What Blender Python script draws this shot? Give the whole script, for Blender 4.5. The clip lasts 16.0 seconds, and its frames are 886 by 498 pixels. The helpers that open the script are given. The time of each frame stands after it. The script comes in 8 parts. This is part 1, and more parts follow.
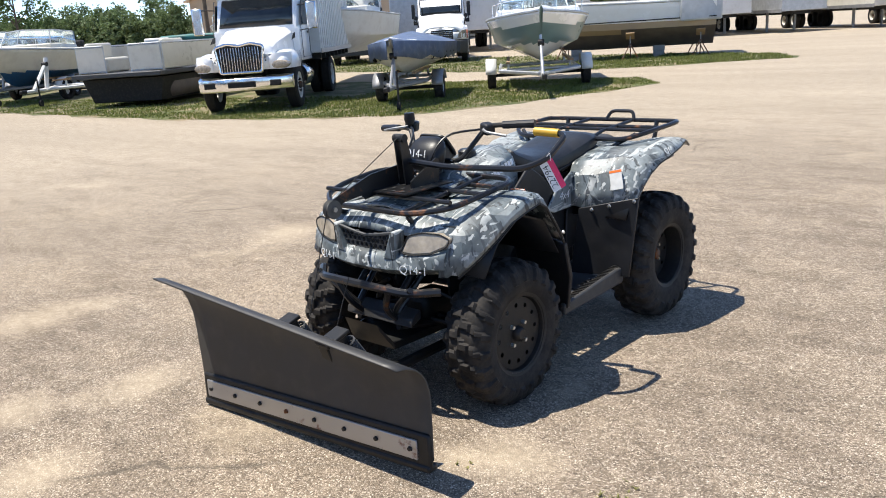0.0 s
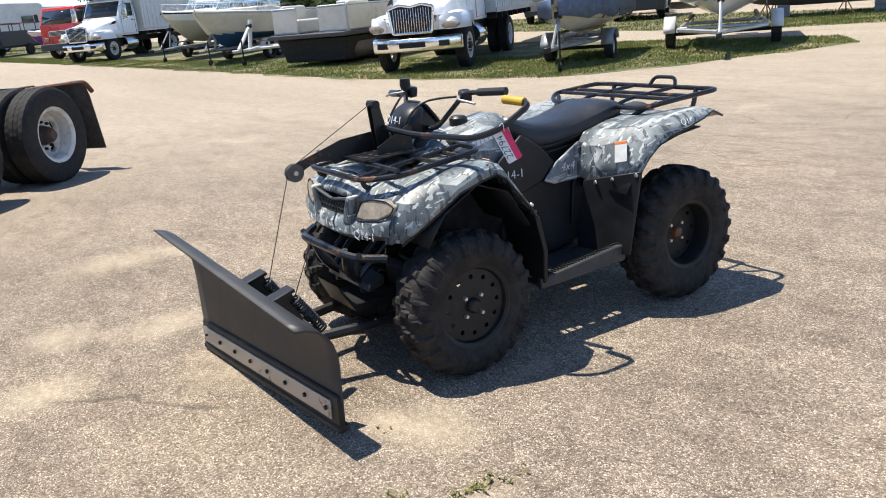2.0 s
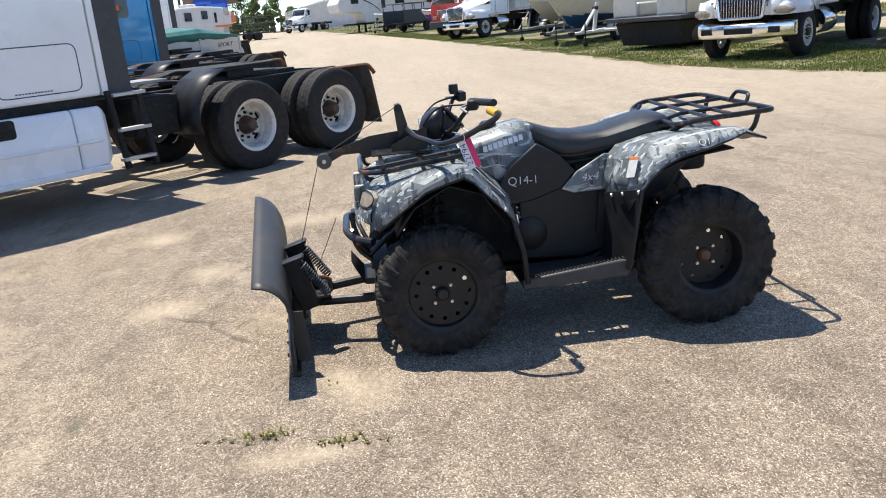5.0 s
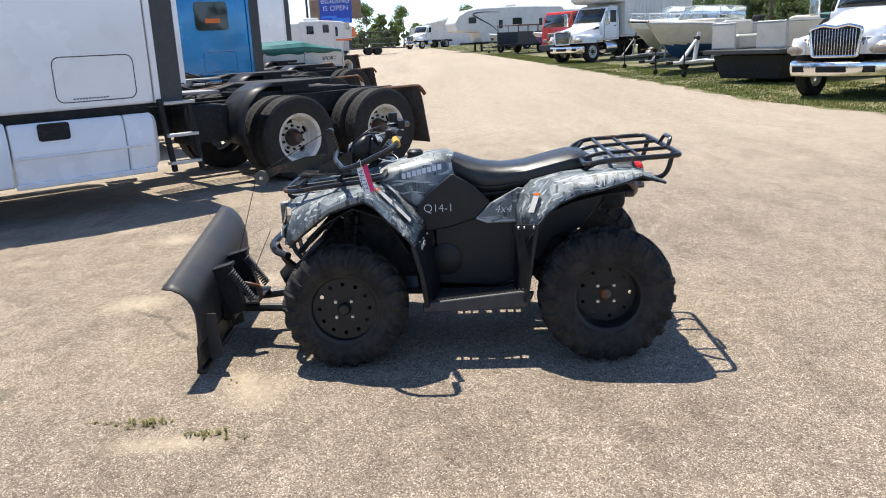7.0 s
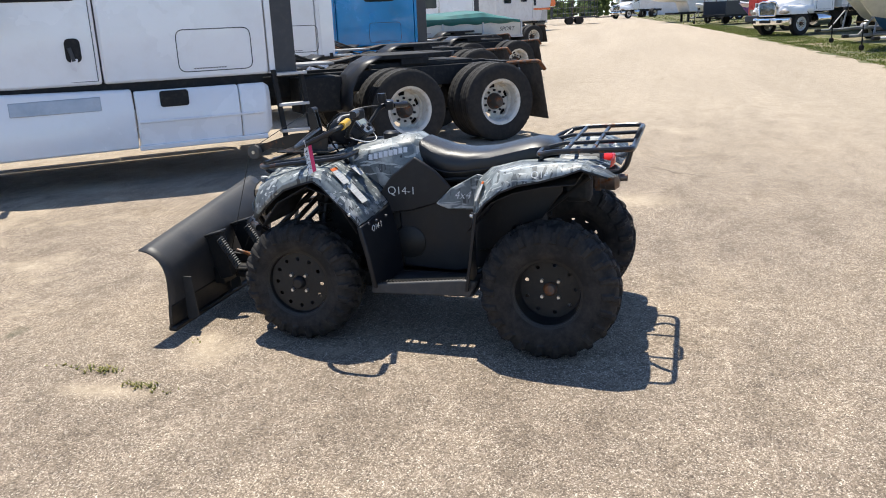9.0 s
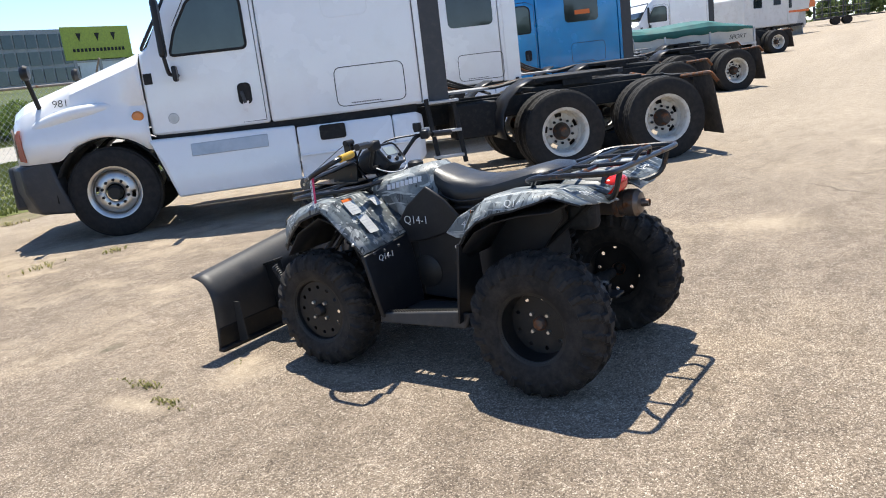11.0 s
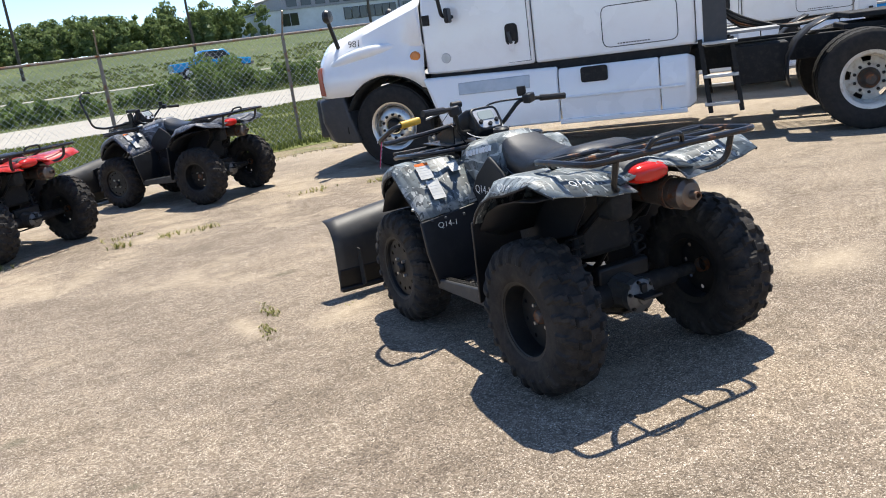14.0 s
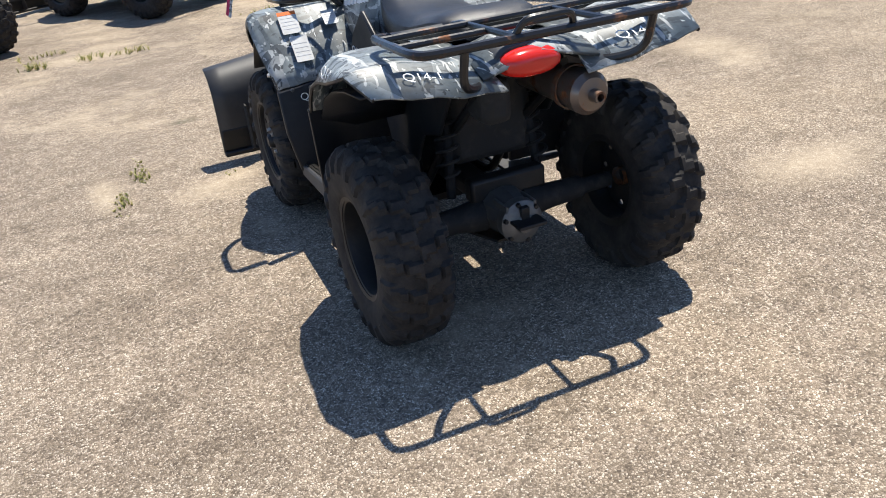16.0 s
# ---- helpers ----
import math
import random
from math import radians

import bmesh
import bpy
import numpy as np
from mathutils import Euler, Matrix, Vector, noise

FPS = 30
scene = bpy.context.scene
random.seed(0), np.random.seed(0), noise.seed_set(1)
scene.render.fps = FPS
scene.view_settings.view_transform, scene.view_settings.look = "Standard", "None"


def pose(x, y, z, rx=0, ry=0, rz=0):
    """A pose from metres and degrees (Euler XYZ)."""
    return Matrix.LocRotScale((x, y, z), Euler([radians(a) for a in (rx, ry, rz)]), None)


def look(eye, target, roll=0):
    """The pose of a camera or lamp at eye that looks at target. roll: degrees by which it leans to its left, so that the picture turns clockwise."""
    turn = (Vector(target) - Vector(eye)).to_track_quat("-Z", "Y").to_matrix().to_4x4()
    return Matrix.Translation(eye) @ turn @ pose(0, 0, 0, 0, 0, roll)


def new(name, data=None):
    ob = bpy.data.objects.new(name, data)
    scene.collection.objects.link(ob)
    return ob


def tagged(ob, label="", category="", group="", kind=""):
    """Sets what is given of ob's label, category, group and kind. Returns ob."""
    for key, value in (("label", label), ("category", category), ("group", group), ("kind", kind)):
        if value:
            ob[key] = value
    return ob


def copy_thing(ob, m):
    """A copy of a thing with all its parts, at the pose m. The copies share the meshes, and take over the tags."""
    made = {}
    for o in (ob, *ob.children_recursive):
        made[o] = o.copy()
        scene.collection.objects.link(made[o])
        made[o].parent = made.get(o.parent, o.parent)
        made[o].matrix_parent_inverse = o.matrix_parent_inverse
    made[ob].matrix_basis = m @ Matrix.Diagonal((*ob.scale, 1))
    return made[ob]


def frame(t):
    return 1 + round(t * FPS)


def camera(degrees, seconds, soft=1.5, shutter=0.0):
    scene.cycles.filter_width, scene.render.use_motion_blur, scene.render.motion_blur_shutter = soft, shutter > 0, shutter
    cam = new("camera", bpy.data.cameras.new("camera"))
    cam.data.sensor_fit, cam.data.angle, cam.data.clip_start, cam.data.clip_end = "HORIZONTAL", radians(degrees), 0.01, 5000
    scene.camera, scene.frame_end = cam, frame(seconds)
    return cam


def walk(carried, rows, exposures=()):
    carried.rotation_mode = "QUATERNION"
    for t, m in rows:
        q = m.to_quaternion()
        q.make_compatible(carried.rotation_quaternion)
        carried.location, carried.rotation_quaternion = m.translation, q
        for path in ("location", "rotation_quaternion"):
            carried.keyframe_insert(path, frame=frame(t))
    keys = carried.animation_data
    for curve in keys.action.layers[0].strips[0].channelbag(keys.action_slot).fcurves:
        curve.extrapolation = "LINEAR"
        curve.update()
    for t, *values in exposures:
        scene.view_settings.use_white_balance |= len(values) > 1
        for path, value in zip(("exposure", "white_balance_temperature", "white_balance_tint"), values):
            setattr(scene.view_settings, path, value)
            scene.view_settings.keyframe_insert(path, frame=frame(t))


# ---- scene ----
cam = camera(57.4, 16.0, 1.0)
PATH = [
    (0, (0.211, 0.053, 1.554), (-1.019, 1.54, 1.027), -4.0),
    (0.5, (0.43, 0.178, 1.55), (-0.886, 1.581, 1.0), -3.6),
    (1, (0.567, 0.349, 1.509), (-0.805, 1.686, 0.934), -3.9),
    (1.5, (0.744, 0.58, 1.505), (-0.687, 1.85, 0.922), -3.4),
    (2, (0.907, 0.777, 1.508), (-0.654, 1.884, 0.926), -5.1),
    (2.5, (1.169, 0.957, 1.535), (-0.459, 1.961, 0.951), -4.0),
    (3, (1.302, 1.141, 1.531), (-0.358, 2.1, 0.964), -3.4),
    (3.5, (1.419, 1.389, 1.511), (-0.281, 2.275, 0.942), -3.1),
    (4, (1.573, 1.588, 1.538), (-0.211, 2.311, 0.997), -3.5),
    (4.2, (1.644, 1.706, 1.531), (-0.184, 2.3, 0.979), -4.9),
    (6.3, (2.146, 2.779, 1.547), (0.225, 2.91, 1.007), -3.5),
    (6.5, (2.161, 2.869, 1.56), (0.243, 3.011, 1.011), -3.4),
    (7, (2.183, 3.119, 1.538), (0.245, 3.141, 1.045), -2.8),
    (7.5, (2.078, 3.392, 1.524), (0.165, 3.298, 0.95), -2.1),
    (8, (2.092, 3.685, 1.524), (0.166, 3.379, 1.082), -2.9),
    (8.2, (2.106, 3.82, 1.553), (0.197, 3.471, 1.07), -2.8),
    (10.3, (1.787, 5.059, 1.528), (-0.017, 4.332, 1.064), -5.8),
    (10.5, (1.731, 5.172, 1.507), (-0.04, 4.358, 1.057), -7.7),
    (11, (1.526, 5.422, 1.485), (-0.124, 4.383, 1.041), -6.9),
    (11.5, (1.389, 5.732, 1.471), (-0.104, 4.502, 0.961), -6.1),
    (12, (1.261, 6.087, 1.498), (-0.141, 4.766, 0.957), -7.2),
    (12.5, (1.058, 6.293, 1.466), (-0.219, 4.849, 0.93), -6.5),
    (13, (0.823, 6.455, 1.474), (-0.271, 4.86, 0.965), -7.5),
    (13.5, (0.59, 6.574, 1.51), (-0.329, 4.887, 0.955), -6.8),
    (14, (0.314, 6.517, 1.487), (-0.635, 4.83, 0.985), -7.8),
    (14.5, (0.05, 6.374, 1.469), (-0.923, 4.745, 0.838), -8.0),
    (15, (-0.22, 6.345, 1.494), (-1.128, 4.745, 0.709), -9.8),
    (15.5, (-0.471, 6.292, 1.475), (-1.186, 4.624, 0.634), -8.6),
    (16, (-0.742, 6.092, 1.475), (-1.497, 4.488, 0.551), -5.9),
]
walk(cam, [(t, look(eye, target, roll)) for t, eye, target, roll in PATH], [(0, 0.79), (16, 0.79)])

SKY_SUN = Vector((-0.287, -0.199, 0.983)).normalized()


# ---- light ----
def daylight():
    world = bpy.data.worlds.new("sky")
    scene.world = world
    world.use_nodes = True
    nt = world.node_tree
    nt.nodes.clear()
    sky = nt.nodes.new("ShaderNodeTexSky")
    sky.sky_type = "NISHITA"
    sky.sun_disc = False
    sky.sun_elevation = math.asin(SKY_SUN.z)
    sky.sun_rotation = math.atan2(SKY_SUN.x, SKY_SUN.y)
    sky.air_density, sky.dust_density, sky.ozone_density = 0.6, 0.05, 3.0
    bg = nt.nodes.new("ShaderNodeBackground")
    bg.inputs["Strength"].default_value = 0.15
    out = nt.nodes.new("ShaderNodeOutputWorld")
    nt.links.new(sky.outputs[0], bg.inputs[0])
    nt.links.new(bg.outputs[0], out.inputs[0])
    sun = bpy.data.lights.new("sun", "SUN")
    sun.energy, sun.angle, sun.color = 4.5, radians(0.53), (1.0, 0.945, 0.845)
    ob = new("sun", sun)
    ob.matrix_world = look(SKY_SUN * 50, (0, 0, 0))


daylight()


# ---- materials ----
def ramp(nt, fac, stops):
    r = nt.nodes.new("ShaderNodeValToRGB")
    while len(r.color_ramp.elements) < len(stops):
        r.color_ramp.elements.new(0.5)
    for e, (pos, col) in zip(r.color_ramp.elements, stops):
        e.position = pos
        e.color = (*col, 1) if len(col) == 3 else col
    nt.links.new(fac, r.inputs[0])
    return r.outputs[0]


def mixcol(nt, fac, a, b, mode="MIX"):
    m = nt.nodes.new("ShaderNodeMix")
    m.data_type, m.blend_type = "RGBA", mode
    for sock, v in ((m.inputs[0], fac), (m.inputs[6], a), (m.inputs[7], b)):
        if isinstance(v, (int, float)):
            sock.default_value = v
        elif isinstance(v, tuple):
            sock.default_value = (*v, 1)
        else:
            nt.links.new(v, sock)
    return m.outputs[2]


def noise_tex(nt, coord, scale, detail=4, rough=0.55):
    n = nt.nodes.new("ShaderNodeTexNoise")
    n.inputs["Scale"].default_value, n.inputs["Detail"].default_value, n.inputs["Roughness"].default_value = scale, detail, rough
    nt.links.new(coord, n.inputs["Vector"])
    return n.outputs[0]


def fresh(name):
    m = bpy.data.materials.new(name)
    m.use_nodes = True
    nt = m.node_tree
    bsdf = nt.nodes["Principled BSDF"]
    coord = nt.nodes.new("ShaderNodeTexCoord").outputs["Object"]
    return m, nt, bsdf, coord


def bump_on(nt, bsdf, height, strength, dist=0.01):
    b = nt.nodes.new("ShaderNodeBump")
    b.inputs["Strength"].default_value, b.inputs["Distance"].default_value = strength, dist
    nt.links.new(height, b.inputs["Height"])
    nt.links.new(b.outputs[0], bsdf.inputs["Normal"])


def paint(name, col, rough=0.4, metal=0.0, vary=0.15, scale=6.0, dirt=(0.2, 0.17, 0.13), dirty=0.15, bump=0.02, coat=0.0, grain=180.0, spec=0.5):
    """A painted, plastic or metal surface: a slow stain, a fine grain, some dust."""
    m, nt, bsdf, coord = fresh(name)
    slow, fine = noise_tex(nt, coord, scale), noise_tex(nt, coord, grain, 2)
    dark = tuple(c * (1 - vary) for c in col)
    light = tuple(min(1, c * (1 + vary)) for c in col)
    c = ramp(nt, slow, [(0.3, dark), (0.7, light)])
    mask = ramp(nt, noise_tex(nt, coord, scale * 2.7, 6, 0.65), [(0.5, (0, 0, 0)), (0.75, (dirty,) * 3)])
    c = mixcol(nt, mask, c, dirt)
    nt.links.new(c, bsdf.inputs["Base Color"])
    r = ramp(nt, slow, [(0.25, (max(0.02, rough - 0.1),) * 3), (0.75, (min(1, rough + 0.12),) * 3)])
    nt.links.new(r, bsdf.inputs["Roughness"])
    bsdf.inputs["Metallic"].default_value = metal
    bsdf.inputs["Coat Weight"].default_value = coat
    bsdf.inputs["Specular IOR Level"].default_value = spec
    if bump:
        bump_on(nt, bsdf, fine, bump * 10, 0.001)
    return m


def rust_mat(name, base, amount=0.5, rough=0.6, metal=0.6):
    m, nt, bsdf, coord = fresh(name)
    n1, n2 = noise_tex(nt, coord, 9, 8, 0.7), noise_tex(nt, coord, 70, 4)
    rc = ramp(nt, n2, [(0.3, (0.10, 0.035, 0.015)), (0.7, (0.30, 0.12, 0.04))])
    mask = ramp(nt, n1, [(0.62 - 0.25 * amount, (0, 0, 0)), (0.72 - 0.2 * amount, (1, 1, 1))])
    nt.links.new(mixcol(nt, mask, base, rc), bsdf.inputs["Base Color"])
    bsdf.inputs["Metallic"].default_value = metal
    nt.links.new(ramp(nt, mask, [(0, (rough - 0.2,) * 3), (1, (0.9,) * 3)]), bsdf.inputs["Roughness"])
    bump_on(nt, bsdf, n2, 0.3, 0.002)
    return m


def camo_mat(name, tint=(1, 1, 1)):
    """Wetland camouflage film: overlapping pale and slate leaf shapes over blue-grey."""
    m, nt, bsdf, coord = fresh(name)
    warp = nt.nodes.new("ShaderNodeVectorMath")
    warp.operation = "ADD"
    nz = nt.nodes.new("ShaderNodeTexNoise")
    nz.inputs["Scale"].default_value = 7
    nt.links.new(coord, nz.inputs["Vector"])
    sc = nt.nodes.new("ShaderNodeVectorMath")
    sc.operation = "SCALE"
    sc.inputs["Scale"].default_value = 0.05
    nt.links.new(nz.outputs["Color"], sc.inputs[0])
    nt.links.new(coord, warp.inputs[0])
    nt.links.new(sc.outputs[0], warp.inputs[1])
    # angular patches, then leaves and slivers laid over them at their own slants, then fine twigs
    def shards(scale, stretch, rot):
        mp = nt.nodes.new("ShaderNodeMapping")
        mp.inputs["Scale"].default_value, mp.inputs["Rotation"].default_value = stretch, rot
        nt.links.new(warp.outputs[0], mp.inputs["Vector"])
        vo = nt.nodes.new("ShaderNodeTexVoronoi")
        vo.inputs["Scale"].default_value = scale
        nt.links.new(mp.outputs[0], vo.inputs["Vector"])
        sp = nt.nodes.new("ShaderNodeSeparateColor")
        nt.links.new(vo.outputs["Color"], sp.inputs[0])
        return sp.outputs, vo.outputs["Distance"]
    tones = [(0.0, (0.05, 0.06, 0.066)), (0.2, (0.11, 0.135, 0.145)), (0.5, (0.19, 0.22, 0.228)), (0.75, (0.27, 0.30, 0.302)), (0.92, (0.40, 0.42, 0.41)), (1.0, (0.52, 0.53, 0.51))]
    col = ramp(nt, noise_tex(nt, warp.outputs[0], 5.0, 3, 0.55), [(0.32, (0.06, 0.075, 0.082)), (0.45, (0.15, 0.18, 0.188)), (0.55, (0.23, 0.26, 0.265)), (0.68, (0.38, 0.40, 0.395))])
    for scale, stretch, rot, cut, cover in ((3.2, (1.6, 0.8, 1.0), (0.5, 0.3, 0.7), 0.35, 0.8), (3.2, (3.6, 0.6, 1.2), (0.3, 0.2, 0.5), 0.60, 0.85), (3.6, (0.7, 4.0, 0.9), (-0.6, 0.5, 0.4), 0.66, 0.85), (5.0, (4.0, 0.5, 3.0), (1.0, -0.4, -0.8), 0.76, 0.9)):
        cells, dist = shards(scale, stretch, rot)
        pick = ramp(nt, cells[1], [(cut - 0.01, (0, 0, 0)), (cut + 0.01, (cover, cover, cover))])
        leaf = mixcol(nt, 1.0, ramp(nt, cells[2], tones), ramp(nt, dist, [(0.0, (1.3, 1.3, 1.3)), (0.7, (0.6, 0.6, 0.6))]), "MULTIPLY")
        col = mixcol(nt, pick, col, leaf)
    for scl, rot, cut, shade in (((80, 80, 5), (0.3, -0.3, 0.2), 0.62, (0.035, 0.04, 0.045)), ((16, 90, 6), (0.9, 0.2, -0.5), 0.62, (0.05, 0.06, 0.065)), ((80, 5, 40), (0.2, 0.4, 0.9), 0.63, (0.46, 0.47, 0.45)), ((60, 8, 80), (0.7, -0.2, 0.3), 0.64, (0.50, 0.52, 0.50))):
        mp = nt.nodes.new("ShaderNodeMapping")
        mp.inputs["Scale"].default_value, mp.inputs["Rotation"].default_value = scl, rot
        nt.links.new(warp.outputs[0], mp.inputs["Vector"])
        pick = ramp(nt, noise_tex(nt, mp.outputs[0], 0.55, 2, 0.5), [(cut - 0.014, (0, 0, 0)), (cut + 0.012, (0.9, 0.9, 0.9))])
        col = mixcol(nt, pick, col, shade)
    col = mixcol(nt, 1.0, col, ramp(nt, noise_tex(nt, coord, 45, 4, 0.6), [(0.3, (0.78, 0.78, 0.78)), (0.7, (1.18, 1.18, 1.18))]), "MULTIPLY")
    dust = ramp(nt, noise_tex(nt, coord, 5, 6), [(0.5, (0, 0, 0)), (0.8, (0.25, 0.25, 0.25))])
    col = mixcol(nt, dust, col, (0.42, 0.40, 0.35))
    col = mixcol(nt, 1.0, col, tint, "MULTIPLY")
    nt.links.new(col, bsdf.inputs["Base Color"])
    bsdf.inputs["Roughness"].default_value = 0.48
    bump_on(nt, bsdf, noise_tex(nt, coord, 30, 2), 0.04, 0.004)
    return m


def rubber_mat(name, col=(0.022, 0.021, 0.020), dust=0.35):
    m, nt, bsdf, coord = fresh(name)
    n = noise_tex(nt, coord, 14, 8, 0.7)
    mask = ramp(nt, n, [(0.42, (0, 0, 0)), (0.75, (dust,) * 3)])
    nt.links.new(mixcol(nt, mask, col, (0.12, 0.10, 0.08)), bsdf.inputs["Base Color"])
    bsdf.inputs["Roughness"].default_value = 0.78
    bsdf.inputs["Specular IOR Level"].default_value = 0.3
    bump_on(nt, bsdf, noise_tex(nt, coord, 90, 3), 0.15, 0.003)
    return m


def glass_mat(name, col=(0.05, 0.07, 0.08), rough=0.03, transmission=0.0, alpha=1.0):
    m, nt, bsdf, coord = fresh(name)
    n = noise_tex(nt, coord, 3, 5)
    nt.links.new(ramp(nt, n, [(0.3, tuple(c * 0.8 for c in col)), (0.8, tuple(c * 1.3 for c in col))]), bsdf.inputs["Base Color"])
    bsdf.inputs["Roughness"].default_value = rough
    bsdf.inputs["Transmission Weight"].default_value = transmission
    bsdf.inputs["IOR"].default_value = 1.45
    bsdf.inputs["Specular IOR Level"].default_value = 0.7
    return m


def pavement_mat():
    """Worn exposed-aggregate pavement: pebbles, sandy wear, tar-dark tracks, cracks."""
    m, nt, bsdf, coord = fresh("worn_aggregate")
    v = nt.nodes.new("ShaderNodeTexVoronoi")
    v.inputs["Scale"].default_value, v.inputs["Randomness"].default_value = 150, 1.0
    nt.links.new(coord, v.inputs["Vector"])
    sep = nt.nodes.new("ShaderNodeSeparateColor")
    nt.links.new(v.outputs["Color"], sep.inputs[0])
    stone = ramp(nt, sep.outputs[0], [(0.0, (0.105, 0.084, 0.066)), (0.25, (0.235, 0.192, 0.147)), (0.6, (0.345, 0.288, 0.228)), (0.85, (0.475, 0.408, 0.335)), (1.0, (0.61, 0.55, 0.47))])
    ve = nt.nodes.new("ShaderNodeTexVoronoi")
    ve.feature = "DISTANCE_TO_EDGE"
    ve.inputs["Scale"].default_value, ve.inputs["Randomness"].default_value = 150, 1.0
    nt.links.new(coord, ve.inputs["Vector"])
    edge = ramp(nt, ve.outputs["Distance"], [(0.03, (1, 1, 1)), (0.14, (0, 0, 0))])
    matrix = ramp(nt, noise_tex(nt, coord, 160, 3), [(0.3, (0.095, 0.075, 0.058)), (0.7, (0.19, 0.153, 0.118))])
    near = mixcol(nt, edge, stone, matrix)
    # broad wear
    big = noise_tex(nt, coord, 0.55, 7, 0.62)
    tone = ramp(nt, big, [(0.30, (0.76, 0.74, 0.72)), (0.5, (1.0, 0.99, 0.97)), (0.72, (1.18, 1.15, 1.08))])
    near = mixcol(nt, 1.0, near, tone, "MULTIPLY")
    mid = ramp(nt, noise_tex(nt, coord, 9.0, 8, 0.78), [(0.30, (0.72, 0.71, 0.70)), (0.70, (1.2, 1.18, 1.15))])
    near = mixcol(nt, 1.0, near, mid, "MULTIPLY")
    # sand drifts
    sand = ramp(nt, noise_tex(nt, coord, 160, 2), [(0.2, (0.38, 0.305, 0.215)), (0.8, (0.52, 0.43, 0.315))])
    place = nt.nodes.new("ShaderNodeSeparateXYZ")
    nt.links.new(coord, place.inputs[0])
    south = nt.nodes.new("ShaderNodeMapRange")
    south.inputs["From Min"].default_value, south.inputs["From Max"].default_value = 1.2, -1.2
    south.inputs["To Max"].default_value = 0.10
    nt.links.new(place.outputs[1], south.inputs["Value"])
    drift = nt.nodes.new("ShaderNodeMath")
    nt.links.new(noise_tex(nt, coord, 0.9, 9, 0.68), drift.inputs[0])
    nt.links.new(south.outputs[0], drift.inputs[1])
    smask = ramp(nt, drift.outputs[0], [(0.57, (0, 0, 0)), (0.70, (0.6, 0.6, 0.6))])
    col = mixcol(nt, smask, near, sand)
    # sand pockets and dark oil spots where they lie, with ragged rims
    rag = nt.nodes.new("ShaderNodeMath")
    rag.operation = "MULTIPLY_ADD"
    nt.links.new(noise_tex(nt, coord, 5.0, 8, 0.7), rag.inputs[0])
    rag.inputs[1].default_value, rag.inputs[2].default_value = 0.9, -0.45

    def spots(places):
        total = None
        for x, y, r, tall in places:
            mp = nt.nodes.new("ShaderNodeMapping")
            mp.vector_type = "POINT"
            mp.inputs["Location"].default_value, mp.inputs["Scale"].default_value = (-x / r, -y / r / tall, 0), (1 / r, 1 / r / tall, 0)
            nt.links.new(coord, mp.inputs["Vector"])
            ln = nt.nodes.new("ShaderNodeVectorMath")
            ln.operation = "LENGTH"
            nt.links.new(mp.outputs[0], ln.inputs[0])
            add = nt.nodes.new("ShaderNodeMath")
            nt.links.new(ln.outputs["Value"], add.inputs[0])
            nt.links.new(rag.outputs[0], add.inputs[1])
            if total is None:
                total = add.outputs[0]
            else:
                low = nt.nodes.new("ShaderNodeMath")
                low.operation = "MINIMUM"
                nt.links.new(total, low.inputs[0])
                nt.links.new(add.outputs[0], low.inputs[1])
                total = low.outputs[0]
        return total
    pockets = ramp(nt, spots([(-1.36, 2.25, 0.24, 0.9), (-2.84, 1.19, 0.24, 1.1), (-3.26, 1.89, 0.22, 1.6), (-4.76, 2.1, 0.35, 1.5), (-3.5, 1.4, 0.25, 1.0), (-4.66, 0.9, 0.3, 1.0), (-0.86, 1.95, 0.10, 3.6), (-1.5, 2.15, 0.16, 1.0), (-4.93, 4.33, 0.4, 1.2), (-1.2, -1.45, 0.5, 0.5), (-3.68, 3.82, 0.5, 0.5)]), [(0.2, (0.6, 0.6, 0.6)), (1.0, (0, 0, 0))])
    col = mixcol(nt, pockets, col, sand)
    oil = ramp(nt, spots([(-1.44, 1.02, 0.12, 0.5), (0.07, 3.45, 0.07, 0.5), (0.43, 2.62, 0.10, 0.6)]), [(0.3, (0.6, 0.6, 0.6)), (1.0, (0, 0, 0))])
    col = mixcol(nt, oil, col, (0.09, 0.085, 0.055))
    # reaching away, a trodden sandy gravel takes over
    geo = nt.nodes.new("ShaderNodeSeparateXYZ")
    nt.links.new(coord, geo.inputs[0])
    far = nt.nodes.new("ShaderNodeVectorMath")
    far.operation = "DISTANCE"
    far.inputs[1].default_value = (-0.5, 2.5, 0)
    nt.links.new(coord, far.inputs[0])
    fr = nt.nodes.new("ShaderNodeMapRange")
    fr.inputs["From Min"].default_value, fr.inputs["From Max"].default_value = 4.5, 12.0
    nt.links.new(far.outputs["Value"], fr.inputs["Value"])
    gravel = ramp(nt, noise_tex(nt, coord, 7.0, 12, 0.82), [(0.28, (0.275, 0.227, 0.170)), (0.5, (0.365, 0.307, 0.236)), (0.72, (0.445, 0.381, 0.298))])
    streak = nt.nodes.new("ShaderNodeMapping")
    streak.inputs["Scale"].default_value = (0.06, 0.6, 1)
    streak.inputs["Rotation"].default_value = (0, 0, 0.05)
    nt.links.new(coord, streak.inputs["Vector"])
    tracks = ramp(nt, noise_tex(nt, streak.outputs[0], 1.0, 6, 0.6), [(0.35, (0.92, 0.915, 0.905)), (0.65, (1.06, 1.055, 1.05))])
    gravel = mixcol(nt, 1.0, gravel, tracks, "MULTIPLY")
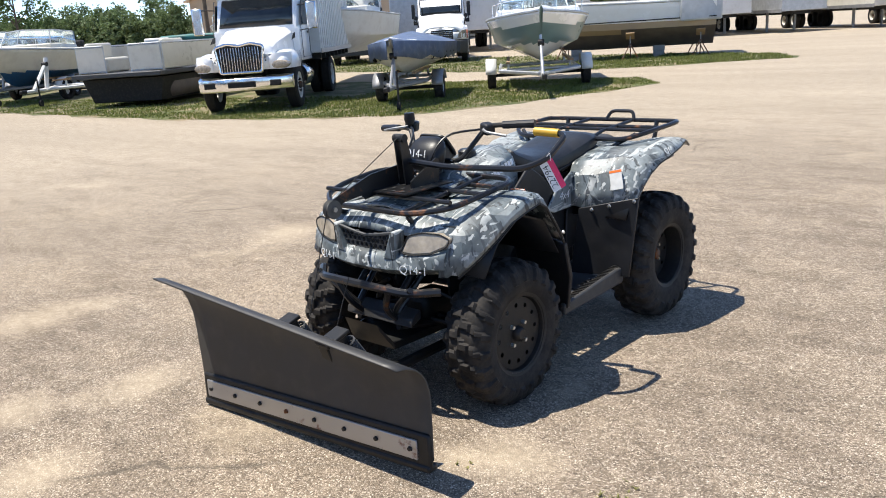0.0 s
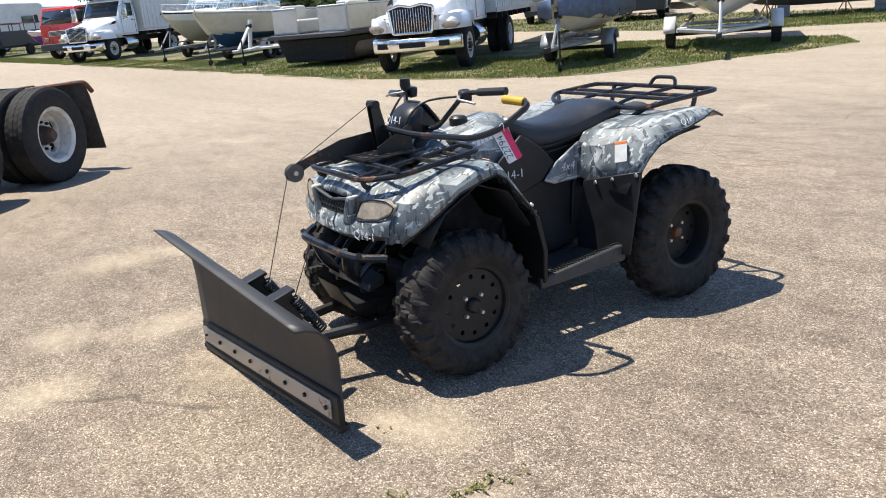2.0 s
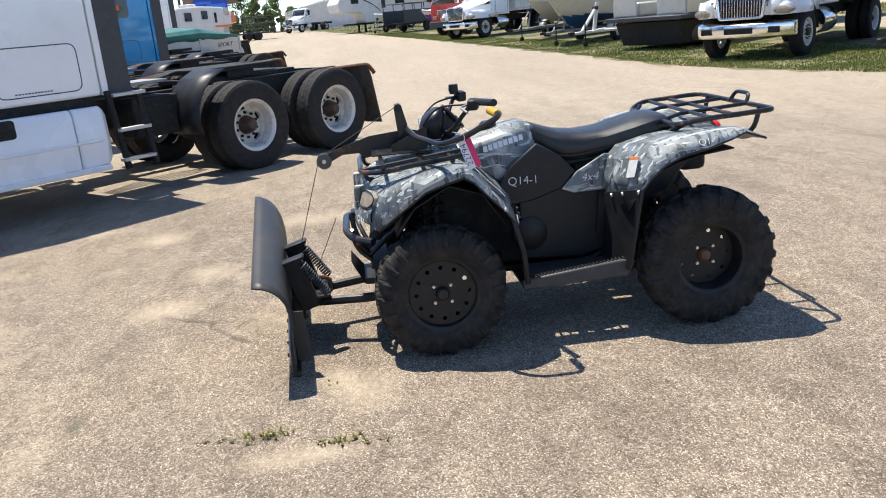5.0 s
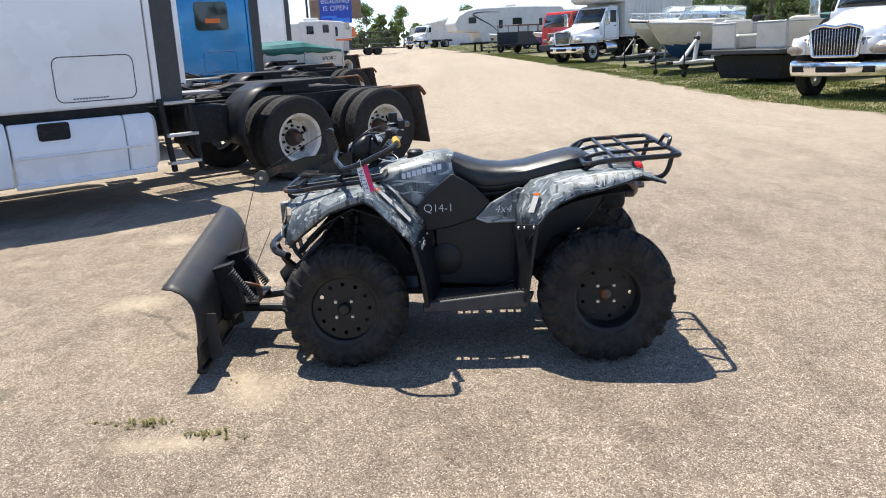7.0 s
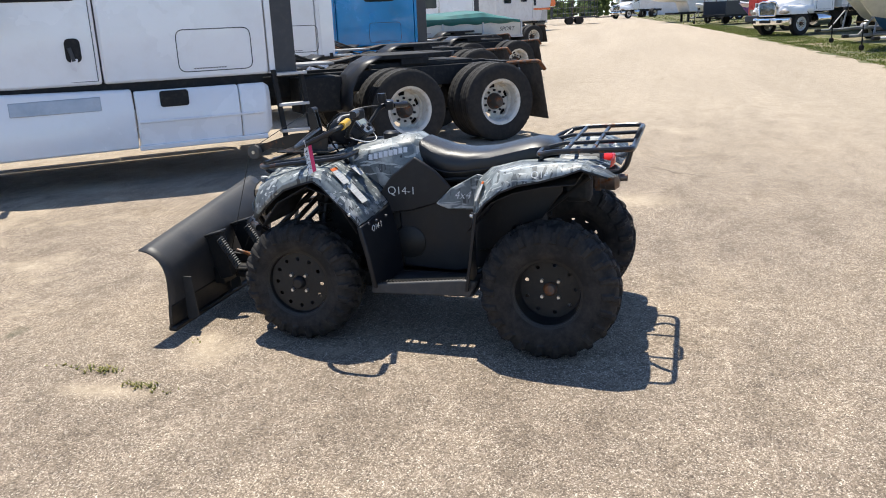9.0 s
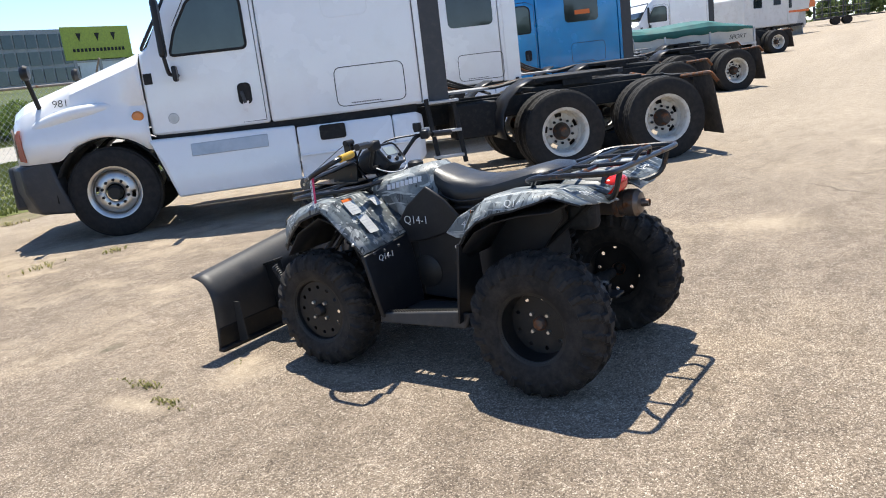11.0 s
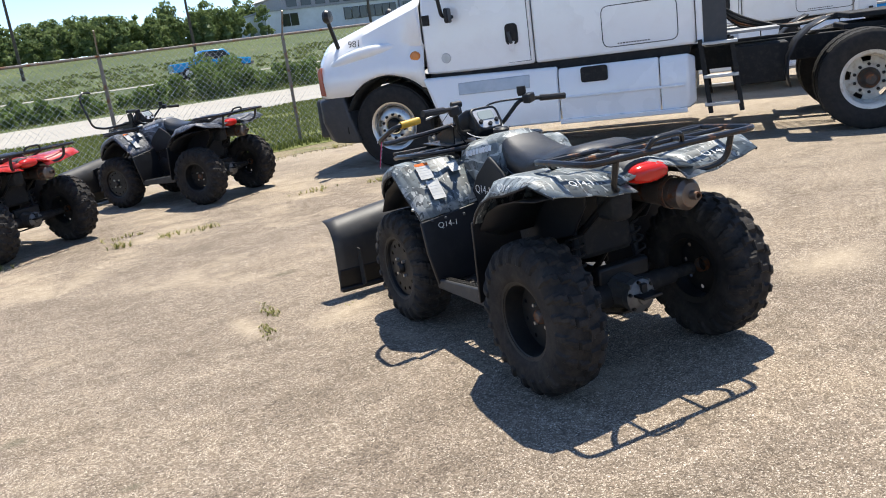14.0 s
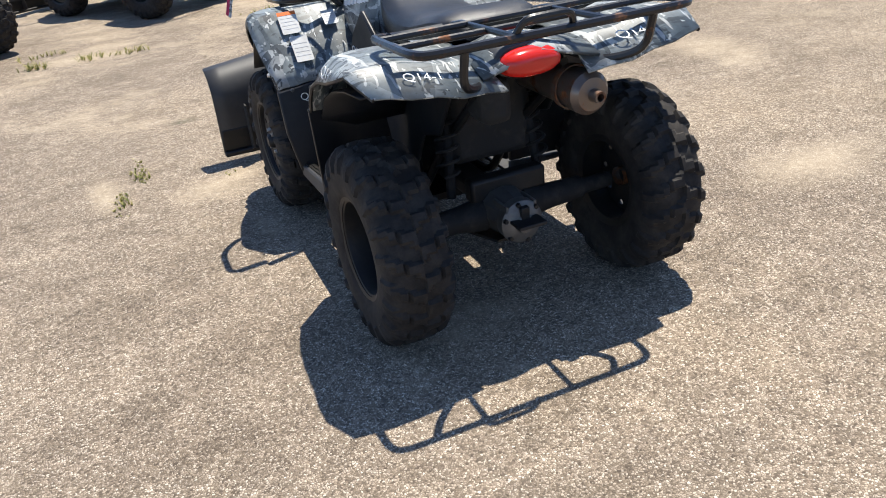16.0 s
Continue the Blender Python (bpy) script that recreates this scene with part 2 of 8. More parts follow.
    speck = ramp(nt, sep.outputs[1], [(0.0, (0.72, 0.71, 0.70)), (0.5, (1.0, 1.0, 1.0)), (1.0, (1.25, 1.24, 1.22))])
    gravel = mixcol(nt, 1.0, gravel, speck, "MULTIPLY")
    col = mixcol(nt, fr.outputs[0], col, gravel)
    # grit and scuffs of a hand's width, and darker trodden patches
    grit = ramp(nt, noise_tex(nt, coord, 26, 6, 0.75), [(0.32, (0.80, 0.79, 0.78)), (0.5, (1.0, 1.0, 1.0)), (0.68, (1.16, 1.155, 1.15))])
    near_by = nt.nodes.new("ShaderNodeMapRange")
    near_by.inputs["From Min"].default_value, near_by.inputs["From Max"].default_value = 5.5, 16.0
    near_by.inputs["To Min"].default_value, near_by.inputs["To Max"].default_value = 1.0, 0.15
    nt.links.new(far.outputs["Value"], near_by.inputs["Value"])
    col = mixcol(nt, near_by.outputs[0], col, grit, "MULTIPLY")
    scuff = nt.nodes.new("ShaderNodeMapping")
    scuff.inputs["Scale"].default_value, scuff.inputs["Rotation"].default_value = (0.9, 2.2, 1), (0, 0, 0.5)
    nt.links.new(coord, scuff.inputs["Vector"])
    worn = ramp(nt, noise_tex(nt, scuff.outputs[0], 1.4, 9, 0.75), [(0.40, (0.94, 0.93, 0.91)), (0.50, (1.15, 1.145, 1.135)), (0.66, (1.24, 1.235, 1.215))])
    col = mixcol(nt, near_by.outputs[0], col, worn, "MULTIPLY")
    # cracks
    cw = nt.nodes.new("ShaderNodeTexVoronoi")
    cw.feature = "DISTANCE_TO_EDGE"
    cw.inputs["Scale"].default_value = 0.27
    wn = nt.nodes.new("ShaderNodeTexNoise")
    wn.inputs["Scale"].default_value, wn.inputs["Detail"].default_value = 1.3, 6
    nt.links.new(coord, wn.inputs["Vector"])
    wadd = nt.nodes.new("ShaderNodeMix")
    wadd.data_type = "VECTOR"
    wadd.inputs[0].default_value = 0.35
    nt.links.new(coord, wadd.inputs[4])
    nt.links.new(wn.outputs["Color"], wadd.inputs[5])
    nt.links.new(wadd.outputs[1], cw.inputs["Vector"])
    crack = ramp(nt, cw.outputs["Distance"], [(0.0, (0.75, 0.75, 0.75)), (0.0035, (0, 0, 0))])
    gate = ramp(nt, noise_tex(nt, coord, 0.4, 3), [(0.56, (0, 0, 0)), (0.64, (1, 1, 1))])
    crack = mixcol(nt, 1.0, crack, gate, "MULTIPLY")
    col = mixcol(nt, crack, col, (0.09, 0.075, 0.055))
    nt.links.new(col, bsdf.inputs["Base Color"])
    bsdf.inputs["Roughness"].default_value = 0.9
    bsdf.inputs["Specular IOR Level"].default_value = 0.25
    height = nt.nodes.new("ShaderNodeMath")
    height.operation = "MULTIPLY_ADD"
    nt.links.new(ve.outputs["Distance"], height.inputs[0])
    height.inputs[1].default_value = 2.0
    nt.links.new(sep.outputs[2], height.inputs[2])
    bump_on(nt, bsdf, height.outputs[0], 0.75, 0.004)
    return m


def soil_grass_mat(name, dry=0.3, tone=(0.10, 0.135, 0.035)):
    m, nt, bsdf, coord = fresh(name)
    n = noise_tex(nt, coord, 1.2, 8, 0.7)
    f = noise_tex(nt, coord, 25, 6, 0.7)
    green = ramp(nt, f, [(0.3, tuple(c * 0.45 for c in tone)), (0.7, tuple(c * 1.35 for c in tone))])
    soil = ramp(nt, f, [(0.3, (0.16, 0.12, 0.075)), (0.7, (0.34, 0.27, 0.18))])
    mask = ramp(nt, n, [(0.62 - dry * 0.35, (0, 0, 0)), (0.72 - dry * 0.2, (1, 1, 1))])
    broad = ramp(nt, noise_tex(nt, coord, 0.16, 5, 0.6), [(0.35, (0.72, 0.78, 0.72)), (0.65, (1.25, 1.2, 1.15))])
    nt.links.new(mixcol(nt, 1.0, mixcol(nt, mask, green, soil), broad, "MULTIPLY"), bsdf.inputs["Base Color"])
    bsdf.inputs["Roughness"].default_value = 0.95
    bump_on(nt, bsdf, f, 0.6, 0.04)
    return m


def leaf_mat(name, lo=(0.025, 0.05, 0.012), hi=(0.10, 0.17, 0.04)):
    m, nt, bsdf, coord = fresh(name)
    geo = nt.nodes.new("ShaderNodeNewGeometry")
    nt.links.new(ramp(nt, geo.outputs["Random Per Island"], [(0.0, lo), (0.6, hi), (1.0, tuple(c * 1.3 for c in hi))]), bsdf.inputs["Base Color"])
    bsdf.inputs["Roughness"].default_value = 0.6
    bsdf.inputs["Specular IOR Level"].default_value = 0.3
    # thin leaves let part of the light through
    thin, mix = nt.nodes.new("ShaderNodeBsdfTranslucent"), nt.nodes.new("ShaderNodeMixShader")
    nt.links.new(bsdf.inputs["Base Color"].links[0].from_socket, thin.inputs["Color"])
    mix.inputs[0].default_value = 0.35
    nt.links.new(bsdf.outputs[0], mix.inputs[1])
    nt.links.new(thin.outputs[0], mix.inputs[2])
    last = next(n for n in nt.nodes if n.type == "OUTPUT_MATERIAL")
    nt.links.new(mix.outputs[0], last.inputs["Surface"])
    return m


CAMO = camo_mat("camo_film")
DARK_CAMO = camo_mat("dark_camo_film", (0.60, 0.57, 0.64))
BLACK_PLASTIC = paint("black_plastic", (0.012, 0.0125, 0.0145), 0.42, vary=0.2, dirty=0.08, dirt=(0.12, 0.105, 0.085), spec=0.35)
DARK_METAL = paint("dark_metal", (0.014, 0.014, 0.014), 0.5, 0.3, dirty=0.25, dirt=(0.09, 0.065, 0.045))
ENGINE = paint("engine_grey", (0.018, 0.018, 0.018), 0.5, 0.4, dirty=0.25, dirt=(0.10, 0.075, 0.05))
RACK_BLACK = rust_mat("worn_black_steel", (0.016, 0.016, 0.017), 0.2, 0.5, 0.2)
BLADE_BLACK = paint("blade_black", (0.042, 0.041, 0.040), 0.55, 0.2, 0.25, 3.0, dirt=(0.10, 0.085, 0.07), dirty=0.35)
WORN_STEEL = rust_mat("worn_steel", (0.42, 0.42, 0.42), 0.12, 0.55, 0.75)
HUB_RUST = rust_mat("oily_rusted_hub", (0.05, 0.042, 0.036), 0.45, 0.7, 0.3)
RUSTY = rust_mat("rusty_steel", (0.10, 0.085, 0.075), 0.8, 0.7, 0.4)
CHROME = paint("chrome", (0.78, 0.78, 0.78), 0.16, 1.0, 0.08, dirty=0.1)
ALLOY = paint("brushed_alloy", (0.62, 0.61, 0.58), 0.35, 0.9, 0.12, dirty=0.25, dirt=(0.35, 0.27, 0.16))
SEAT_VINYL = paint("seat_vinyl", (0.013, 0.014, 0.016), 0.40, vary=0.15, bump=0.05, grain=420, dirty=0.12, dirt=(0.1, 0.09, 0.08))
TYRE = rubber_mat("tyre_rubber", (0.015, 0.0135, 0.0125), 0.36)
FOOT_PLASTIC = paint("scuffed_black_plastic", (0.040, 0.040, 0.041), 0.55, vary=0.3, dirty=0.35, dirt=(0.14, 0.12, 0.09))
GAUGE_LCD = glass_mat("gauge_screen", (0.30, 0.34, 0.33), 0.08)
TRUCK_TYRE = rubber_mat("truck_tyre_rubber", (0.018, 0.0175, 0.017), 0.2)
YELLOW = paint("yellow_grip", (0.62, 0.36, 0.03), 0.45)
CHALK = paint("chalk_pen", (0.75, 0.76, 0.75), 0.8)
RED_LENS = glass_mat("red_lens", (0.52, 0.018, 0.010), 0.15)
MARKER = glass_mat("faded_marker", (0.42, 0.12, 0.07), 0.2)
HEAD_LENS = paint("head_lens", (0.33, 0.28, 0.215), 0.10, 0.0, 0.4, 22, dirt=(0.36, 0.30, 0.20), dirty=0.6, spec=0.6)
AMBER = glass_mat("amber_lens", (0.70, 0.20, 0.02), 0.15)
TAG_WHITE = paint("tag_white", (0.75, 0.73, 0.72), 0.6)
TAG_PINK = paint("tag_pink", (0.70, 0.03, 0.12), 0.6)
MUFFLER = rust_mat("heat_stained_steel", (0.16, 0.13, 0.11), 0.35, 0.5, 0.6)
WHITE_PAINT = paint("white_truck_paint", (0.87, 0.87, 0.865), 0.22, 0.0, 0.02, 1.5, dirt=(0.55, 0.50, 0.43), dirty=0.12, coat=0.6)
OFF_WHITE = paint("off_white", (0.66, 0.655, 0.63), 0.45, 0.0, 0.06, 1.2, dirt=(0.36, 0.31, 0.25), dirty=0.35)
CREAM = paint("cream_gelcoat", (0.60, 0.57, 0.49), 0.35, 0.0, 0.08, 1.2, dirt=(0.30, 0.26, 0.2), dirty=0.3)
BLUE_PAINT = paint("blue_truck_paint", (0.008, 0.235, 0.52), 0.2, 0.1, 0.12, 1.5, coat=0.7, dirty=0.1)
NAVY = paint("navy_gelcoat", (0.022, 0.085, 0.19), 0.4, vary=0.2)
TEAL_HULL = paint("grey_green_hull", (0.14, 0.225, 0.235), 0.35, vary=0.1, scale=1.5)
TARP_BLUE = paint("blue_tarp", (0.075, 0.11, 0.19), 0.7, vary=0.3, scale=2.5, dirt=(0.25, 0.27, 0.3), dirty=0.4)
TARP_GREEN = paint("green_tarp", (0.02, 0.13, 0.12), 0.6, vary=0.3, scale=2.5)
RED_PAINT = paint("red_paint", (0.58, 0.035, 0.025), 0.3, vary=0.12, coat=0.4)
ORANGE = paint("orange_paint", (0.75, 0.16, 0.02), 0.35, vary=0.1)
GREY_VINYL = paint("grey_vinyl_cover", (0.46, 0.47, 0.48), 0.55, vary=0.15, scale=3)
HULL_BROWN = paint("antifouled_hull", (0.13, 0.11, 0.10), 0.75, vary=0.3, scale=2)
GALV = paint("galvanised", (0.48, 0.49, 0.50), 0.45, 0.7, 0.15, 5)
GALV_DULL = paint("dull_galvanised", (0.30, 0.30, 0.30), 0.55, 0.6, 0.2, 5)
FLAP = rubber_mat("mud_flap_rubber", (0.06, 0.05, 0.04), 0.8)
CAB_GLASS = glass_mat("cab_side_glass", (0.035, 0.055, 0.055), 0.03)
CAST = paint("dusty_cast_alloy", (0.10, 0.095, 0.085), 0.6, 0.3, 0.3, 20, dirt=(0.16, 0.13, 0.10), dirty=0.4)
COVER_ALLOY = paint("bare_cast_alloy", (0.15, 0.145, 0.135), 0.5, 0.5, 0.3, 25, dirt=(0.16, 0.13, 0.10), dirty=0.5)
DECAL_WHITE = paint("decal_white", (0.78, 0.79, 0.80), 0.4)
LABEL_PAPER = paint("label_paper", (0.52, 0.52, 0.50), 0.5, vary=0.12, scale=20)
RIM_WHITE = paint("dirty_white_rim", (0.62, 0.60, 0.54), 0.5, 0.0, 0.12, 5, dirt=(0.28, 0.18, 0.09), dirty=0.7)
SIGN_GREEN = paint("green_sign_board", (0.30, 0.36, 0.04), 0.5)
DARK_GLASS = glass_mat("dark_glass", (0.02, 0.026, 0.03), 0.03)
CLEAR_GLASS = glass_mat("tinted_clear_glass", (0.75, 0.85, 0.86), 0.02, 0.9)
# Matt black of real parts; also stands in for shade in gaps.
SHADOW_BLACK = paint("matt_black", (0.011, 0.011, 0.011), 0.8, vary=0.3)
GREY_TRIM = paint("grey_trim", (0.045, 0.047, 0.05), 0.55, vary=0.15)
PALE_WALL = paint("pale_metal_wall", (0.62, 0.63, 0.65), 0.6, vary=0.12, scale=0.5)
WOOD = paint("weathered_wood", (0.30, 0.20, 0.11), 0.85, vary=0.3, scale=4)
SIGN_BLUE = paint("sign_blue", (0.01, 0.06, 0.45), 0.4)
SIGN_PALE = paint("sign_pale_blue", (0.03, 0.20, 0.75), 0.4)
RUSTY_BOARD = paint("brown_board", (0.24, 0.16, 0.11), 0.7, vary=0.3, scale=1.5)
SIGN_WHITE = paint("sign_white", (0.8, 0.8, 0.8), 0.5)
BROWN_WALL = paint("tan_metal_siding", (0.40, 0.30, 0.20), 0.6, vary=0.1, scale=0.8)
BARK = paint("bark", (0.09, 0.07, 0.05), 0.9, vary=0.4, scale=3)
PAVEMENT = pavement_mat()
GRASS_SOIL = soil_grass_mat("grass_and_soil", 0.5, (0.09, 0.105, 0.03))
SANDY_SOIL = soil_grass_mat("sandy_soil", 0.95, (0.115, 0.13, 0.04))
VERGE = soil_grass_mat("rough_verge", 0.10, (0.15, 0.165, 0.04))
BANK = soil_grass_mat("scrubby_field", 0.12, (0.075, 0.10, 0.028))
PALE_ROAD = paint("pale_road_surface", (0.37, 0.345, 0.30), 0.9, vary=0.1, scale=0.7, dirt=(0.34, 0.30, 0.24), dirty=0.4, spec=0.2, grain=60)
GRASS_BLADE = leaf_mat("grass_blades", (0.075, 0.095, 0.022), (0.17, 0.195, 0.05))
FIELD_BLADE = leaf_mat("field_grass", (0.06, 0.085, 0.024), (0.14, 0.165, 0.05))
FENCE_STEEL = rust_mat("weathered_fence_steel", (0.20, 0.18, 0.16), 0.35, 0.7, 0.3)
WEED_LEAF = leaf_mat("weed_leaves", (0.11, 0.13, 0.03), (0.34, 0.31, 0.12))
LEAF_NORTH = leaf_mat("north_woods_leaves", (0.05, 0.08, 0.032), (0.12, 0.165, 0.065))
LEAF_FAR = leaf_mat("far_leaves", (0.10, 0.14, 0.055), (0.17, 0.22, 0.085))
LEAF_DARK = leaf_mat("tree_leaves", (0.018, 0.04, 0.010), (0.07, 0.12, 0.03))
LEAF_LIGHT = leaf_mat("bush_leaves", (0.05, 0.085, 0.022), (0.16, 0.22, 0.06))


# ---- mesh tools ----
def part(name, bm, material, parent=None, label="", smooth=True, bevel=0.0, solid=0.0, sharp=35, at=None):
    """One mesh object from a bmesh, under a thing or a part."""
    me = bpy.data.meshes.new(name)
    bmesh.ops.recalc_face_normals(bm, faces=bm.faces) if solid == 0 else None
    bm.to_mesh(me)
    bm.free()
    mats = material if isinstance(material, (list, tuple)) else [material]
    for mt in mats:
        me.materials.append(mt)
    if smooth:
        me.polygons.foreach_set("use_smooth", [True] * len(me.polygons))
        me.set_sharp_from_angle(angle=radians(sharp))
    ob = new(name, me)
    if parent:
        ob.parent = parent
    if at is not None:
        ob.matrix_local = at
    if solid:
        md = ob.modifiers.new("thickness", "SOLIDIFY")
        md.thickness, md.offset = solid, -1
    if bevel:
        md = ob.modifiers.new("rounded", "BEVEL")
        md.width, md.segments, md.limit_method, md.angle_limit = bevel, 2, "ANGLE", radians(40)
    if label:
        tagged(ob, label)
    return ob


def thing(name, m, label, category, group="", kind=""):
    ob = new(name)
    ob.matrix_world = m
    return tagged(ob, label, category, group, kind)


def box(bm, size, at=(0, 0, 0), rot=(0, 0, 0), taper=None, mi=0):
    """A box; taper = (sx, sy) scales its top."""
    v = []
    e = Euler([radians(a) for a in rot]).to_matrix()
    for sz in (-0.5, 0.5):
        tx, ty = taper if (taper and sz > 0) else (1, 1)
        for sx, sy in ((-0.5, -0.5), (0.5, -0.5), (0.5, 0.5), (-0.5, 0.5)):
            v.append(bm.verts.new(Vector(at) + e @ Vector((sx * size[0] * tx, sy * size[1] * ty, sz * size[2]))))
    for q in ((3, 2, 1, 0), (4, 5, 6, 7), (0, 1, 5, 4), (1, 2, 6, 5), (2, 3, 7, 6), (3, 0, 4, 7)):
        bm.faces.new([v[i] for i in q]).material_index = mi
    return bm


def B(*boxes):
    bm = bmesh.new()
    for b in boxes:
        box(bm, *b)
    return bm


def spline(pts, n=6, closed=False):
    """Catmull-Rom through points."""
    P = [Vector(p) for p in pts]
    out, N = [], len(P)
    for i in range(N if closed else N - 1):
        p0 = P[(i - 1) % N] if (closed or i > 0) else P[0]
        p1, p2 = P[i], P[(i + 1) % N]
        p3 = P[(i + 2) % N] if (closed or i + 2 < N) else P[-1]
        for k in range(n):
            t = k / n
            out.append(0.5 * ((2 * p1) + (p2 - p0) * t + (2 * p0 - 5 * p1 + 4 * p2 - p3) * t * t + (3 * p1 - p0 - 3 * p2 + p3) * t**3))
    if not closed:
        out.append(P[-1])
    return out


def bend(pts, r=0.04, n=4, closed=False):
    """A polyline with rounded corners."""
    P, out = [Vector(p) for p in pts], []
    N = len(P)
    for i in range(N):
        if not closed and i in (0, N - 1):
            out.append(P[i])
            continue
        a, b, c = P[i - 1], P[i], P[(i + 1) % N]
        d1, d2 = min(r, (a - b).length * 0.45), min(r, (c - b).length * 0.45)
        s, e = b + (a - b).normalized() * d1, b + (c - b).normalized() * d2
        for k in range(n + 1):
            t = k / n
            out.append(s * (1 - t) ** 2 + b * 2 * t * (1 - t) + e * t * t)
    return out


def tube(bm, pts, r, seg=8, closed=False, mi=0):
    """A round bar along points; r may be a list."""
    P = [Vector(p) for p in pts]
    N = len(P)
    rings, up = [], None
    for i, p in enumerate(P):
        if closed:
            d = (P[(i + 1) % N] - P[i - 1]).normalized()
        else:
            d = (P[min(i + 1, N - 1)] - P[max(i - 1, 0)]).normalized()
        if up is None:
            up = Vector((0, 0, 1)) if abs(d.z) < 0.9 else Vector((1, 0, 0))
        up = (up - d * up.dot(d)).normalized()
        side = d.cross(up)
        rad = r[i] if isinstance(r, (list, tuple)) else r
        rings.append([bm.verts.new(p + (up * math.cos(a) + side * math.sin(a)) * rad) for a in (2 * math.pi * k / seg for k in range(seg))])
    for i in range(N if closed else N - 1):
        a, b = rings[i], rings[(i + 1) % N]
        for k in range(seg):
            bm.faces.new((a[k], a[(k + 1) % seg], b[(k + 1) % seg], b[k])).material_index = mi
    if not closed:
        bm.faces.new(rings[0][::-1]).material_index = mi
        bm.faces.new(rings[-1]).material_index = mi
    return bm


def T(pts, r, seg=8, closed=False):
    return tube(bmesh.new(), pts, r, seg, closed)


def lathe(bm, profile, seg=32, axis="x", at=(0, 0, 0), closed=False, mi=0):
    """Turns (radius, height) pairs round an axis."""
    rings, at = [], Vector(at)
    for r, h in profile:
        ring = []
        for k in range(seg):
            a = 2 * math.pi * k / seg
            c, s = r * math.cos(a), r * math.sin(a)
            ring.append(bm.verts.new(at + Vector({"x": (h, c, s), "y": (c, h, s), "z": (c, s, h)}[axis])))
        rings.append(ring)
    for i in range(len(rings) if closed else len(rings) - 1):
        a, b = rings[i], rings[(i + 1) % len(rings)]
        for k in range(seg):
            bm.faces.new((a[k], a[(k + 1) % seg], b[(k + 1) % seg], b[k])).material_index = mi
    if not closed:
        for ring in (rings[0], rings[-1]):
            if profile[0][0] > 1e-4:
                bm.faces.new(ring).material_index = mi
    return bm


def L(profile, seg=32, axis="x", at=(0, 0, 0), closed=False):
    return lathe(bmesh.new(), profile, seg, axis, at, closed)


def loft(bm, loops, cap=True, ring=True, mi=0):
    """Skins loops of equal length."""
    V = [[bm.verts.new(p) for p in loop] for loop in loops]
    n = len(V[0])
    for a, b in zip(V, V[1:]):
        for k in range(n if ring else n - 1):
            bm.faces.new((a[k], a[(k + 1) % n], b[(k + 1) % n], b[k])).material_index = mi
    if cap and ring:
        bm.faces.new(V[0][::-1]).material_index = mi
        bm.faces.new(V[-1]).material_index = mi
    return bm


def LF(loops, cap=True, ring=True):
    return loft(bmesh.new(), loops, cap, ring)


def plate(bm, outline, thick, m=None, mi=0):
    """An outline in x, y, given thickness along z, placed by a matrix."""
    m = m or Matrix()
    a = [bm.verts.new(m @ Vector((x, y, -thick / 2))) for x, y in outline]
    b = [bm.verts.new(m @ Vector((x, y, thick / 2))) for x, y in outline]
    n = len(a)
    bm.faces.new(a[::-1]).material_index = mi
    bm.faces.new(b).material_index = mi
    for k in range(n):
        bm.faces.new((a[k], a[(k + 1) % n], b[(k + 1) % n], b[k])).material_index = mi
    return bm


def PL(outline, thick, m=None):
    return plate(bmesh.new(), outline, thick, m)


# planes in which outlines are drawn: side view (y, z) facing +x; front view (x, z) facing -y
def SIDE(x):
    return Matrix(((0, 0, 1, x), (1, 0, 0, 0), (0, 1, 0, 0), (0, 0, 0, 1)))


def FRONT(y):
    return Matrix(((1, 0, 0, 0), (0, 0, -1, y), (0, 1, 0, 0), (0, 0, 0, 1)))


def rrect(w, h, r=0.05, n=4, cx=0, cy=0):
    out = []
    for sx, sy, a0 in ((1, 1, 0), (-1, 1, 90), (-1, -1, 180), (1, -1, 270)):
        for k in range(n + 1):
            a = radians(a0 + 90 * k / n)
            out.append((cx + sx * (w / 2 - r) + r * math.cos(a), cy + sy * (h / 2 - r) + r * math.sin(a)))
    return out


def letters(text, size, m, material, parent, name="lettering", depth=0.002, label="", shear=0.0):
    cu = bpy.data.curves.new(name, "FONT")
    cu.offset = -0.012 * size
    cu.body, cu.size, cu.extrude, cu.align_x, cu.align_y, cu.shear = text, size, depth, "CENTER", "CENTER", shear
    cu.materials.append(material)
    tmp = bpy.data.objects.new(name, cu)
    me = bpy.data.meshes.new_from_object(tmp)
    bpy.data.objects.remove(tmp)
    ob = new(name, me)
    ob.parent = parent
    ob.matrix_local = m
    if label:
        tagged(ob, label)
    return ob
# ---- ground ----
def sheet(name, pts, z, material, label, category, kind="structure"):
    bm = bmesh.new()
    bm.faces.new([bm.verts.new((x, y, z + rise(x, y))) for x, y in pts])
    ob = part(name, bm, material, smooth=False)
    return tagged(ob, label, category, kind=kind)


def rise(x, y=0.0):
    """The lot climbs gently away along the lane."""
    return 0.012 * min(max(0.0, -x - 15), 95) * min(1.0, max(0.0, (y + 14) / 6))


def ground():
    bm = bmesh.new()
    xs, ys = (3000, -15, -60, -110, -3000), (-3000, -14, -8, 3000)
    loft(bm, [[(x, y, rise(x, y)) for y in ys] for x in xs], cap=False, ring=False)
    tagged(part("ground", bm, PAVEMENT, smooth=False), "worn tan aggregate pavement with sand and gravel", "ground", kind="structure")


ground()


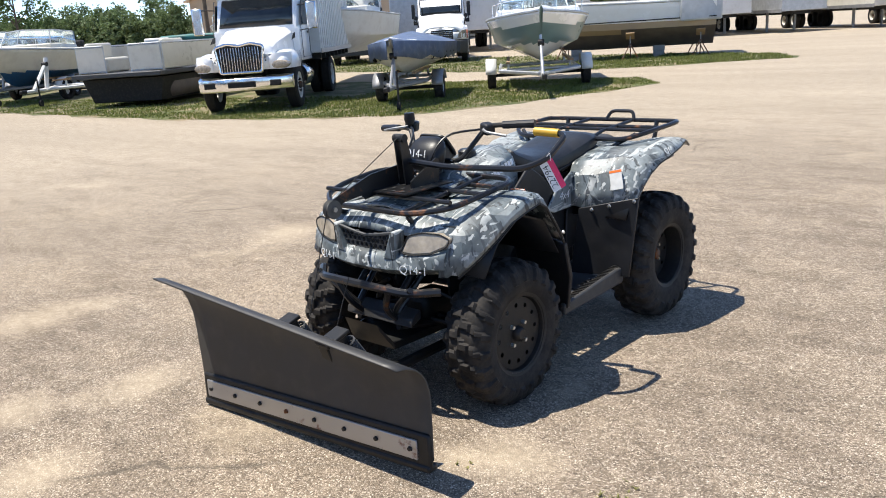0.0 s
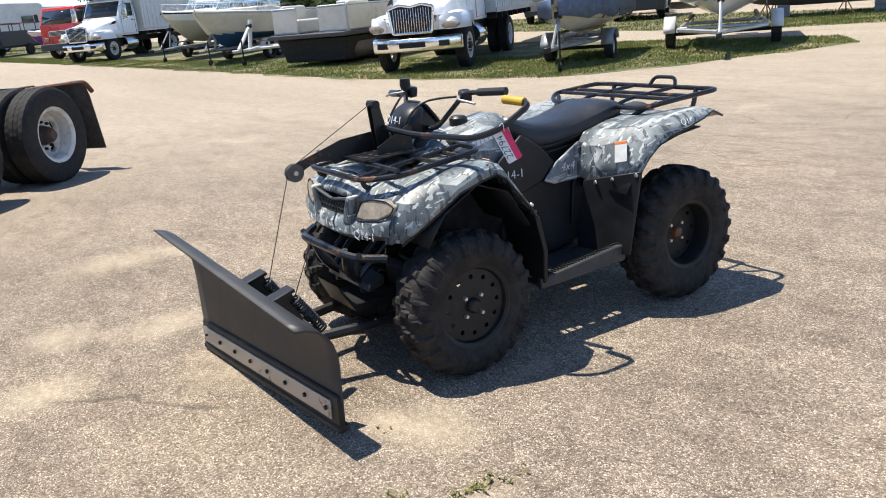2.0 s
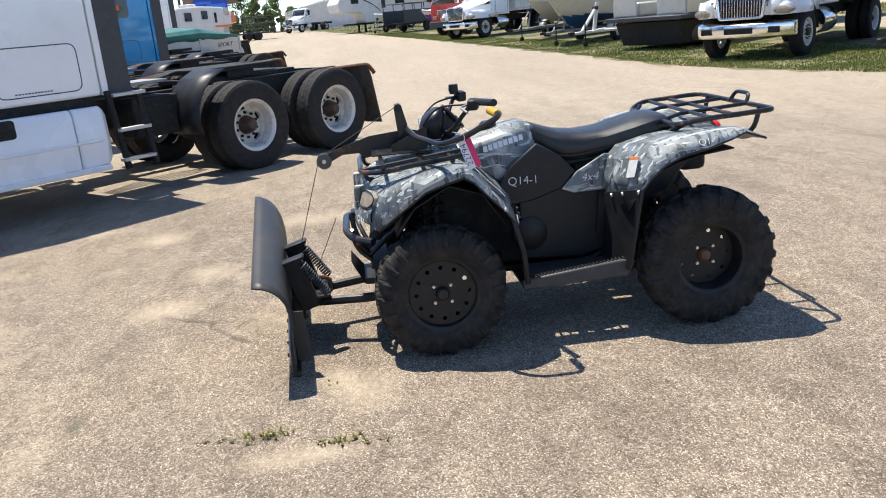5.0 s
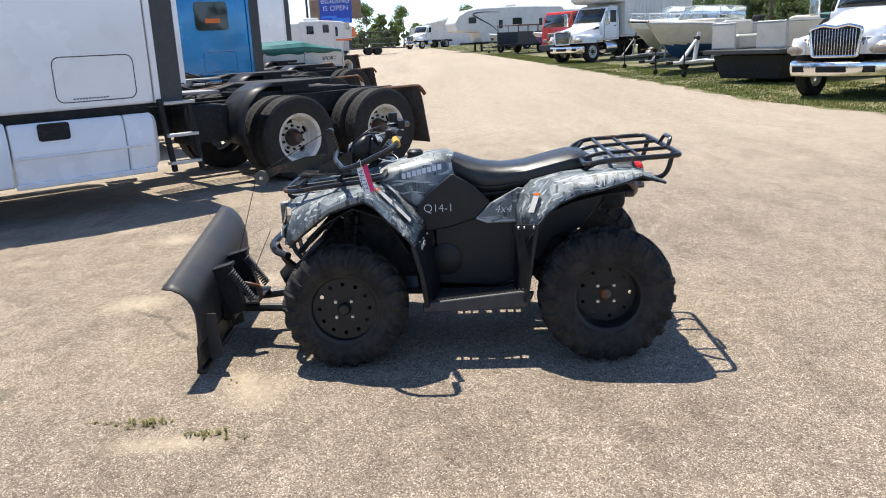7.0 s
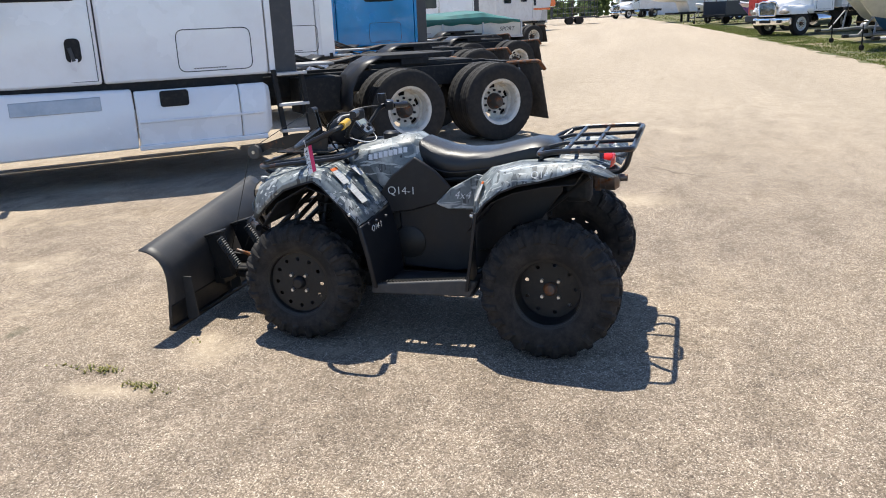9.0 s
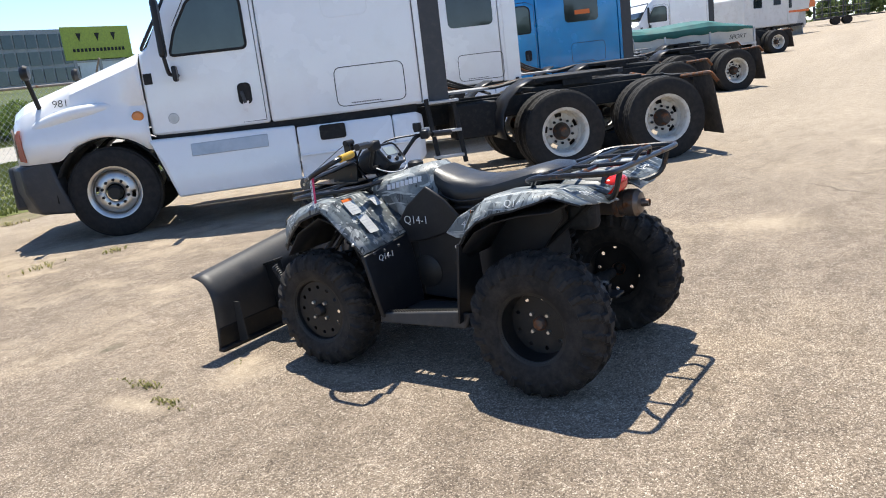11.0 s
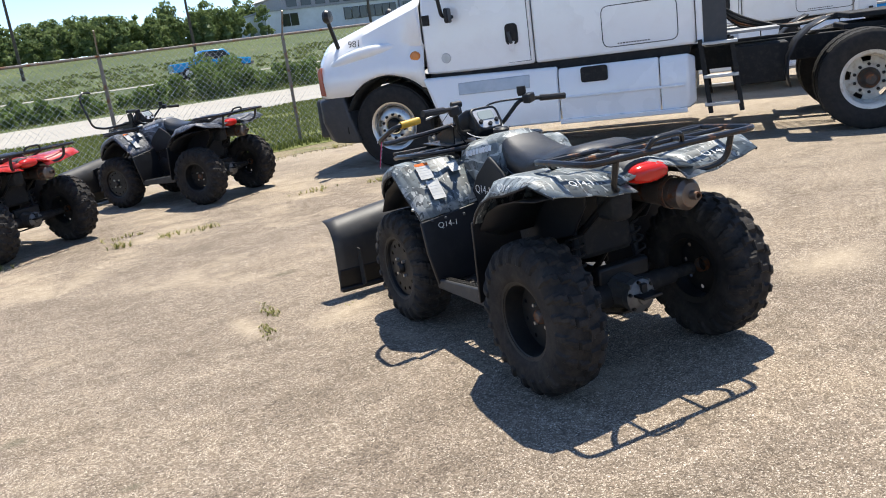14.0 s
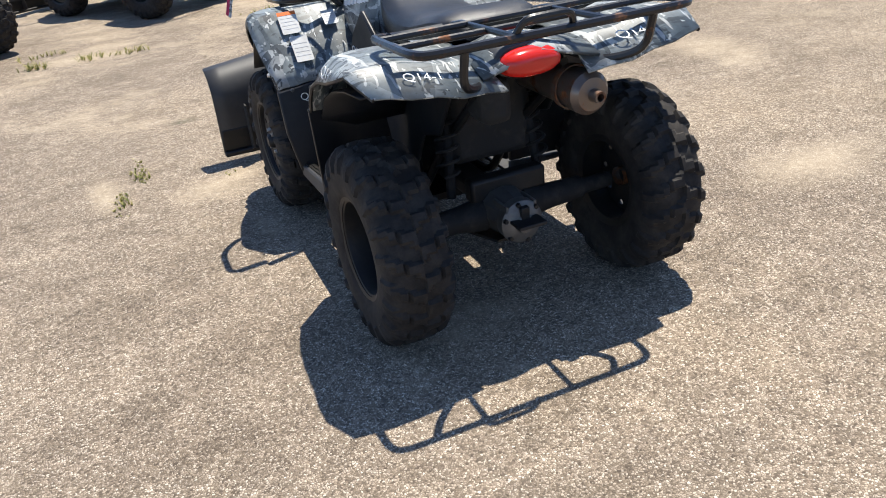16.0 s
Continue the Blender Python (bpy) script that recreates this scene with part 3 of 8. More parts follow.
def ragged(pts, step=0.7, amp=0.25, seed=1):
    """An outline with an uneven edge."""
    rnd, out = random.Random(seed), []
    for (x0, y0), (x1, y1) in zip(pts, pts[1:] + pts[:1]):
        n = max(1, int(math.hypot(x1 - x0, y1 - y0) / step))
        n = min(n, 90)
        for k in range(n):
            t = k / n
            out.append((x0 + (x1 - x0) * t + rnd.uniform(-amp, amp), y0 + (y1 - y0) * t + rnd.uniform(-amp, amp)))
    return out


def turf(name, pts, label, seed, blades, tall=0.12, material=GRASS_SOIL, near=None, amp=0.25, z=0.012, width=0.012):
    """A patch of ground with a ragged edge, and the grass that stands on it."""
    edge = ragged(pts, 0.7, amp, seed)
    sheet(name, edge, z, material, label, "grass")
    rnd = random.Random(seed + 7)
    xs, ys = [p[0] for p in (near or pts)], [p[1] for p in (near or pts)]
    verts, faces = [], []
    poly = near or pts

    def inside(x, y):
        c = False
        for (x0, y0), (x1, y1) in zip(poly, poly[1:] + poly[:1]):
            if (y0 > y) != (y1 > y) and x < (x1 - x0) * (y - y0) / (y1 - y0) + x0:
                c = not c
        return c
    done, z0 = 0, z
    while done < blades:
        x, y = rnd.uniform(min(xs), max(xs)), rnd.uniform(min(ys), max(ys))
        if not inside(x, y) or noise.noise((x * 0.9, y * 0.9, seed)) + rnd.gauss(0.1, 0.4) < 0.0:
            done += 0.2
            continue
        done += 1
        h = tall * rnd.uniform(0.4, 1.2) * (0.7 + 0.9 * max(0, noise.noise((x * 0.5, y * 0.5, seed + 3))))
        a, lean = rnd.uniform(0, 6.28), rnd.uniform(0.1, 0.6) * h
        w = width * rnd.uniform(0.7, 1.5)
        dx, dy = math.cos(a), math.sin(a)
        i = len(verts)
        z = z0 + rise(x, y)
        verts += [(x - dy * w, y + dx * w, z), (x + dy * w, y - dx * w, z), (x + dx * lean * 0.4 + dy * w * 0.7, y + dy * lean * 0.4 - dx * w * 0.7, z + h * 0.6), (x + dx * lean * 0.4 - dy * w * 0.7, y + dy * lean * 0.4 + dx * w * 0.7, z + h * 0.6), (x + dx * lean, y + dy * lean, z + h)]
        faces += [(i, i + 1, i + 2, i + 3), (i + 3, i + 2, i + 4)]
    me = bpy.data.meshes.new("grass")
    me.from_pydata(verts, [], faces)
    me.materials.append(GRASS_BLADE)
    tagged(new("grass", me), "short green grass and weeds", "grass", kind="stuff")


turf("grass_strip", [(-7.6, 17.6), (-8.6, 14.4), (-10.2, 11.4), (-15, 10.25), (-15, 19), (-9, 19.5)], "green grass strip with bare soil patches", 3, 36000, 0.05, z=0.004, width=0.009)
turf("grass_strip", [(-15, 10.25), (-30, 9.6), (-46, 8.8), (-60, 7.6), (-60, 20), (-15, 19)], "green grass strip with bare soil patches", 4, 60000, 0.055, z=0.004, near=[(-15, 10.3), (-30, 9.7), (-60, 7.7), (-60, 9.5), (-30, 12), (-15, 15)], amp=0.2)
turf("grass_strip", [(-60, 7.6), (-110, 3.0), (-110, 24), (-60, 20)], "green grass strip with bare soil patches", 6, 7000, 0.09, width=0.03)
turf("grass_island", [(-7.0, 25.5), (-12, 22.6), (-15, 22.5), (-15, 31), (-8, 28)], "green grass under the stored boats", 5, 16000, 0.08, z=0.004, width=0.012)
turf("grass_island", [(-15, 22.5), (-34, 24), (-34, 32), (-15, 31)], "green grass under the stored trucks", 9, 10000, 0.08, z=0.004, width=0.016)
turf("verge", [(-14.5, -7.0), (-4.2, -6.65), (2.5, -7.05), (60, -7.5), (60, -20), (-8.8, -20.0), (-14.5, -20)], "mown green verge along the fence", 8, 100000, 0.085, VERGE, near=[(-12, -6.95), (-4.2, -6.7), (3.5, -7.1), (6, -19.8), (-14, -19.8)])
sheet("road", [(-400, -20.2), (400, -20.2), (400, -33), (-400, -33)], 0.016, PALE_ROAD, "pale road beyond the fence", "road")


def bank(y):
    """The height of the field beyond the road, which climbs to the trees."""
    pts = [(-33, 0.0), (-44, 0.5), (-48, 0.95), (-55, 0.95), (-60, 1.0), (-75, 2.4), (-100, 4.7), (-115, 5.2), (-600, 9.0)]
    for (y0, z0), (y1, z1) in zip(pts, pts[1:]):
        if y >= y1:
            return z0 + (z1 - z0) * (y0 - y) / (y0 - y1) if y < y0 else 0.0
    return 9.0


def field():
    bm = bmesh.new()
    loft(bm, [[(x, y, bank(y) + 0.012) for y in (-33, -44, -48, -55, -60, -75, -100, -115, -600)] for x in (500, -500)], cap=False, ring=False)
    tagged(part("field", bm, BANK, smooth=False), "green scrubby field climbing beyond the road", "grass", kind="structure")
    sheet("highway", [(-500, -48), (500, -48), (500, -55), (-500, -55)], 0.98, PALE_ROAD, "pale paved highway beyond the verge", "road")


field()
sheet("dirt_strip", ragged([(-14.5, -7.5), (-4.2, -7.1), (2.5, -7.5), (60, -8.0), (60, -6.3), (2.5, -5.75), (-4.0, -5.7), (-14.5, -6.0)], 0.5, 0.15, 12), 0.006, SANDY_SOIL, "bare sandy soil along the pavement edge", "soil")


def weeds(spots, seed, label, material):
    """Low dry weeds in the joints of the pavement."""
    rnd = random.Random(seed)
    verts, faces = [], []
    for cx, cy, rx, ry, n, tall in spots:
        for _ in range(n):
            x, y = rnd.gauss(cx, rx * 0.5), rnd.gauss(cy, ry * 0.5)
            for _ in range(rnd.randint(3, 7)):
                a, h, w = rnd.uniform(0, 6.28), tall * rnd.uniform(0.3, 1.1), rnd.uniform(0.0018, 0.004)
                lean, dx, dy, i = h * rnd.uniform(0.3, 1.6), math.cos(a), math.sin(a), len(verts)
                verts += [(x - dy * w, y + dx * w, 0.0), (x + dy * w, y - dx * w, 0.0), (x + dx * lean * 0.5 + dy * w, y + dy * lean * 0.5 - dx * w, h * 0.7), (x + dx * lean * 0.5 - dy * w, y + dy * lean * 0.5 + dx * w, h * 0.7), (x + dx * lean, y + dy * lean, h)]
                faces += [(i, i + 1, i + 2, i + 3), (i + 3, i + 2, i + 4)]
    me = bpy.data.meshes.new("weeds")
    me.from_pydata(verts, [], faces)
    me.materials.append(material)
    tagged(new("weeds", me), label, "weeds", kind="stuff")


weeds([(-1.06, 1.83, 0.045, 0.12, 26, 0.022), (-0.93, 2.13, 0.04, 0.12, 22, 0.020), (-1.09, 1.58, 0.02, 0.16, 8, 0.012), (-0.88, 2.27, 0.03, 0.10, 6, 0.012), (-1.47, 2.12, 0.04, 0.04, 3, 0.014)], 21, "sparse dry weeds in a pavement crack", WEED_LEAF)
weeds([(-0.72, -1.40, 0.16, 0.1, 26, 0.06), (-1.17, -1.40, 0.12, 0.08, 18, 0.05), (-1.53, -1.34, 0.14, 0.08, 22, 0.05), (-3.64, -1.82, 0.14, 0.08, 18, 0.05), (-0.9, -1.85, 0.25, 0.08, 16, 0.045), (-2.9, -2.1, 0.3, 0.1, 22, 0.05), (0.3, -1.6, 0.3, 0.08, 24, 0.05), (-3.4, -5.6, 0.9, 0.15, 40, 0.07), (-1.5, -5.8, 1.2, 0.2, 60, 0.08), (1.0, -5.9, 1.0, 0.2, 40, 0.08), (-4.9, -5.6, 0.3, 0.1, 16, 0.08)], 22, "dry weed tufts at the pavement edge", WEED_LEAF)
CRACK = paint("crack_dirt", (0.19, 0.158, 0.12), 0.95, vary=0.3, scale=20, spec=0.1)


def cracks(lines, seed):
    """Hairline cracks in the pavement, each a ragged strip of dirt."""
    rnd, verts, faces = random.Random(seed), [], []
    for pts, wide in lines:
        P = spline([(x, y, 0) for x, y in pts], 14)
        for k, (a, b) in enumerate(zip(P, P[1:])):
            d = (b - a).normalized()
            n = Vector((-d.y, d.x, 0))
            if k == 0:
                off, w = 0.0, wide
                verts += [a - n * w, a + n * w]
            off, w = rnd.gauss(0, 0.012), wide * rnd.uniform(0.1, 0.95)
            i = len(verts)
            for q in (b + n * (off - w), b + n * (off + w)):
                verts.append(Vector((q.x, q.y, 0)))
            faces.append((i - 2, i, i + 1, i - 1))
    verts = [(v[0], v[1], 0.002) for v in verts]
    me = bpy.data.meshes.new("pavement_cracks")
    me.from_pydata(verts, [], faces)
    me.materials.append(CRACK)
    tagged(new("pavement_cracks", me), "thin dirt-filled cracks in the pavement", "crack", kind="stuff")


cracks([([(-0.88, 2.27), (-0.90, 2.52), (-0.35, 2.64), (0.36, 2.69), (0.9, 2.8)], 0.003), ([(-1.1, 1.55), (-1.06, 1.85), (-0.93, 2.13), (-0.88, 2.27)], 0.004), ([(-0.9, 2.52), (-1.35, 2.75), (-2.3, 2.9)], 0.0025)], 41)
# ---- four-wheelers ----
def polar_disc(bm, r0, r1, r2, r3, x, holes, seg=72, cone=0.0):
    """A wheel disc with a ring of real round holes between r1 and r2."""
    da, mid = math.pi / holes, (r1 + r2) / 2
    loop = [(-1, -1), (-1, -0.33), (-1, 0.33), (-1, 1), (-0.33, 1), (0.33, 1), (1, 1), (1, 0.33), (1, -0.33), (1, -1), (0.33, -1), (-0.33, -1)]

    def at(r, a, k):
        return bm.verts.new((x + cone * k, r * math.cos(a), r * math.sin(a)))
    for h in range(holes):
        c = 2 * da * h
        rim = [at(mid + u * (r2 - r1) / 2, c + v * da, 1.5 + u / 2) for u, v in loop]
        ring = []
        for u, v in loop:
            b = math.atan2(v, u)
            q = (r2 - r1) * 0.44
            ring.append(at(mid + q * math.cos(b), c + q * math.sin(b) / mid, 1.5))
        for i in range(12):
            j = (i + 1) % 12
            bm.faces.new((rim[i], rim[j], ring[j], ring[i]))
        for ra, rb, ka, kb in ((r0, r1, 0, 1), (r2, r3, 2, 3)):
            va = [at(ra, c + v * da, ka) for v in (-1, -0.33, 0.33, 1)]
            vb = [at(rb, c + v * da, kb) for v in (-1, -0.33, 0.33, 1)]
            for i in range(3):
                bm.faces.new((va[i], va[i + 1], vb[i + 1], vb[i]))
    bmesh.ops.remove_doubles(bm, verts=bm.verts, dist=0.0002)
    bmesh.ops.recalc_face_normals(bm, faces=bm.faces)
    return bm


def tread_ring(rows, seg, bump):
    """A closed tyre skin: rows are (radius, width, out_r, out_w, tall); bump(width, angle) lifts the tread."""
    bm = bmesh.new()
    rings = []
    for r, x, nr, nx, tall in rows:
        ring = []
        for k in range(seg):
            a = 2 * math.pi * k / seg
            up = tall * bump(x, a) if tall else 0.0
            rr = r + nr * up
            ring.append(bm.verts.new((x + nx * up, rr * math.cos(a), rr * math.sin(a))))
        rings.append(ring)
    for i in range(len(rings)):
        a, b = rings[i], rings[(i + 1) % len(rings)]
        for k in range(seg):
            bm.faces.new((a[k], a[(k + 1) % seg], b[(k + 1) % seg], b[k]))
    return bm


def knobbly_tyre(R, w, rim_r, n):
    h = w / 2
    half = [(rim_r, 0.80, 0, 0, 0), (rim_r + 0.012, 0.92, 0, 0, 0), (rim_r + 0.05, 1.0, 0, 0, 0), (R - 0.085, 1.0, 0.3, 0.95, 0), (R - 0.080, 1.0, 0.3, 0.95, 0.008), (R - 0.055, 0.95, 0.6, 0.8, 0.012), (R - 0.040, 0.88, 0.8, 0.6, 0.014), (R - 0.022, 0.74, 1, 0.1, 0.014), (R - 0.017, 0.58, 1, 0, 0.014), (R - 0.015, 0.50, 1, 0, 0.014), (R - 0.015, 0.42, 1, 0, 0.014), (R - 0.014, 0.26, 1, 0, 0.014), (R - 0.013, 0.12, 1, 0, 0.014), (R - 0.013, 0.02, 1, 0, 0.013)]
    rows = [(r, -x * h, nr, -nx, t) for r, x, nr, nx, t in half] + [(r, x * h, nr, nx, t) for r, x, nr, nx, t in reversed(half)]
    rows += [(rim_r - 0.004, h * 0.6, 0, 0, 0), (rim_r - 0.004, -h * 0.6, 0, 0, 0)]
    pitch = 2 * math.pi / n

    def lug(x, a):
        u = abs(x) / h
        slant = 0.13 * u + (0.03 if u > 0.8 else 0)
        d = (a - slant - (pitch / 2 if x > 0 else 0) + pitch * 50) % pitch
        d = min(d, pitch - d)
        wide = pitch * (0.20 if u > 0.15 else 0.26)
        if 0.46 < u < 0.54:
            return 0.1
        return 1.0 if d < wide else (0.25 if 0.3 < u < 0.62 and abs(d - pitch * 0.42) < pitch * 0.06 else 0.0)
    return tread_ring(rows, n * 12, lug)


def wheel_group(name, parent, x, y, z, R, w, rim_r, side, dish, rusty=False, holes=12):
    w_ob = new(name)
    w_ob.parent = parent
    w_ob.matrix_local = pose(x, y, z, 0, 0, 0 if side > 0 else 180)
    part("tyre", knobbly_tyre(R, w, rim_r, 22), TYRE, w_ob, "knobbly black tyre, dusty at the tread")
    bm = L([(rim_r, w * 0.42), (rim_r + 0.012, w * 0.45), (rim_r - 0.008, w * 0.40), (rim_r - 0.016, w * 0.2), (rim_r - 0.02, -w * 0.40), (rim_r + 0.006, -w * 0.43), (rim_r, -w * 0.38)], 40, "x", closed=True)
    part("wheel_disc", polar_disc(bmesh.new(), 0.02, rim_r * 0.66, rim_r * 0.80, rim_r - 0.014, dish, holes), DARK_METAL, w_ob, "black steel disc with round holes", smooth=False, solid=0.003)
    part("rim", bm, DARK_METAL, w_ob, "black painted steel rim with round holes", solid=0.003)
    bm = L([(0.0, dish + 0.028), (0.022, dish + 0.028), (0.03, dish + 0.02), (0.034, dish), (0.034, dish - 0.03)], 20, "x")
    part("hub_cap", bm, RUSTY if rusty else DARK_METAL, w_ob)
    for k in range(4):
        a = radians(45 + 90 * k)
        part("wheel_nut", L([(0.0, 0.016), (0.008, 0.016), (0.010, 0.0)], 6, "x", (dish, 0.055 * math.cos(a), 0.055 * math.sin(a))), ALLOY, w_ob)
    return w_ob


def four_wheeler(m, body, label, plow=True, marks=True, lift=True):
    A = thing("four_wheeler", m, label, "four-wheeler")

    def P(name, bm, mat, label="", parent=A, **kw):
        return part(name, bm, mat, parent, label, **kw)

    # wheels
    for s in (1, -1):
        wheel_group("front_wheel", A, 0.442 * s, 0.008, 0.306, 0.310, 0.205, 0.168, s, 0.066)
        wheel_group("rear_wheel", A, 0.455 * s, 1.28, 0.326, 0.330, 0.212, 0.160, s, 0.0, True, 9)

    # body shells
    front_rows = [
        [(0.36, -0.29, 0.605), (0.40, -0.28, 0.61), (0.433, -0.265, 0.62), (0.433, -0.25, 0.61)],
        [(0.372, -0.275, 0.70), (0.43, -0.245, 0.70), (0.48, -0.185, 0.70), (0.484, -0.17, 0.68)],
        [(0.362, -0.25, 0.768), (0.43, -0.215, 0.768), (0.506, -0.115, 0.758), (0.511, -0.10, 0.735)],
        [(0.33, -0.19, 0.818), (0.42, -0.13, 0.825), (0.520, -0.03, 0.820), (0.529, -0.025, 0.79)],
        [(0.24, -0.10, 0.845), (0.39, -0.05, 0.858), (0.525, 0.06, 0.862), (0.542, 0.07, 0.822)],
        [(0.15, 0.05, 0.865), (0.37, 0.08, 0.878), (0.525, 0.13, 0.880), (0.551, 0.145, 0.842)],
        [(0.15, 0.14, 0.872), (0.36, 0.16, 0.875), (0.515, 0.18, 0.868), (0.553, 0.19, 0.815)],
        [(0.16, 0.24, 0.84), (0.35, 0.25, 0.79), (0.485, 0.265, 0.775), (0.545, 0.255, 0.74)],
        [(0.17, 0.34, 0.75), (0.34, 0.34, 0.69), (0.475, 0.33, 0.675), (0.53, 0.325, 0.665)],
        [(0.175, 0.40, 0.67), (0.33, 0.385, 0.635), (0.46, 0.375, 0.625), (0.522, 0.36, 0.615)]]
    rear_rows = [
        [(0.215, 0.86, 0.65), (0.30, 0.872, 0.635), (0.43, 0.91, 0.66), (0.550, 0.952, 0.695)],
        [(0.215, 0.86, 0.72), (0.31, 0.885, 0.71), (0.44, 0.94, 0.735), (0.556, 1.00, 0.755)],
        [(0.20, 0.88, 0.79), (0.33, 0.93, 0.80), (0.45, 0.985, 0.818), (0.560, 1.06, 0.803)],
        [(0.18, 0.95, 0.85), (0.34, 1.00, 0.868), (0.48, 1.06, 0.878), (0.563, 1.15, 0.840)],
        [(0.17, 1.10, 0.885), (0.35, 1.12, 0.900), (0.51, 1.17, 0.903), (0.563, 1.25, 0.858)],
        [(0.16, 1.25, 0.895), (0.34, 1.27, 0.906), (0.50, 1.32, 0.924), (0.568, 1.36, 0.890)],
        [(0.15, 1.42, 0.880), (0.29, 1.43, 0.896), (0.47, 1.43, 0.924), (0.560, 1.43, 0.914)],
        [(0.13, 1.55, 0.815), (0.27, 1.565, 0.828), (0.42, 1.565, 0.856), (0.525, 1.545, 0.872)]]

    def shell(rows, s):
        fine = []
        for r in rows:
            q = [Vector((x * s, y, z)) for x, y, z in r]
            fine.append([q[0], (q[0] + q[1]) / 2 + Vector((0, 0, 0.004)), q[1], (q[1] + q[2]) / 2 + Vector((0, 0, 0.006)), q[2], (q[2] + q[3]) / 2 + Vector((0.004 * s, 0, 0.004)), q[3]])
        return LF(fine, cap=False, ring=False)

    for s in (1, -1):
        P("front_fender", shell(front_rows, s), body, solid=0.006 * s, sharp=18)
        P("rear_fender", shell(rear_rows, s), body, solid=0.006 * s, sharp=20)
        for name, rows in (("front_lip", front_rows), ("rear_lip", rear_rows)):
            P(name, T([Vector((x * s * 0.99, y, z - 0.006)) for x, y, z in (r[-1] for r in rows)], 0.006, 6), BLACK_PLASTIC)
        # inner arches, guards and footwell
        P("inner_guard", mirrored_x(LF([[(0.495, 0.425, 0.29), (0.20, 0.465, 0.30), (0.20, 0.445, 0.30), (0.495, 0.40, 0.29)], [(0.525, 0.41, 0.45), (0.20, 0.445, 0.48), (0.20, 0.425, 0.48), (0.525, 0.385, 0.45)], [(0.525, 0.372, 0.61), (0.19, 0.405, 0.66), (0.19, 0.385, 0.66), (0.525, 0.347, 0.61)]]), s), BLACK_PLASTIC, bevel=0.006)
        P("rivet", mirrored_x(L([(0, 0.545), (0.007, 0.543), (0.009, 0.535)], 10, "x", (0, 0.322, 0.672)), s), ALLOY)
        for x in (0.30, 0.40, 0.47):
            P("rivet", mirrored_x(L([(0, 0.012), (0.006, 0.010), (0.008, 0.0)], 10, "y", (x, 0.385 + 0.14 * (0.5 - x), 0.615)), s), GREY_TRIM)
        P("splash_plate", PL([(-0.02, 0.42), (-0.02, 0.84), (0.10, 0.87), (0.30, 0.80), (0.44, 0.64), (0.46, 0.38), (0.20, 0.36)], 0.012, SIDE(0.165 * s)), SHADOW_BLACK)
        P("arch_liner", mirrored_x(LF([[(x, y, z - 0.03) for y, z in ((-0.17, 0.62), (-0.08, 0.74), (0.08, 0.825), (0.23, 0.77), (0.335, 0.60))] for x in (0.17, 0.50)], cap=False, ring=False), s), BLACK_PLASTIC, solid=0.006)
        P("lower_cover", PL([(0.45, 0.62), (0.66, 0.68), (0.92, 0.70), (0.93, 0.34), (0.74, 0.30), (0.46, 0.32)], 0.02, SIDE(0.175 * s)), BLACK_PLASTIC, bevel=0.008)
        P("rear_liner", PL([(0.83, 0.42), (0.85, 0.62), (0.94, 0.76), (1.08, 0.84), (1.30, 0.86), (1.30, 0.74), (1.24, 0.66), (1.20, 0.60), (1.06, 0.56), (0.98, 0.44)], 0.012, SIDE(0.20 * s)), BLACK_PLASTIC, bevel=0.004)
        P("rear_arch_liner", mirrored_x(LF([[(x, y, z - 0.025) for y, z in ((0.90, 0.62), (0.95, 0.69), (1.02, 0.765), (1.12, 0.81), (1.25, 0.84), (1.40, 0.855))] for x in (0.19, 0.51)], cap=False, ring=False), s), BLACK_PLASTIC, solid=0.006)
        P("rear_guard", mirrored_x(LF([[(0.22, 0.845, 0.30), (0.53, 0.885, 0.31), (0.53, 0.90, 0.31), (0.22, 0.865, 0.30)], [(0.27, 0.855, 0.64), (0.555, 0.945, 0.70), (0.555, 0.96, 0.70), (0.27, 0.875, 0.64)]]), s), BLACK_PLASTIC, bevel=0.004)
        for xx, yy, zz in ((0.535, 0.936, 0.682), (0.42, 0.899, 0.655), (0.335, 0.874, 0.635)):
            P("rivet", mirrored_x(L([(0, -0.008), (0.008, -0.006), (0.010, 0.0)], 10, "y", (xx, yy, zz)), s), ALLOY)
        # slotted footboard: two solid bands with a row of slots between, and an outer rail
        slots = [0.44, 0.485, 0.53, 0.575, 0.655, 0.735, 0.78, 0.825]
        ys = [0.39] + [v for c in slots for v in (c - 0.017, c + 0.017)] + [0.91]
        foot = bmesh.new()
        grid = [[foot.verts.new((x * s, y, 0.285)) for y in ys] for x in (0.17, 0.335, 0.382, 0.475)]
        for i in range(3):
            for k in range(len(ys) - 1):
                if not (i == 1 and k % 2):
                    foot.faces.new((grid[i][k], grid[i + 1][k], grid[i + 1][k + 1], grid[i][k + 1]))
        fb = P("footboard", foot, FOOT_PLASTIC, "scuffed black plastic footboard with slots", smooth=False, solid=0.01)
        P("foot_rail", PL([(0.39, 0.262), (0.90, 0.272), (0.935, 0.35), (0.86, 0.356), (0.39, 0.312)], 0.03, SIDE(0.475 * s)), FOOT_PLASTIC, parent=fb, bevel=0.008)
        teeth = bmesh.new()
        for k in range(26):
            box(teeth, (0.03, 0.008, 0.010), (0.462 * s, 0.43 + 0.018 * k, 0.316 + 0.0016 * k))
        P("foot_peg_teeth", teeth, DARK_METAL, parent=fb, smooth=False)
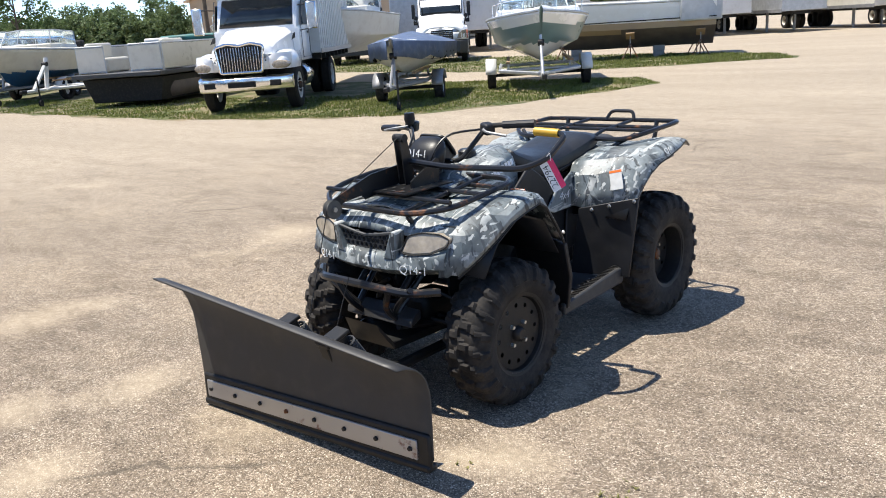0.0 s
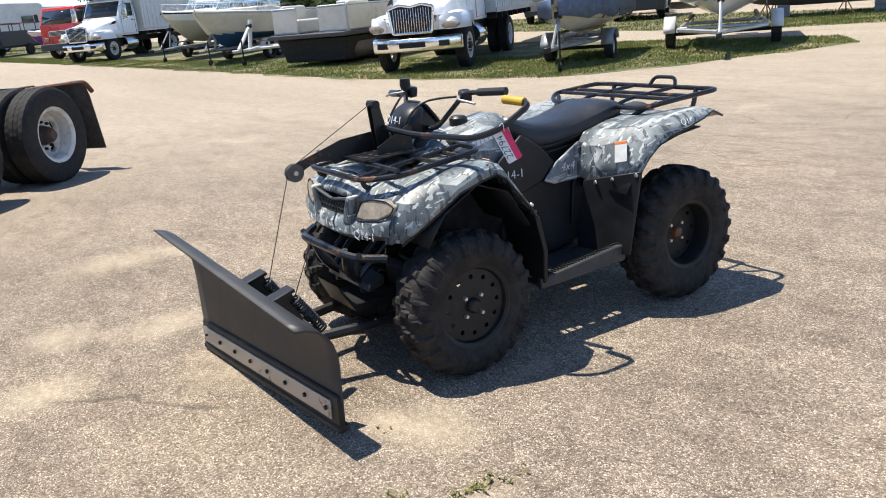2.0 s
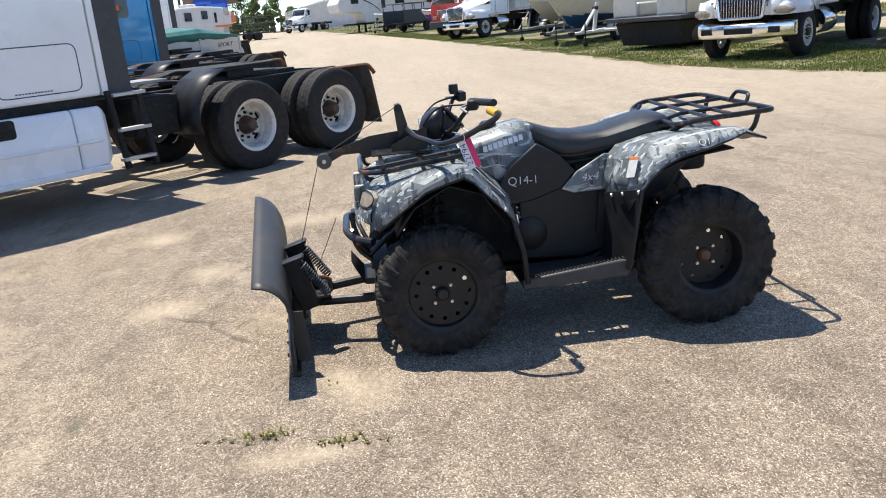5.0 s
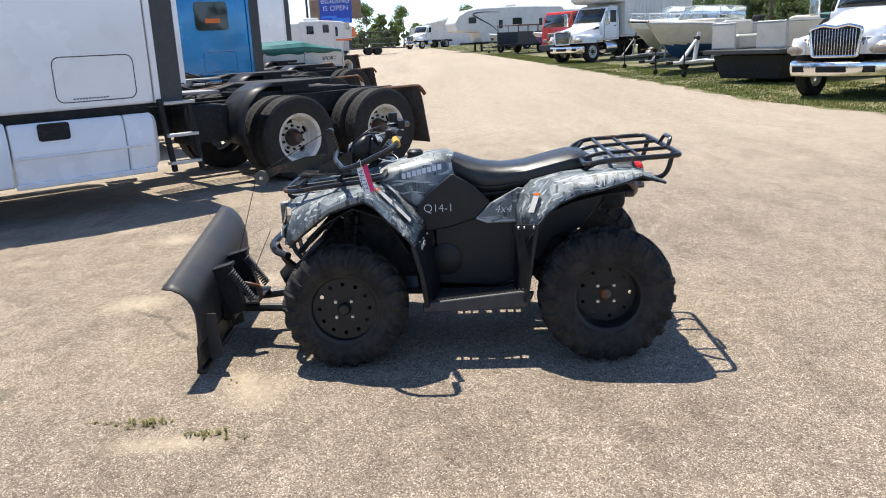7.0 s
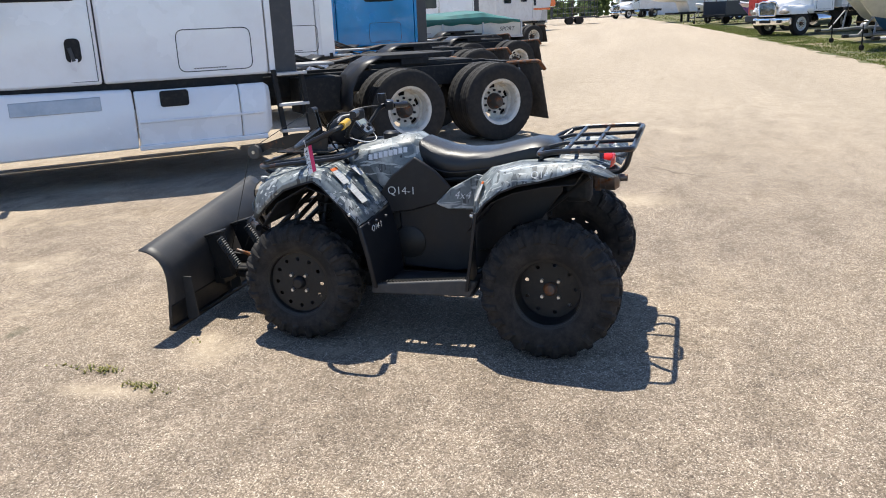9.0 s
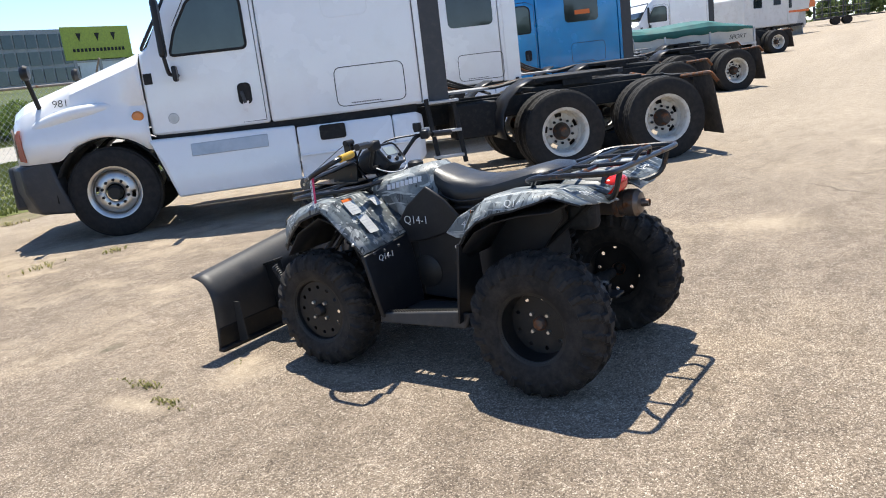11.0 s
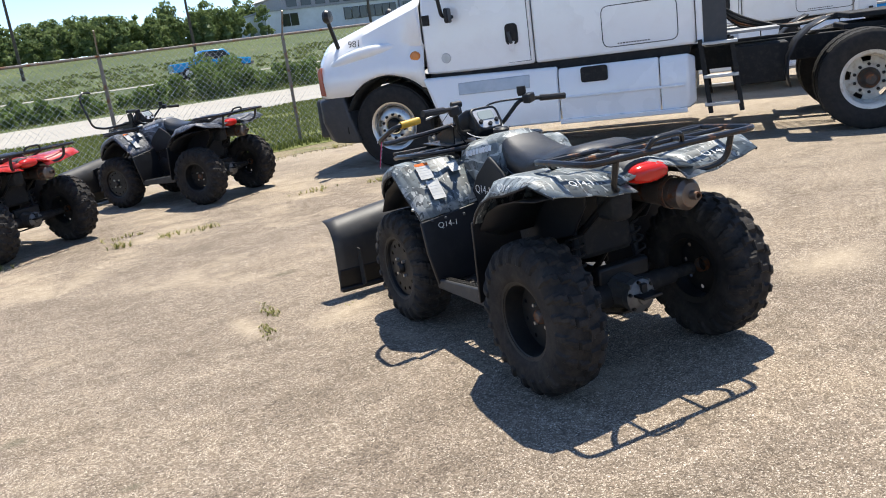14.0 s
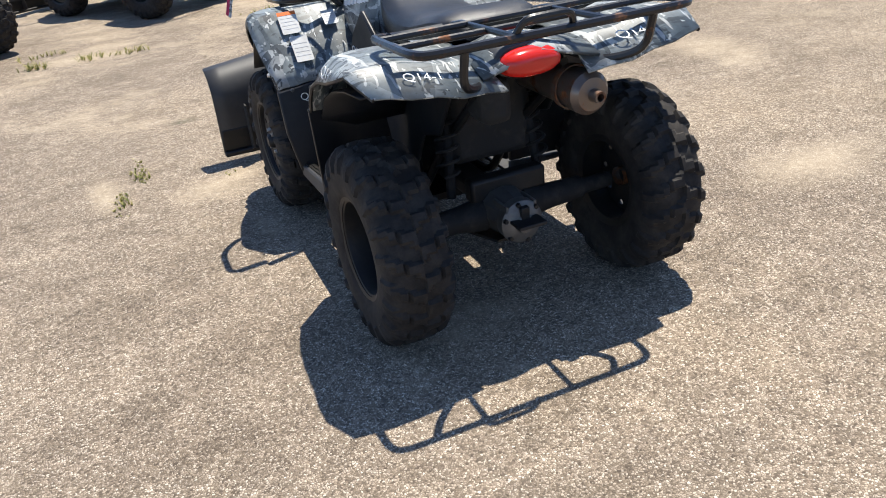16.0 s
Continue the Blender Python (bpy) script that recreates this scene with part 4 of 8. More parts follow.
        # side panel and lower side shell
        side = [(0.36, 0.60), (0.345, 0.70), (0.42, 0.80), (0.55, 0.90), (0.60, 0.87), (0.66, 0.83), (0.74, 0.745), (0.67, 0.665), (0.52, 0.62)]
        P("side_panel", PL(side, 0.02, pose(0.0, 0, 0, 0, 0, 0) @ SIDE(0.195 * s)), BLACK_PLASTIC, bevel=0.008)
        low = [(0.66, 0.665), (0.74, 0.745), (0.88, 0.82), (0.97, 0.80), (0.90, 0.64), (0.72, 0.640)]
        P("lower_side_shell", PL(low, 0.015, SIDE(0.215 * s)), body, bevel=0.006)
        # lights at the front
        def face(x, z, out=0.0):
            return (s * x, -0.405 + 0.45 * x * x + 0.25 * max(0, z - 0.70) - out, z)
        front = [face(x, z, 0.014) for x, z in ((0.196, 0.696), (0.25, 0.690), (0.33, 0.700), (0.392, 0.728), (0.405, 0.758), (0.36, 0.778), (0.28, 0.780), (0.225, 0.765))]
        lamp = LF([front, [(x * 0.98, y + 0.08, z) for x, y, z in front]])
        P("headlight", lamp, HEAD_LENS, "clear headlight lens, yellowed and dusty", bevel=0.008, at=pose(0, 0.075, 0))
        P("headlight_bezel", T(bend(front, 0.012, 2, True), 0.0028, 6, True), SHADOW_BLACK, at=pose(0, 0.075, 0))

    # nose
    xs = [-0.39, -0.34, -0.28, -0.2, -0.13, -0.06, 0, 0.06, 0.13, 0.2, 0.28, 0.34, 0.39]
    nose = LF([[(x, y + 0.45 * x * x, z - 0.10 * abs(x) ** 1.5) for x in xs] for y, z in ((-0.390, 0.772), (-0.378, 0.795), (-0.345, 0.822), (-0.28, 0.842), (-0.10, 0.852))], cap=False, ring=False)
    P("nose_cowl", nose, body, solid=0.006, at=pose(0, 0.075, 0))
    chin = LF([[(x, y + 0.45 * x * x, z + 0.10 * max(0, abs(x) - 0.15)) for x in xs] for y, z in ((-0.402, 0.690), (-0.422, 0.658), (-0.425, 0.625), (-0.39, 0.598))], cap=False, ring=False)
    P("chin_panel", chin, body, solid=0.006, at=pose(0, 0.075, 0))
    P("nose_backing", LF([[(x, y + 0.45 * x * x, z) for x in xs] for y, z in ((-0.36, 0.62), (-0.35, 0.80))], cap=False, ring=False), SHADOW_BLACK, solid=0.006, at=pose(0, 0.075, 0))
    for s in (1, -1):
        P("grille_strut", LF([[(s * x, y, z) for x, y, z in q] for q in ([(0.165, -0.420, 0.785), (0.190, -0.410, 0.785), (0.190, -0.36, 0.785), (0.165, -0.36, 0.785)], [(0.115, -0.425, 0.665), (0.175, -0.415, 0.665), (0.175, -0.36, 0.665), (0.115, -0.36, 0.665)])]), body, bevel=0.006, at=pose(0, 0.075, 0))
    gr = [(-0.165, 0.772), (-0.06, 0.752), (0.0, 0.744), (0.06, 0.752), (0.165, 0.772), (0.12, 0.662), (0.0, 0.632), (-0.12, 0.662)]
    grille = P("grille", PL(gr, 0.012, FRONT(-0.475)), SHADOW_BLACK, at=pose(0, 0.16, 0))
    mesh = bmesh.new()
    for r in range(5):
        for c in range(11):
            xx, zz = (c - 5) * 0.028 + (0.014 if r % 2 else 0), 0.662 + r * 0.022
            if abs(xx) < 0.105 + (zz - 0.66) * 0.4 and zz < 0.74 + abs(xx) * 0.2:
                lathe(mesh, [(0.012, -0.488), (0.0145, -0.488), (0.0145, -0.478), (0.012, -0.478)], 6, "y", (xx, 0, zz), closed=True)
    P("grille_mesh", mesh, GREY_TRIM, parent=grille)
    P("grille_surround", T(bend([(x * 1.06, -0.482, z + (0.004 if z > 0.7 else -0.004)) for x, z in gr], 0.02, 3, True), 0.007, 6, True), GREY_TRIM, at=pose(0, 0.155, 0))
    # centre shells
    secs = []
    for y, hw, top, bot in ((0.10, 0.10, 0.915, 0.72), (0.18, 0.14, 0.935, 0.72), (0.30, 0.15, 0.955, 0.72), (0.42, 0.14, 0.985, 0.72), (0.52, 0.12, 0.995, 0.75), (0.57, 0.10, 0.965, 0.78)):
        secs.append([(hw * 1.15, y, bot), (hw * 1.2, y, (bot + top) / 2), (hw, y, top - 0.035), (hw * 0.55, y, top), (-hw * 0.55, y, top), (-hw, y, top - 0.035), (-hw * 1.2, y, (bot + top) / 2), (-hw * 1.15, y, bot)])
    P("tank_cover", LF(secs), body, bevel=0.01)
    P("fuel_cap", L([(0, 0.035), (0.03, 0.035), (0.042, 0.025), (0.042, -0.02)], 20, "z", (-0.01, 0.355, 0.968)), BLACK_PLASTIC)
    mid = []
    for x in (-0.15, -0.08, 0, 0.08, 0.15):
        mid.append([(x, y, z - abs(x) * 0.1) for y, z in ((-0.22, 0.850), (-0.10, 0.865), (0.05, 0.888), (0.14, 0.915))])
    P("centre_cowl", LF(mid, cap=False, ring=False), body, solid=0.006)
    # seat
    secs = []
    for y, hw, top, bot in ((0.53, 0.09, 0.965, 0.90), (0.56, 0.125, 0.978, 0.86), (0.62, 0.145, 0.955, 0.80), (0.70, 0.158, 0.928, 0.765), (0.80, 0.162, 0.915, 0.765), (0.92, 0.168, 0.922, 0.79), (1.05, 0.182, 0.952, 0.825), (1.15, 0.182, 0.972, 0.86), (1.22, 0.165, 0.966, 0.885), (1.265, 0.12, 0.938, 0.89)):
        loop = []
        for k in range(16):
            a = 2 * math.pi * k / 16
            c, s2 = math.cos(a), math.sin(a)
            x = hw * math.copysign(abs(c) ** 0.55, c)
            z = (top + bot) / 2 + (top - bot) / 2 * math.copysign(abs(s2) ** 0.7, s2)
            loop.append((x, y, z))
        secs.append(loop)
    seat = P("seat", LF(secs), SEAT_VINYL, "black vinyl seat, smooth and dusty")
    P("piping", T(spline([(0.146, 0.60, 0.845), (0.163, 0.72, 0.815), (0.168, 0.9, 0.835), (0.174, 1.05, 0.868), (0.16, 1.2, 0.908)], 4), 0.004, 6), SEAT_VINYL, parent=seat)
    P("tail_panel", LF([[(x, y, z - abs(x) * 0.25) for x in (-0.19, -0.1, 0, 0.1, 0.19)] for y, z in ((1.18, 0.90), (1.3, 0.925), (1.45, 0.925), (1.52, 0.90))], cap=False, ring=False), body, solid=0.01)
    # tail
    def egg(cx, cz, w, hgt, y):
        q = [2 * math.pi * k / 24 for k in range(24)]
        return [(cx + w * math.copysign(abs(math.cos(a)) ** 0.8, math.cos(a)), y, cz + hgt * math.copysign(abs(math.sin(a)) ** 0.85, math.sin(a))) for a in q]
    lamp = LF([egg(0.028, 0.866, w, hgt, y) for y, w, hgt in ((1.42, 0.092, 0.040), (1.49, 0.096, 0.042), (1.515, 0.088, 0.037), (1.528, 0.068, 0.027), (1.534, 0.035, 0.013))])
    tl = P("tail_light", lamp, RED_LENS, "red tail light lens")
    P("tail_housing", LF([egg(0.028, 0.870, w, hgt, y) for y, w, hgt in ((1.36, 0.09, 0.05), (1.47, 0.104, 0.050), (1.478, 0.098, 0.045))]), GREY_TRIM)
    muff = P("muffler", L([(0.0, 0.98), (0.045, 0.98), (0.06, 1.02), (0.062, 1.50), (0.066, 1.505), (0.066, 1.55), (0.05, 1.57), (0.02, 1.575), (0.018, 1.61), (0.012, 1.61), (0.012, 1.57)], 28, "y", (-0.15, -0.03, 0.742)), MUFFLER, "heat-stained steel muffler with rust", at=pose(0, 0, 0))
    P("clamp", L([(0.066, 1.45), (0.070, 1.45), (0.070, 1.475), (0.066, 1.475)], 28, "y", (-0.15, -0.03, 0.742), True), RUSTY, parent=muff)

    # racks: bar by bar
    zr = 0.965
    outer_r = [(0.33, 1.20, zr - 0.03), (0.42, 1.29, zr), (0.425, 1.60, zr + 0.012), (0.40, 1.64, zr + 0.012), (-0.40, 1.64, zr + 0.012), (-0.425, 1.60, zr + 0.012), (-0.42, 1.29, zr), (-0.33, 1.20, zr - 0.03)]
    rack = P("rear_rack", T(bend(outer_r, 0.06, 4, True), 0.0125, 8, True), RACK_BLACK, "black tubular steel rack, paint worn")
    for x in (-0.14, 0.14):
        P("rack_bar", T([(x, 1.19, zr - 0.03), (x, 1.3, zr - 0.004), (x, 1.64, zr + 0.012)], 0.010, 8), RACK_BLACK, parent=rack)
    for y in (1.34, 1.46):
        P("rack_bar", T([(-0.42, y, zr), (0.42, y, zr)], 0.010, 8), RACK_BLACK, parent=rack)
    P("rack_loop", T(bend([(-0.03, 1.63, zr + 0.01), (-0.01, 1.655, zr + 0.06), (0.13, 1.655, zr + 0.06), (0.15, 1.63, zr + 0.01)], 0.03, 4), 0.010, 8), RACK_BLACK, parent=rack)
    for s in (1, -1):
        P("rack_stay", T(bend([(0.29 * s, 1.63, zr + 0.01), (0.29 * s, 1.60, 0.86), (0.20 * s, 1.52, 0.83), (0.16 * s, 1.38, 0.84)], 0.05, 4), 0.0125, 8), RACK_BLACK, parent=rack)
        P("rack_stay", T(bend([(0.36 * s, 1.27, zr - 0.01), (0.30 * s, 1.22, 0.92), (0.22 * s, 1.18, 0.87)], 0.03, 3), 0.011, 8), RACK_BLACK, parent=rack)
    zf = 0.898
    front = [(0.37, -0.20, zf - 0.03), (0.40, -0.08, zf - 0.008), (0.40, 0.14, zf + 0.012), (0.34, 0.21, zf + 0.015), (-0.34, 0.21, zf + 0.015), (-0.40, 0.14, zf + 0.012), (-0.40, -0.08, zf - 0.008), (-0.37, -0.20, zf - 0.03), (-0.24, -0.30, zf - 0.045), (0.24, -0.30, zf - 0.045)]
    rack = P("front_rack", T(bend(front, 0.06, 4, True), 0.0125, 8, True), RACK_BLACK, "black tubular steel rack, paint worn")
    for y, hw in ((-0.20, 0.37), (-0.02, 0.40), (0.12, 0.40)):
        P("rack_bar", T([(-hw, y, zf - 0.006), (hw, y, zf - 0.006)], 0.010, 8), RACK_BLACK, parent=rack)
    for x in (-0.2, 0.2):
        P("rack_bar", T([(x, -0.29, zf - 0.04), (x, 0.2, zf + 0.01)], 0.010, 8), RACK_BLACK, parent=rack)
        P("rack_stay", T(bend([(x, -0.28, zf - 0.04), (x * 1.1, -0.28, zf - 0.08), (x * 0.9, -0.22, 0.80)], 0.03, 3), 0.011, 8), RACK_BLACK, parent=rack)
        P("rack_stay", T([(x, 0.16, zf), (x * 0.8, 0.17, 0.86)], 0.011, 8), RACK_BLACK, parent=rack)

    # front bumper
    bump = P("front_bumper", T(bend([(-0.36, -0.40, 0.545), (-0.26, -0.49, 0.545), (-0.17, -0.525, 0.56), (0.17, -0.525, 0.56), (0.26, -0.49, 0.545), (0.36, -0.40, 0.545)], 0.05, 4), 0.018, 8), RACK_BLACK, "black tube bumper", at=pose(0, 0.12, 0.0))
    for s in (1, -1):
        P("bumper_bar", T(bend([(0.17 * s, -0.50, 0.565), (0.11 * s, -0.48, 0.45), (0.10 * s, -0.36, 0.34)], 0.05, 3), 0.014, 8), RACK_BLACK, parent=bump)
        P("bumper_bar", T(bend([(0.28 * s, -0.49, 0.565), (0.16 * s, -0.45, 0.47), (0.11 * s, -0.42, 0.42)], 0.04, 3), 0.012, 8), RACK_BLACK, parent=bump)
        P("bumper_stay", T([(0.12 * s, -0.42, 0.42), (0.15 * s, -0.2, 0.62)], 0.014, 8), RACK_BLACK, parent=bump)
    P("skid_plate", LF([[(-0.10, -0.40, 0.39), (0.10, -0.40, 0.39), (0.10, -0.39, 0.36), (-0.10, -0.39, 0.36)], [(-0.13, -0.34, 0.30), (0.13, -0.34, 0.30), (0.13, -0.34, 0.27), (-0.13, -0.34, 0.27)], [(-0.13, 0.9, 0.26), (0.13, 0.9, 0.26), (0.13, 0.9, 0.235), (-0.13, 0.9, 0.235)]]), DARK_METAL)

    P("bumper_plate", LF([[(-0.20, -0.415, 0.40), (0.20, -0.415, 0.40), (0.20, -0.425, 0.365), (-0.20, -0.425, 0.365)], [(-0.17, -0.33, 0.415), (0.17, -0.33, 0.415), (0.17, -0.33, 0.375), (-0.17, -0.33, 0.375)]]), BLADE_BLACK, "scuffed black steel plate under the bumper", parent=bump, bevel=0.006)

    # steering
    stem = T([(0, 0.02, 0.78), (0, 0.20, 1.02)], 0.02, 10)
    P("steering_stem", stem, DARK_METAL)
    hb = bend([(0.40, 0.320, 1.135), (0.20, 0.262, 1.128), (0.125, 0.15, 0.985), (-0.135, 0.145, 0.98), (-0.23, 0.22, 1.112), (-0.47, 0.28, 1.095)], 0.04, 4)
    bar = P("handlebar", T(hb, 0.011, 8), DARK_METAL)
    for a, b in (((0.41, 0.323, 1.1355), (0.27, 0.282, 1.130)), ((-0.48, 0.282, 1.094), (-0.34, 0.25, 1.103))):
        P("grip", T([a, b], 0.017, 10), BLACK_PLASTIC, parent=bar)
    for s in (1, -1):
        c = Vector((0.23 * s - 0.03, 0.26, 1.115))
        P("switch_box", B(((0.06, 0.05, 0.05), c, (0, 10, -20 * s))), BLACK_PLASTIC, parent=bar, bevel=0.01)
        P("brake_lever", T(bend([c + Vector((0, -0.03, 0)), c + Vector((0.05 * s, -0.07, -0.005)), c + Vector((0.14 * s, -0.05, -0.02))], 0.02, 3), 0.006, 6), GALV_DULL, parent=bar)
        if s < 0:
            P("reservoir", L([(0, 0.03), (0.024, 0.03), (0.026, 0), (0.02, -0.02)], 16, "z", c + Vector((-0.02 * s, -0.035, 0.035))), BLACK_PLASTIC, parent=bar)
        P("cable", T(spline([c + Vector((-0.02 * s, -0.03, 0.0)), (0.10 * s, 0.10, 1.10), (0.07 * s, 0.02, 1.0), (0.04 * s, 0.08, 0.88)], 5), 0.005, 6), BLACK_PLASTIC, parent=bar)
    def oval(z, y, a, b):
        return [(-0.005 + a * math.copysign(abs(math.cos(q)) ** 0.75, math.cos(q)), y + b * math.sin(q), z) for q in (2 * math.pi * k / 16 for k in range(16))]
    pod = P("instrument_pod", LF([oval(*q) for q in ((0.945, 0.085, 0.055, 0.035), (0.965, 0.075, 0.085, 0.050), (1.00, 0.070, 0.100, 0.060), (1.04, 0.080, 0.100, 0.058), (1.07, 0.095, 0.088, 0.045), (1.092, 0.108, 0.055, 0.026))]), BLACK_PLASTIC)
    P("gauge_box", B(((0.16, 0.135, 0.09), (-0.03, 0.150, 1.012), (-50, 0, 0), (0.9, 0.9))), BLACK_PLASTIC, parent=pod, bevel=0.02)
    g = pose(-0.03, 0.150, 1.012, -50, 0, 0) @ pose(0, 0, 0.0465)
    P("gauge_face", PL(rrect(0.155, 0.13, 0.04, 4), 0.006, g), ALLOY, parent=pod, label="silver gauge bezel")
    P("gauge_screen", PL(rrect(0.092, 0.055, 0.010, 2), 0.004, g @ pose(0, -0.018, 0.004)), GAUGE_LCD, parent=pod)
    for x, y in ((-0.048, 0.022), (0.048, 0.022), (0.0, 0.042)):
        P("gauge_knob", L([(0, 0.012), (0.010, 0.012), (0.013, 0)], 12, "z"), BLACK_PLASTIC, parent=pod, at=g @ pose(x, y, 0.003))
    P("gauge_trim", T(bend([g @ Vector((x, y, 0.0)) for x, y in ((-0.070, 0.066), (0.070, 0.066), (0.078, -0.066), (-0.078, -0.066))], 0.035, 3, True), 0.008, 6, True), BLACK_PLASTIC, parent=pod)
    P("key_wire", T(spline([(0.09, 0.13, 0.99), (0.06, 0.23, 0.955), (-0.03, 0.26, 0.955), (-0.11, 0.21, 0.985), (-0.125, 0.14, 1.03), (-0.10, 0.11, 1.05)], 5), 0.003, 6), OFF_WHITE, parent=pod, label="thin white wire")

    # engine, frame, axles
    eng = P("engine", B(((0.26, 0.42, 0.22), (0, 0.55, 0.40)), ((0.18, 0.2, 0.26), (0, 0.52, 0.62), (12, 0, 0))), ENGINE, "dark engine block, dusty", bevel=0.02)
    for k in range(6):
        P("cooling_fin", B(((0.22, 0.22, 0.007), (0, 0.50 - 0.006 * k, 0.56 + 0.03 * k), (12, 0, 0))), ENGINE, parent=eng, smooth=False)
    for s in (1, -1):
        P("crankcase_cover", L([(0, 0.075), (0.05, 0.075), (0.085, 0.06), (0.095, 0.03), (0.095, -0.02)], 28, "x", (0.13, 0.50, 0.45)) if s > 0 else mirrored_x(L([(0, 0.075), (0.05, 0.075), (0.085, 0.06), (0.095, 0.03), (0.095, -0.02)], 28, "x", (0.13, 0.55, 0.42)), -1), ENGINE, parent=eng)
        P("frame_rail", T(bend([(0.12 * s, -0.30, 0.36), (0.13 * s, 0.1, 0.27), (0.14 * s, 0.85, 0.27), (0.13 * s, 1.05, 0.50), (0.14 * s, 1.42, 0.80)], 0.08, 4), 0.016, 8), DARK_METAL)
        P("frame_rail", T(bend([(0.13 * s, -0.28, 0.50), (0.13 * s, 0.05, 0.80), (0.13 * s, 0.5, 0.76), (0.13 * s, 1.42, 0.82)], 0.08, 4), 0.014, 8), DARK_METAL)
        for dy in (-0.10, 0.12):
            P("wishbone", T([(0.12 * s, dy, 0.33), (0.36 * s, 0.0, 0.28)], 0.012, 8), DARK_METAL)
            P("wishbone", T([(0.13 * s, dy, 0.47), (0.35 * s, 0.0, 0.37)], 0.010, 8), DARK_METAL)
        sh = P("front_shock", T([(0.30 * s, 0.0, 0.33), (0.16 * s, 0.06, 0.78)], 0.016, 8), DARK_METAL)
        P("coil_spring", T(helix((0.29 * s, 0.003, 0.37), (0.18 * s, 0.052, 0.70), 0.034, 7), 0.006, 6), DARK_METAL, parent=sh)
        sh = P("rear_shock", T([(0.17 * s, 1.17, 0.36), (0.13 * s, 1.10, 0.82)], 0.017, 8), SHADOW_BLACK)
        P("coil_spring", T(helix((0.17 * s, 1.165, 0.44), (0.14 * s, 1.11, 0.74), 0.036, 7), 0.006, 6), SHADOW_BLACK, parent=sh)
        P("drive_shaft", T([(0.05 * s, 0.0, 0.31), (0.40 * s, 0.0, 0.295)], 0.016, 8), DARK_METAL)
    P("front_differential", B(((0.15, 0.2, 0.16), (0, 0.02, 0.33))), ENGINE, bevel=0.03)
    ax = P("rear_axle", T([(-0.40, 1.255, 0.315), (0.40, 1.255, 0.315)], 0.028, 12), SHADOW_BLACK)
    P("rear_differential", LF([[(0.03 + r * w * math.cos(a), y, 0.325 + r * math.sin(a)) for a in (2 * math.pi * k / 12 for k in range(12))] for y, r, w in ((1.16, 0.04, 1.2), (1.20, 0.075, 1.1), (1.28, 0.08, 1.1), (1.36, 0.068, 1.0), (1.40, 0.06, 0.9))]), CAST, "dusty cast alloy housing", parent=ax, sharp=20)
    for k in range(4):
        P("housing_rib", B(((0.010, 0.09, 0.11), (-0.02 + 0.034 * k, 1.36, 0.335))), CAST, parent=ax, bevel=0.004)
    P("housing_cover", L([(0, 0.035), (0.028, 0.033), (0.034, 0.024), (0.058, 0.018), (0.074, 0.006), (0.074, -0.03)], 24, "y", (0.03, 1.395, 0.325)), COVER_ALLOY, "dusty bare alloy end cover", parent=ax, sharp=25)
    for k in range(6):
        a = math.pi * k / 3 + 0.3
        P("cover_bolt", L([(0, 0.012), (0.007, 0.011), (0.009, 0.0)], 8, "y", (0.03 + 0.065 * math.cos(a), 1.405, 0.325 + 0.065 * math.sin(a))), DARK_METAL, parent=ax)
    for x0, x1 in ((0.10, 0.30), (-0.05, -0.28)):
        P("axle_tube", T([(x0, 1.255, 0.315), ((x0 + x1) / 2, 1.255, 0.315), (x1, 1.255, 0.315)], [0.058, 0.044, 0.040], 14), SHADOW_BLACK, parent=ax)
    P("swing_arm", B(((0.10, 0.45, 0.06), (0.03, 1.02, 0.34)), ((0.28, 0.06, 0.08), (0.0, 1.24, 0.40))), DARK_METAL, parent=ax, bevel=0.012)
    P("axle_guard", LF([[(-0.05, 1.16, 0.22), (0.12, 1.16, 0.22), (0.12, 1.16, 0.21), (-0.05, 1.16, 0.21)], [(-0.03, 1.36, 0.26), (0.10, 1.36, 0.26), (0.10, 1.36, 0.25), (-0.03, 1.36, 0.25)]]), DARK_METAL, parent=ax)
    P("air_box", B(((0.24, 0.36, 0.20), (0, 0.92, 0.70)), ((0.12, 0.20, 0.08), (0.04, 1.26, 0.85))), BLACK_PLASTIC, bevel=0.03)
    P("exhaust_pipe", T(bend([(-0.06, 0.40, 0.60), (-0.17, 0.45, 0.55), (-0.18, 0.9, 0.62), (-0.13, 1.0, 0.75)], 0.07, 4), 0.02, 10), RUSTY)
    # Black blocks added to fill the see-through, shaded space under the tail.
    P("tail_dark_block", B(((0.30, 0.22, 0.34), (0, 1.06, 0.63)), ((0.10, 0.14, 0.14), (0.10, 1.36, 0.74))), SHADOW_BLACK, bevel=0.03)
    P("tow_bracket", B(((0.10, 0.12, 0.012), (0.03, 1.42, 0.34)), ((0.03, 0.14, 0.05), (0.03, 1.36, 0.36))), DARK_METAL, bevel=0.003)

    if lift:
        # hand lift for the blade: post, arm, gussets, lever
        base = P("lift_base", PL([(-0.12, -0.24), (0.16, -0.24), (0.16, 0.06), (-0.12, 0.06)], 0.006, pose(0, 0, zf + 0.014)), RACK_BLACK, "black perforated steel plate")
        for r in range(4):
            for c in range(5):
                P("plate_hole", L([(0.0, 0.0), (0.011, 0.0)], 10, "z", (-0.09 + 0.052 * c, -0.21 + 0.055 * r, zf + 0.0195)), SHADOW_BLACK, parent=base)
        post = [(-0.09, zf), (-0.03, zf), (-0.05, 1.04), (-0.07, 1.125), (-0.10, 1.13), (-0.105, 1.10), (-0.10, 1.03)]
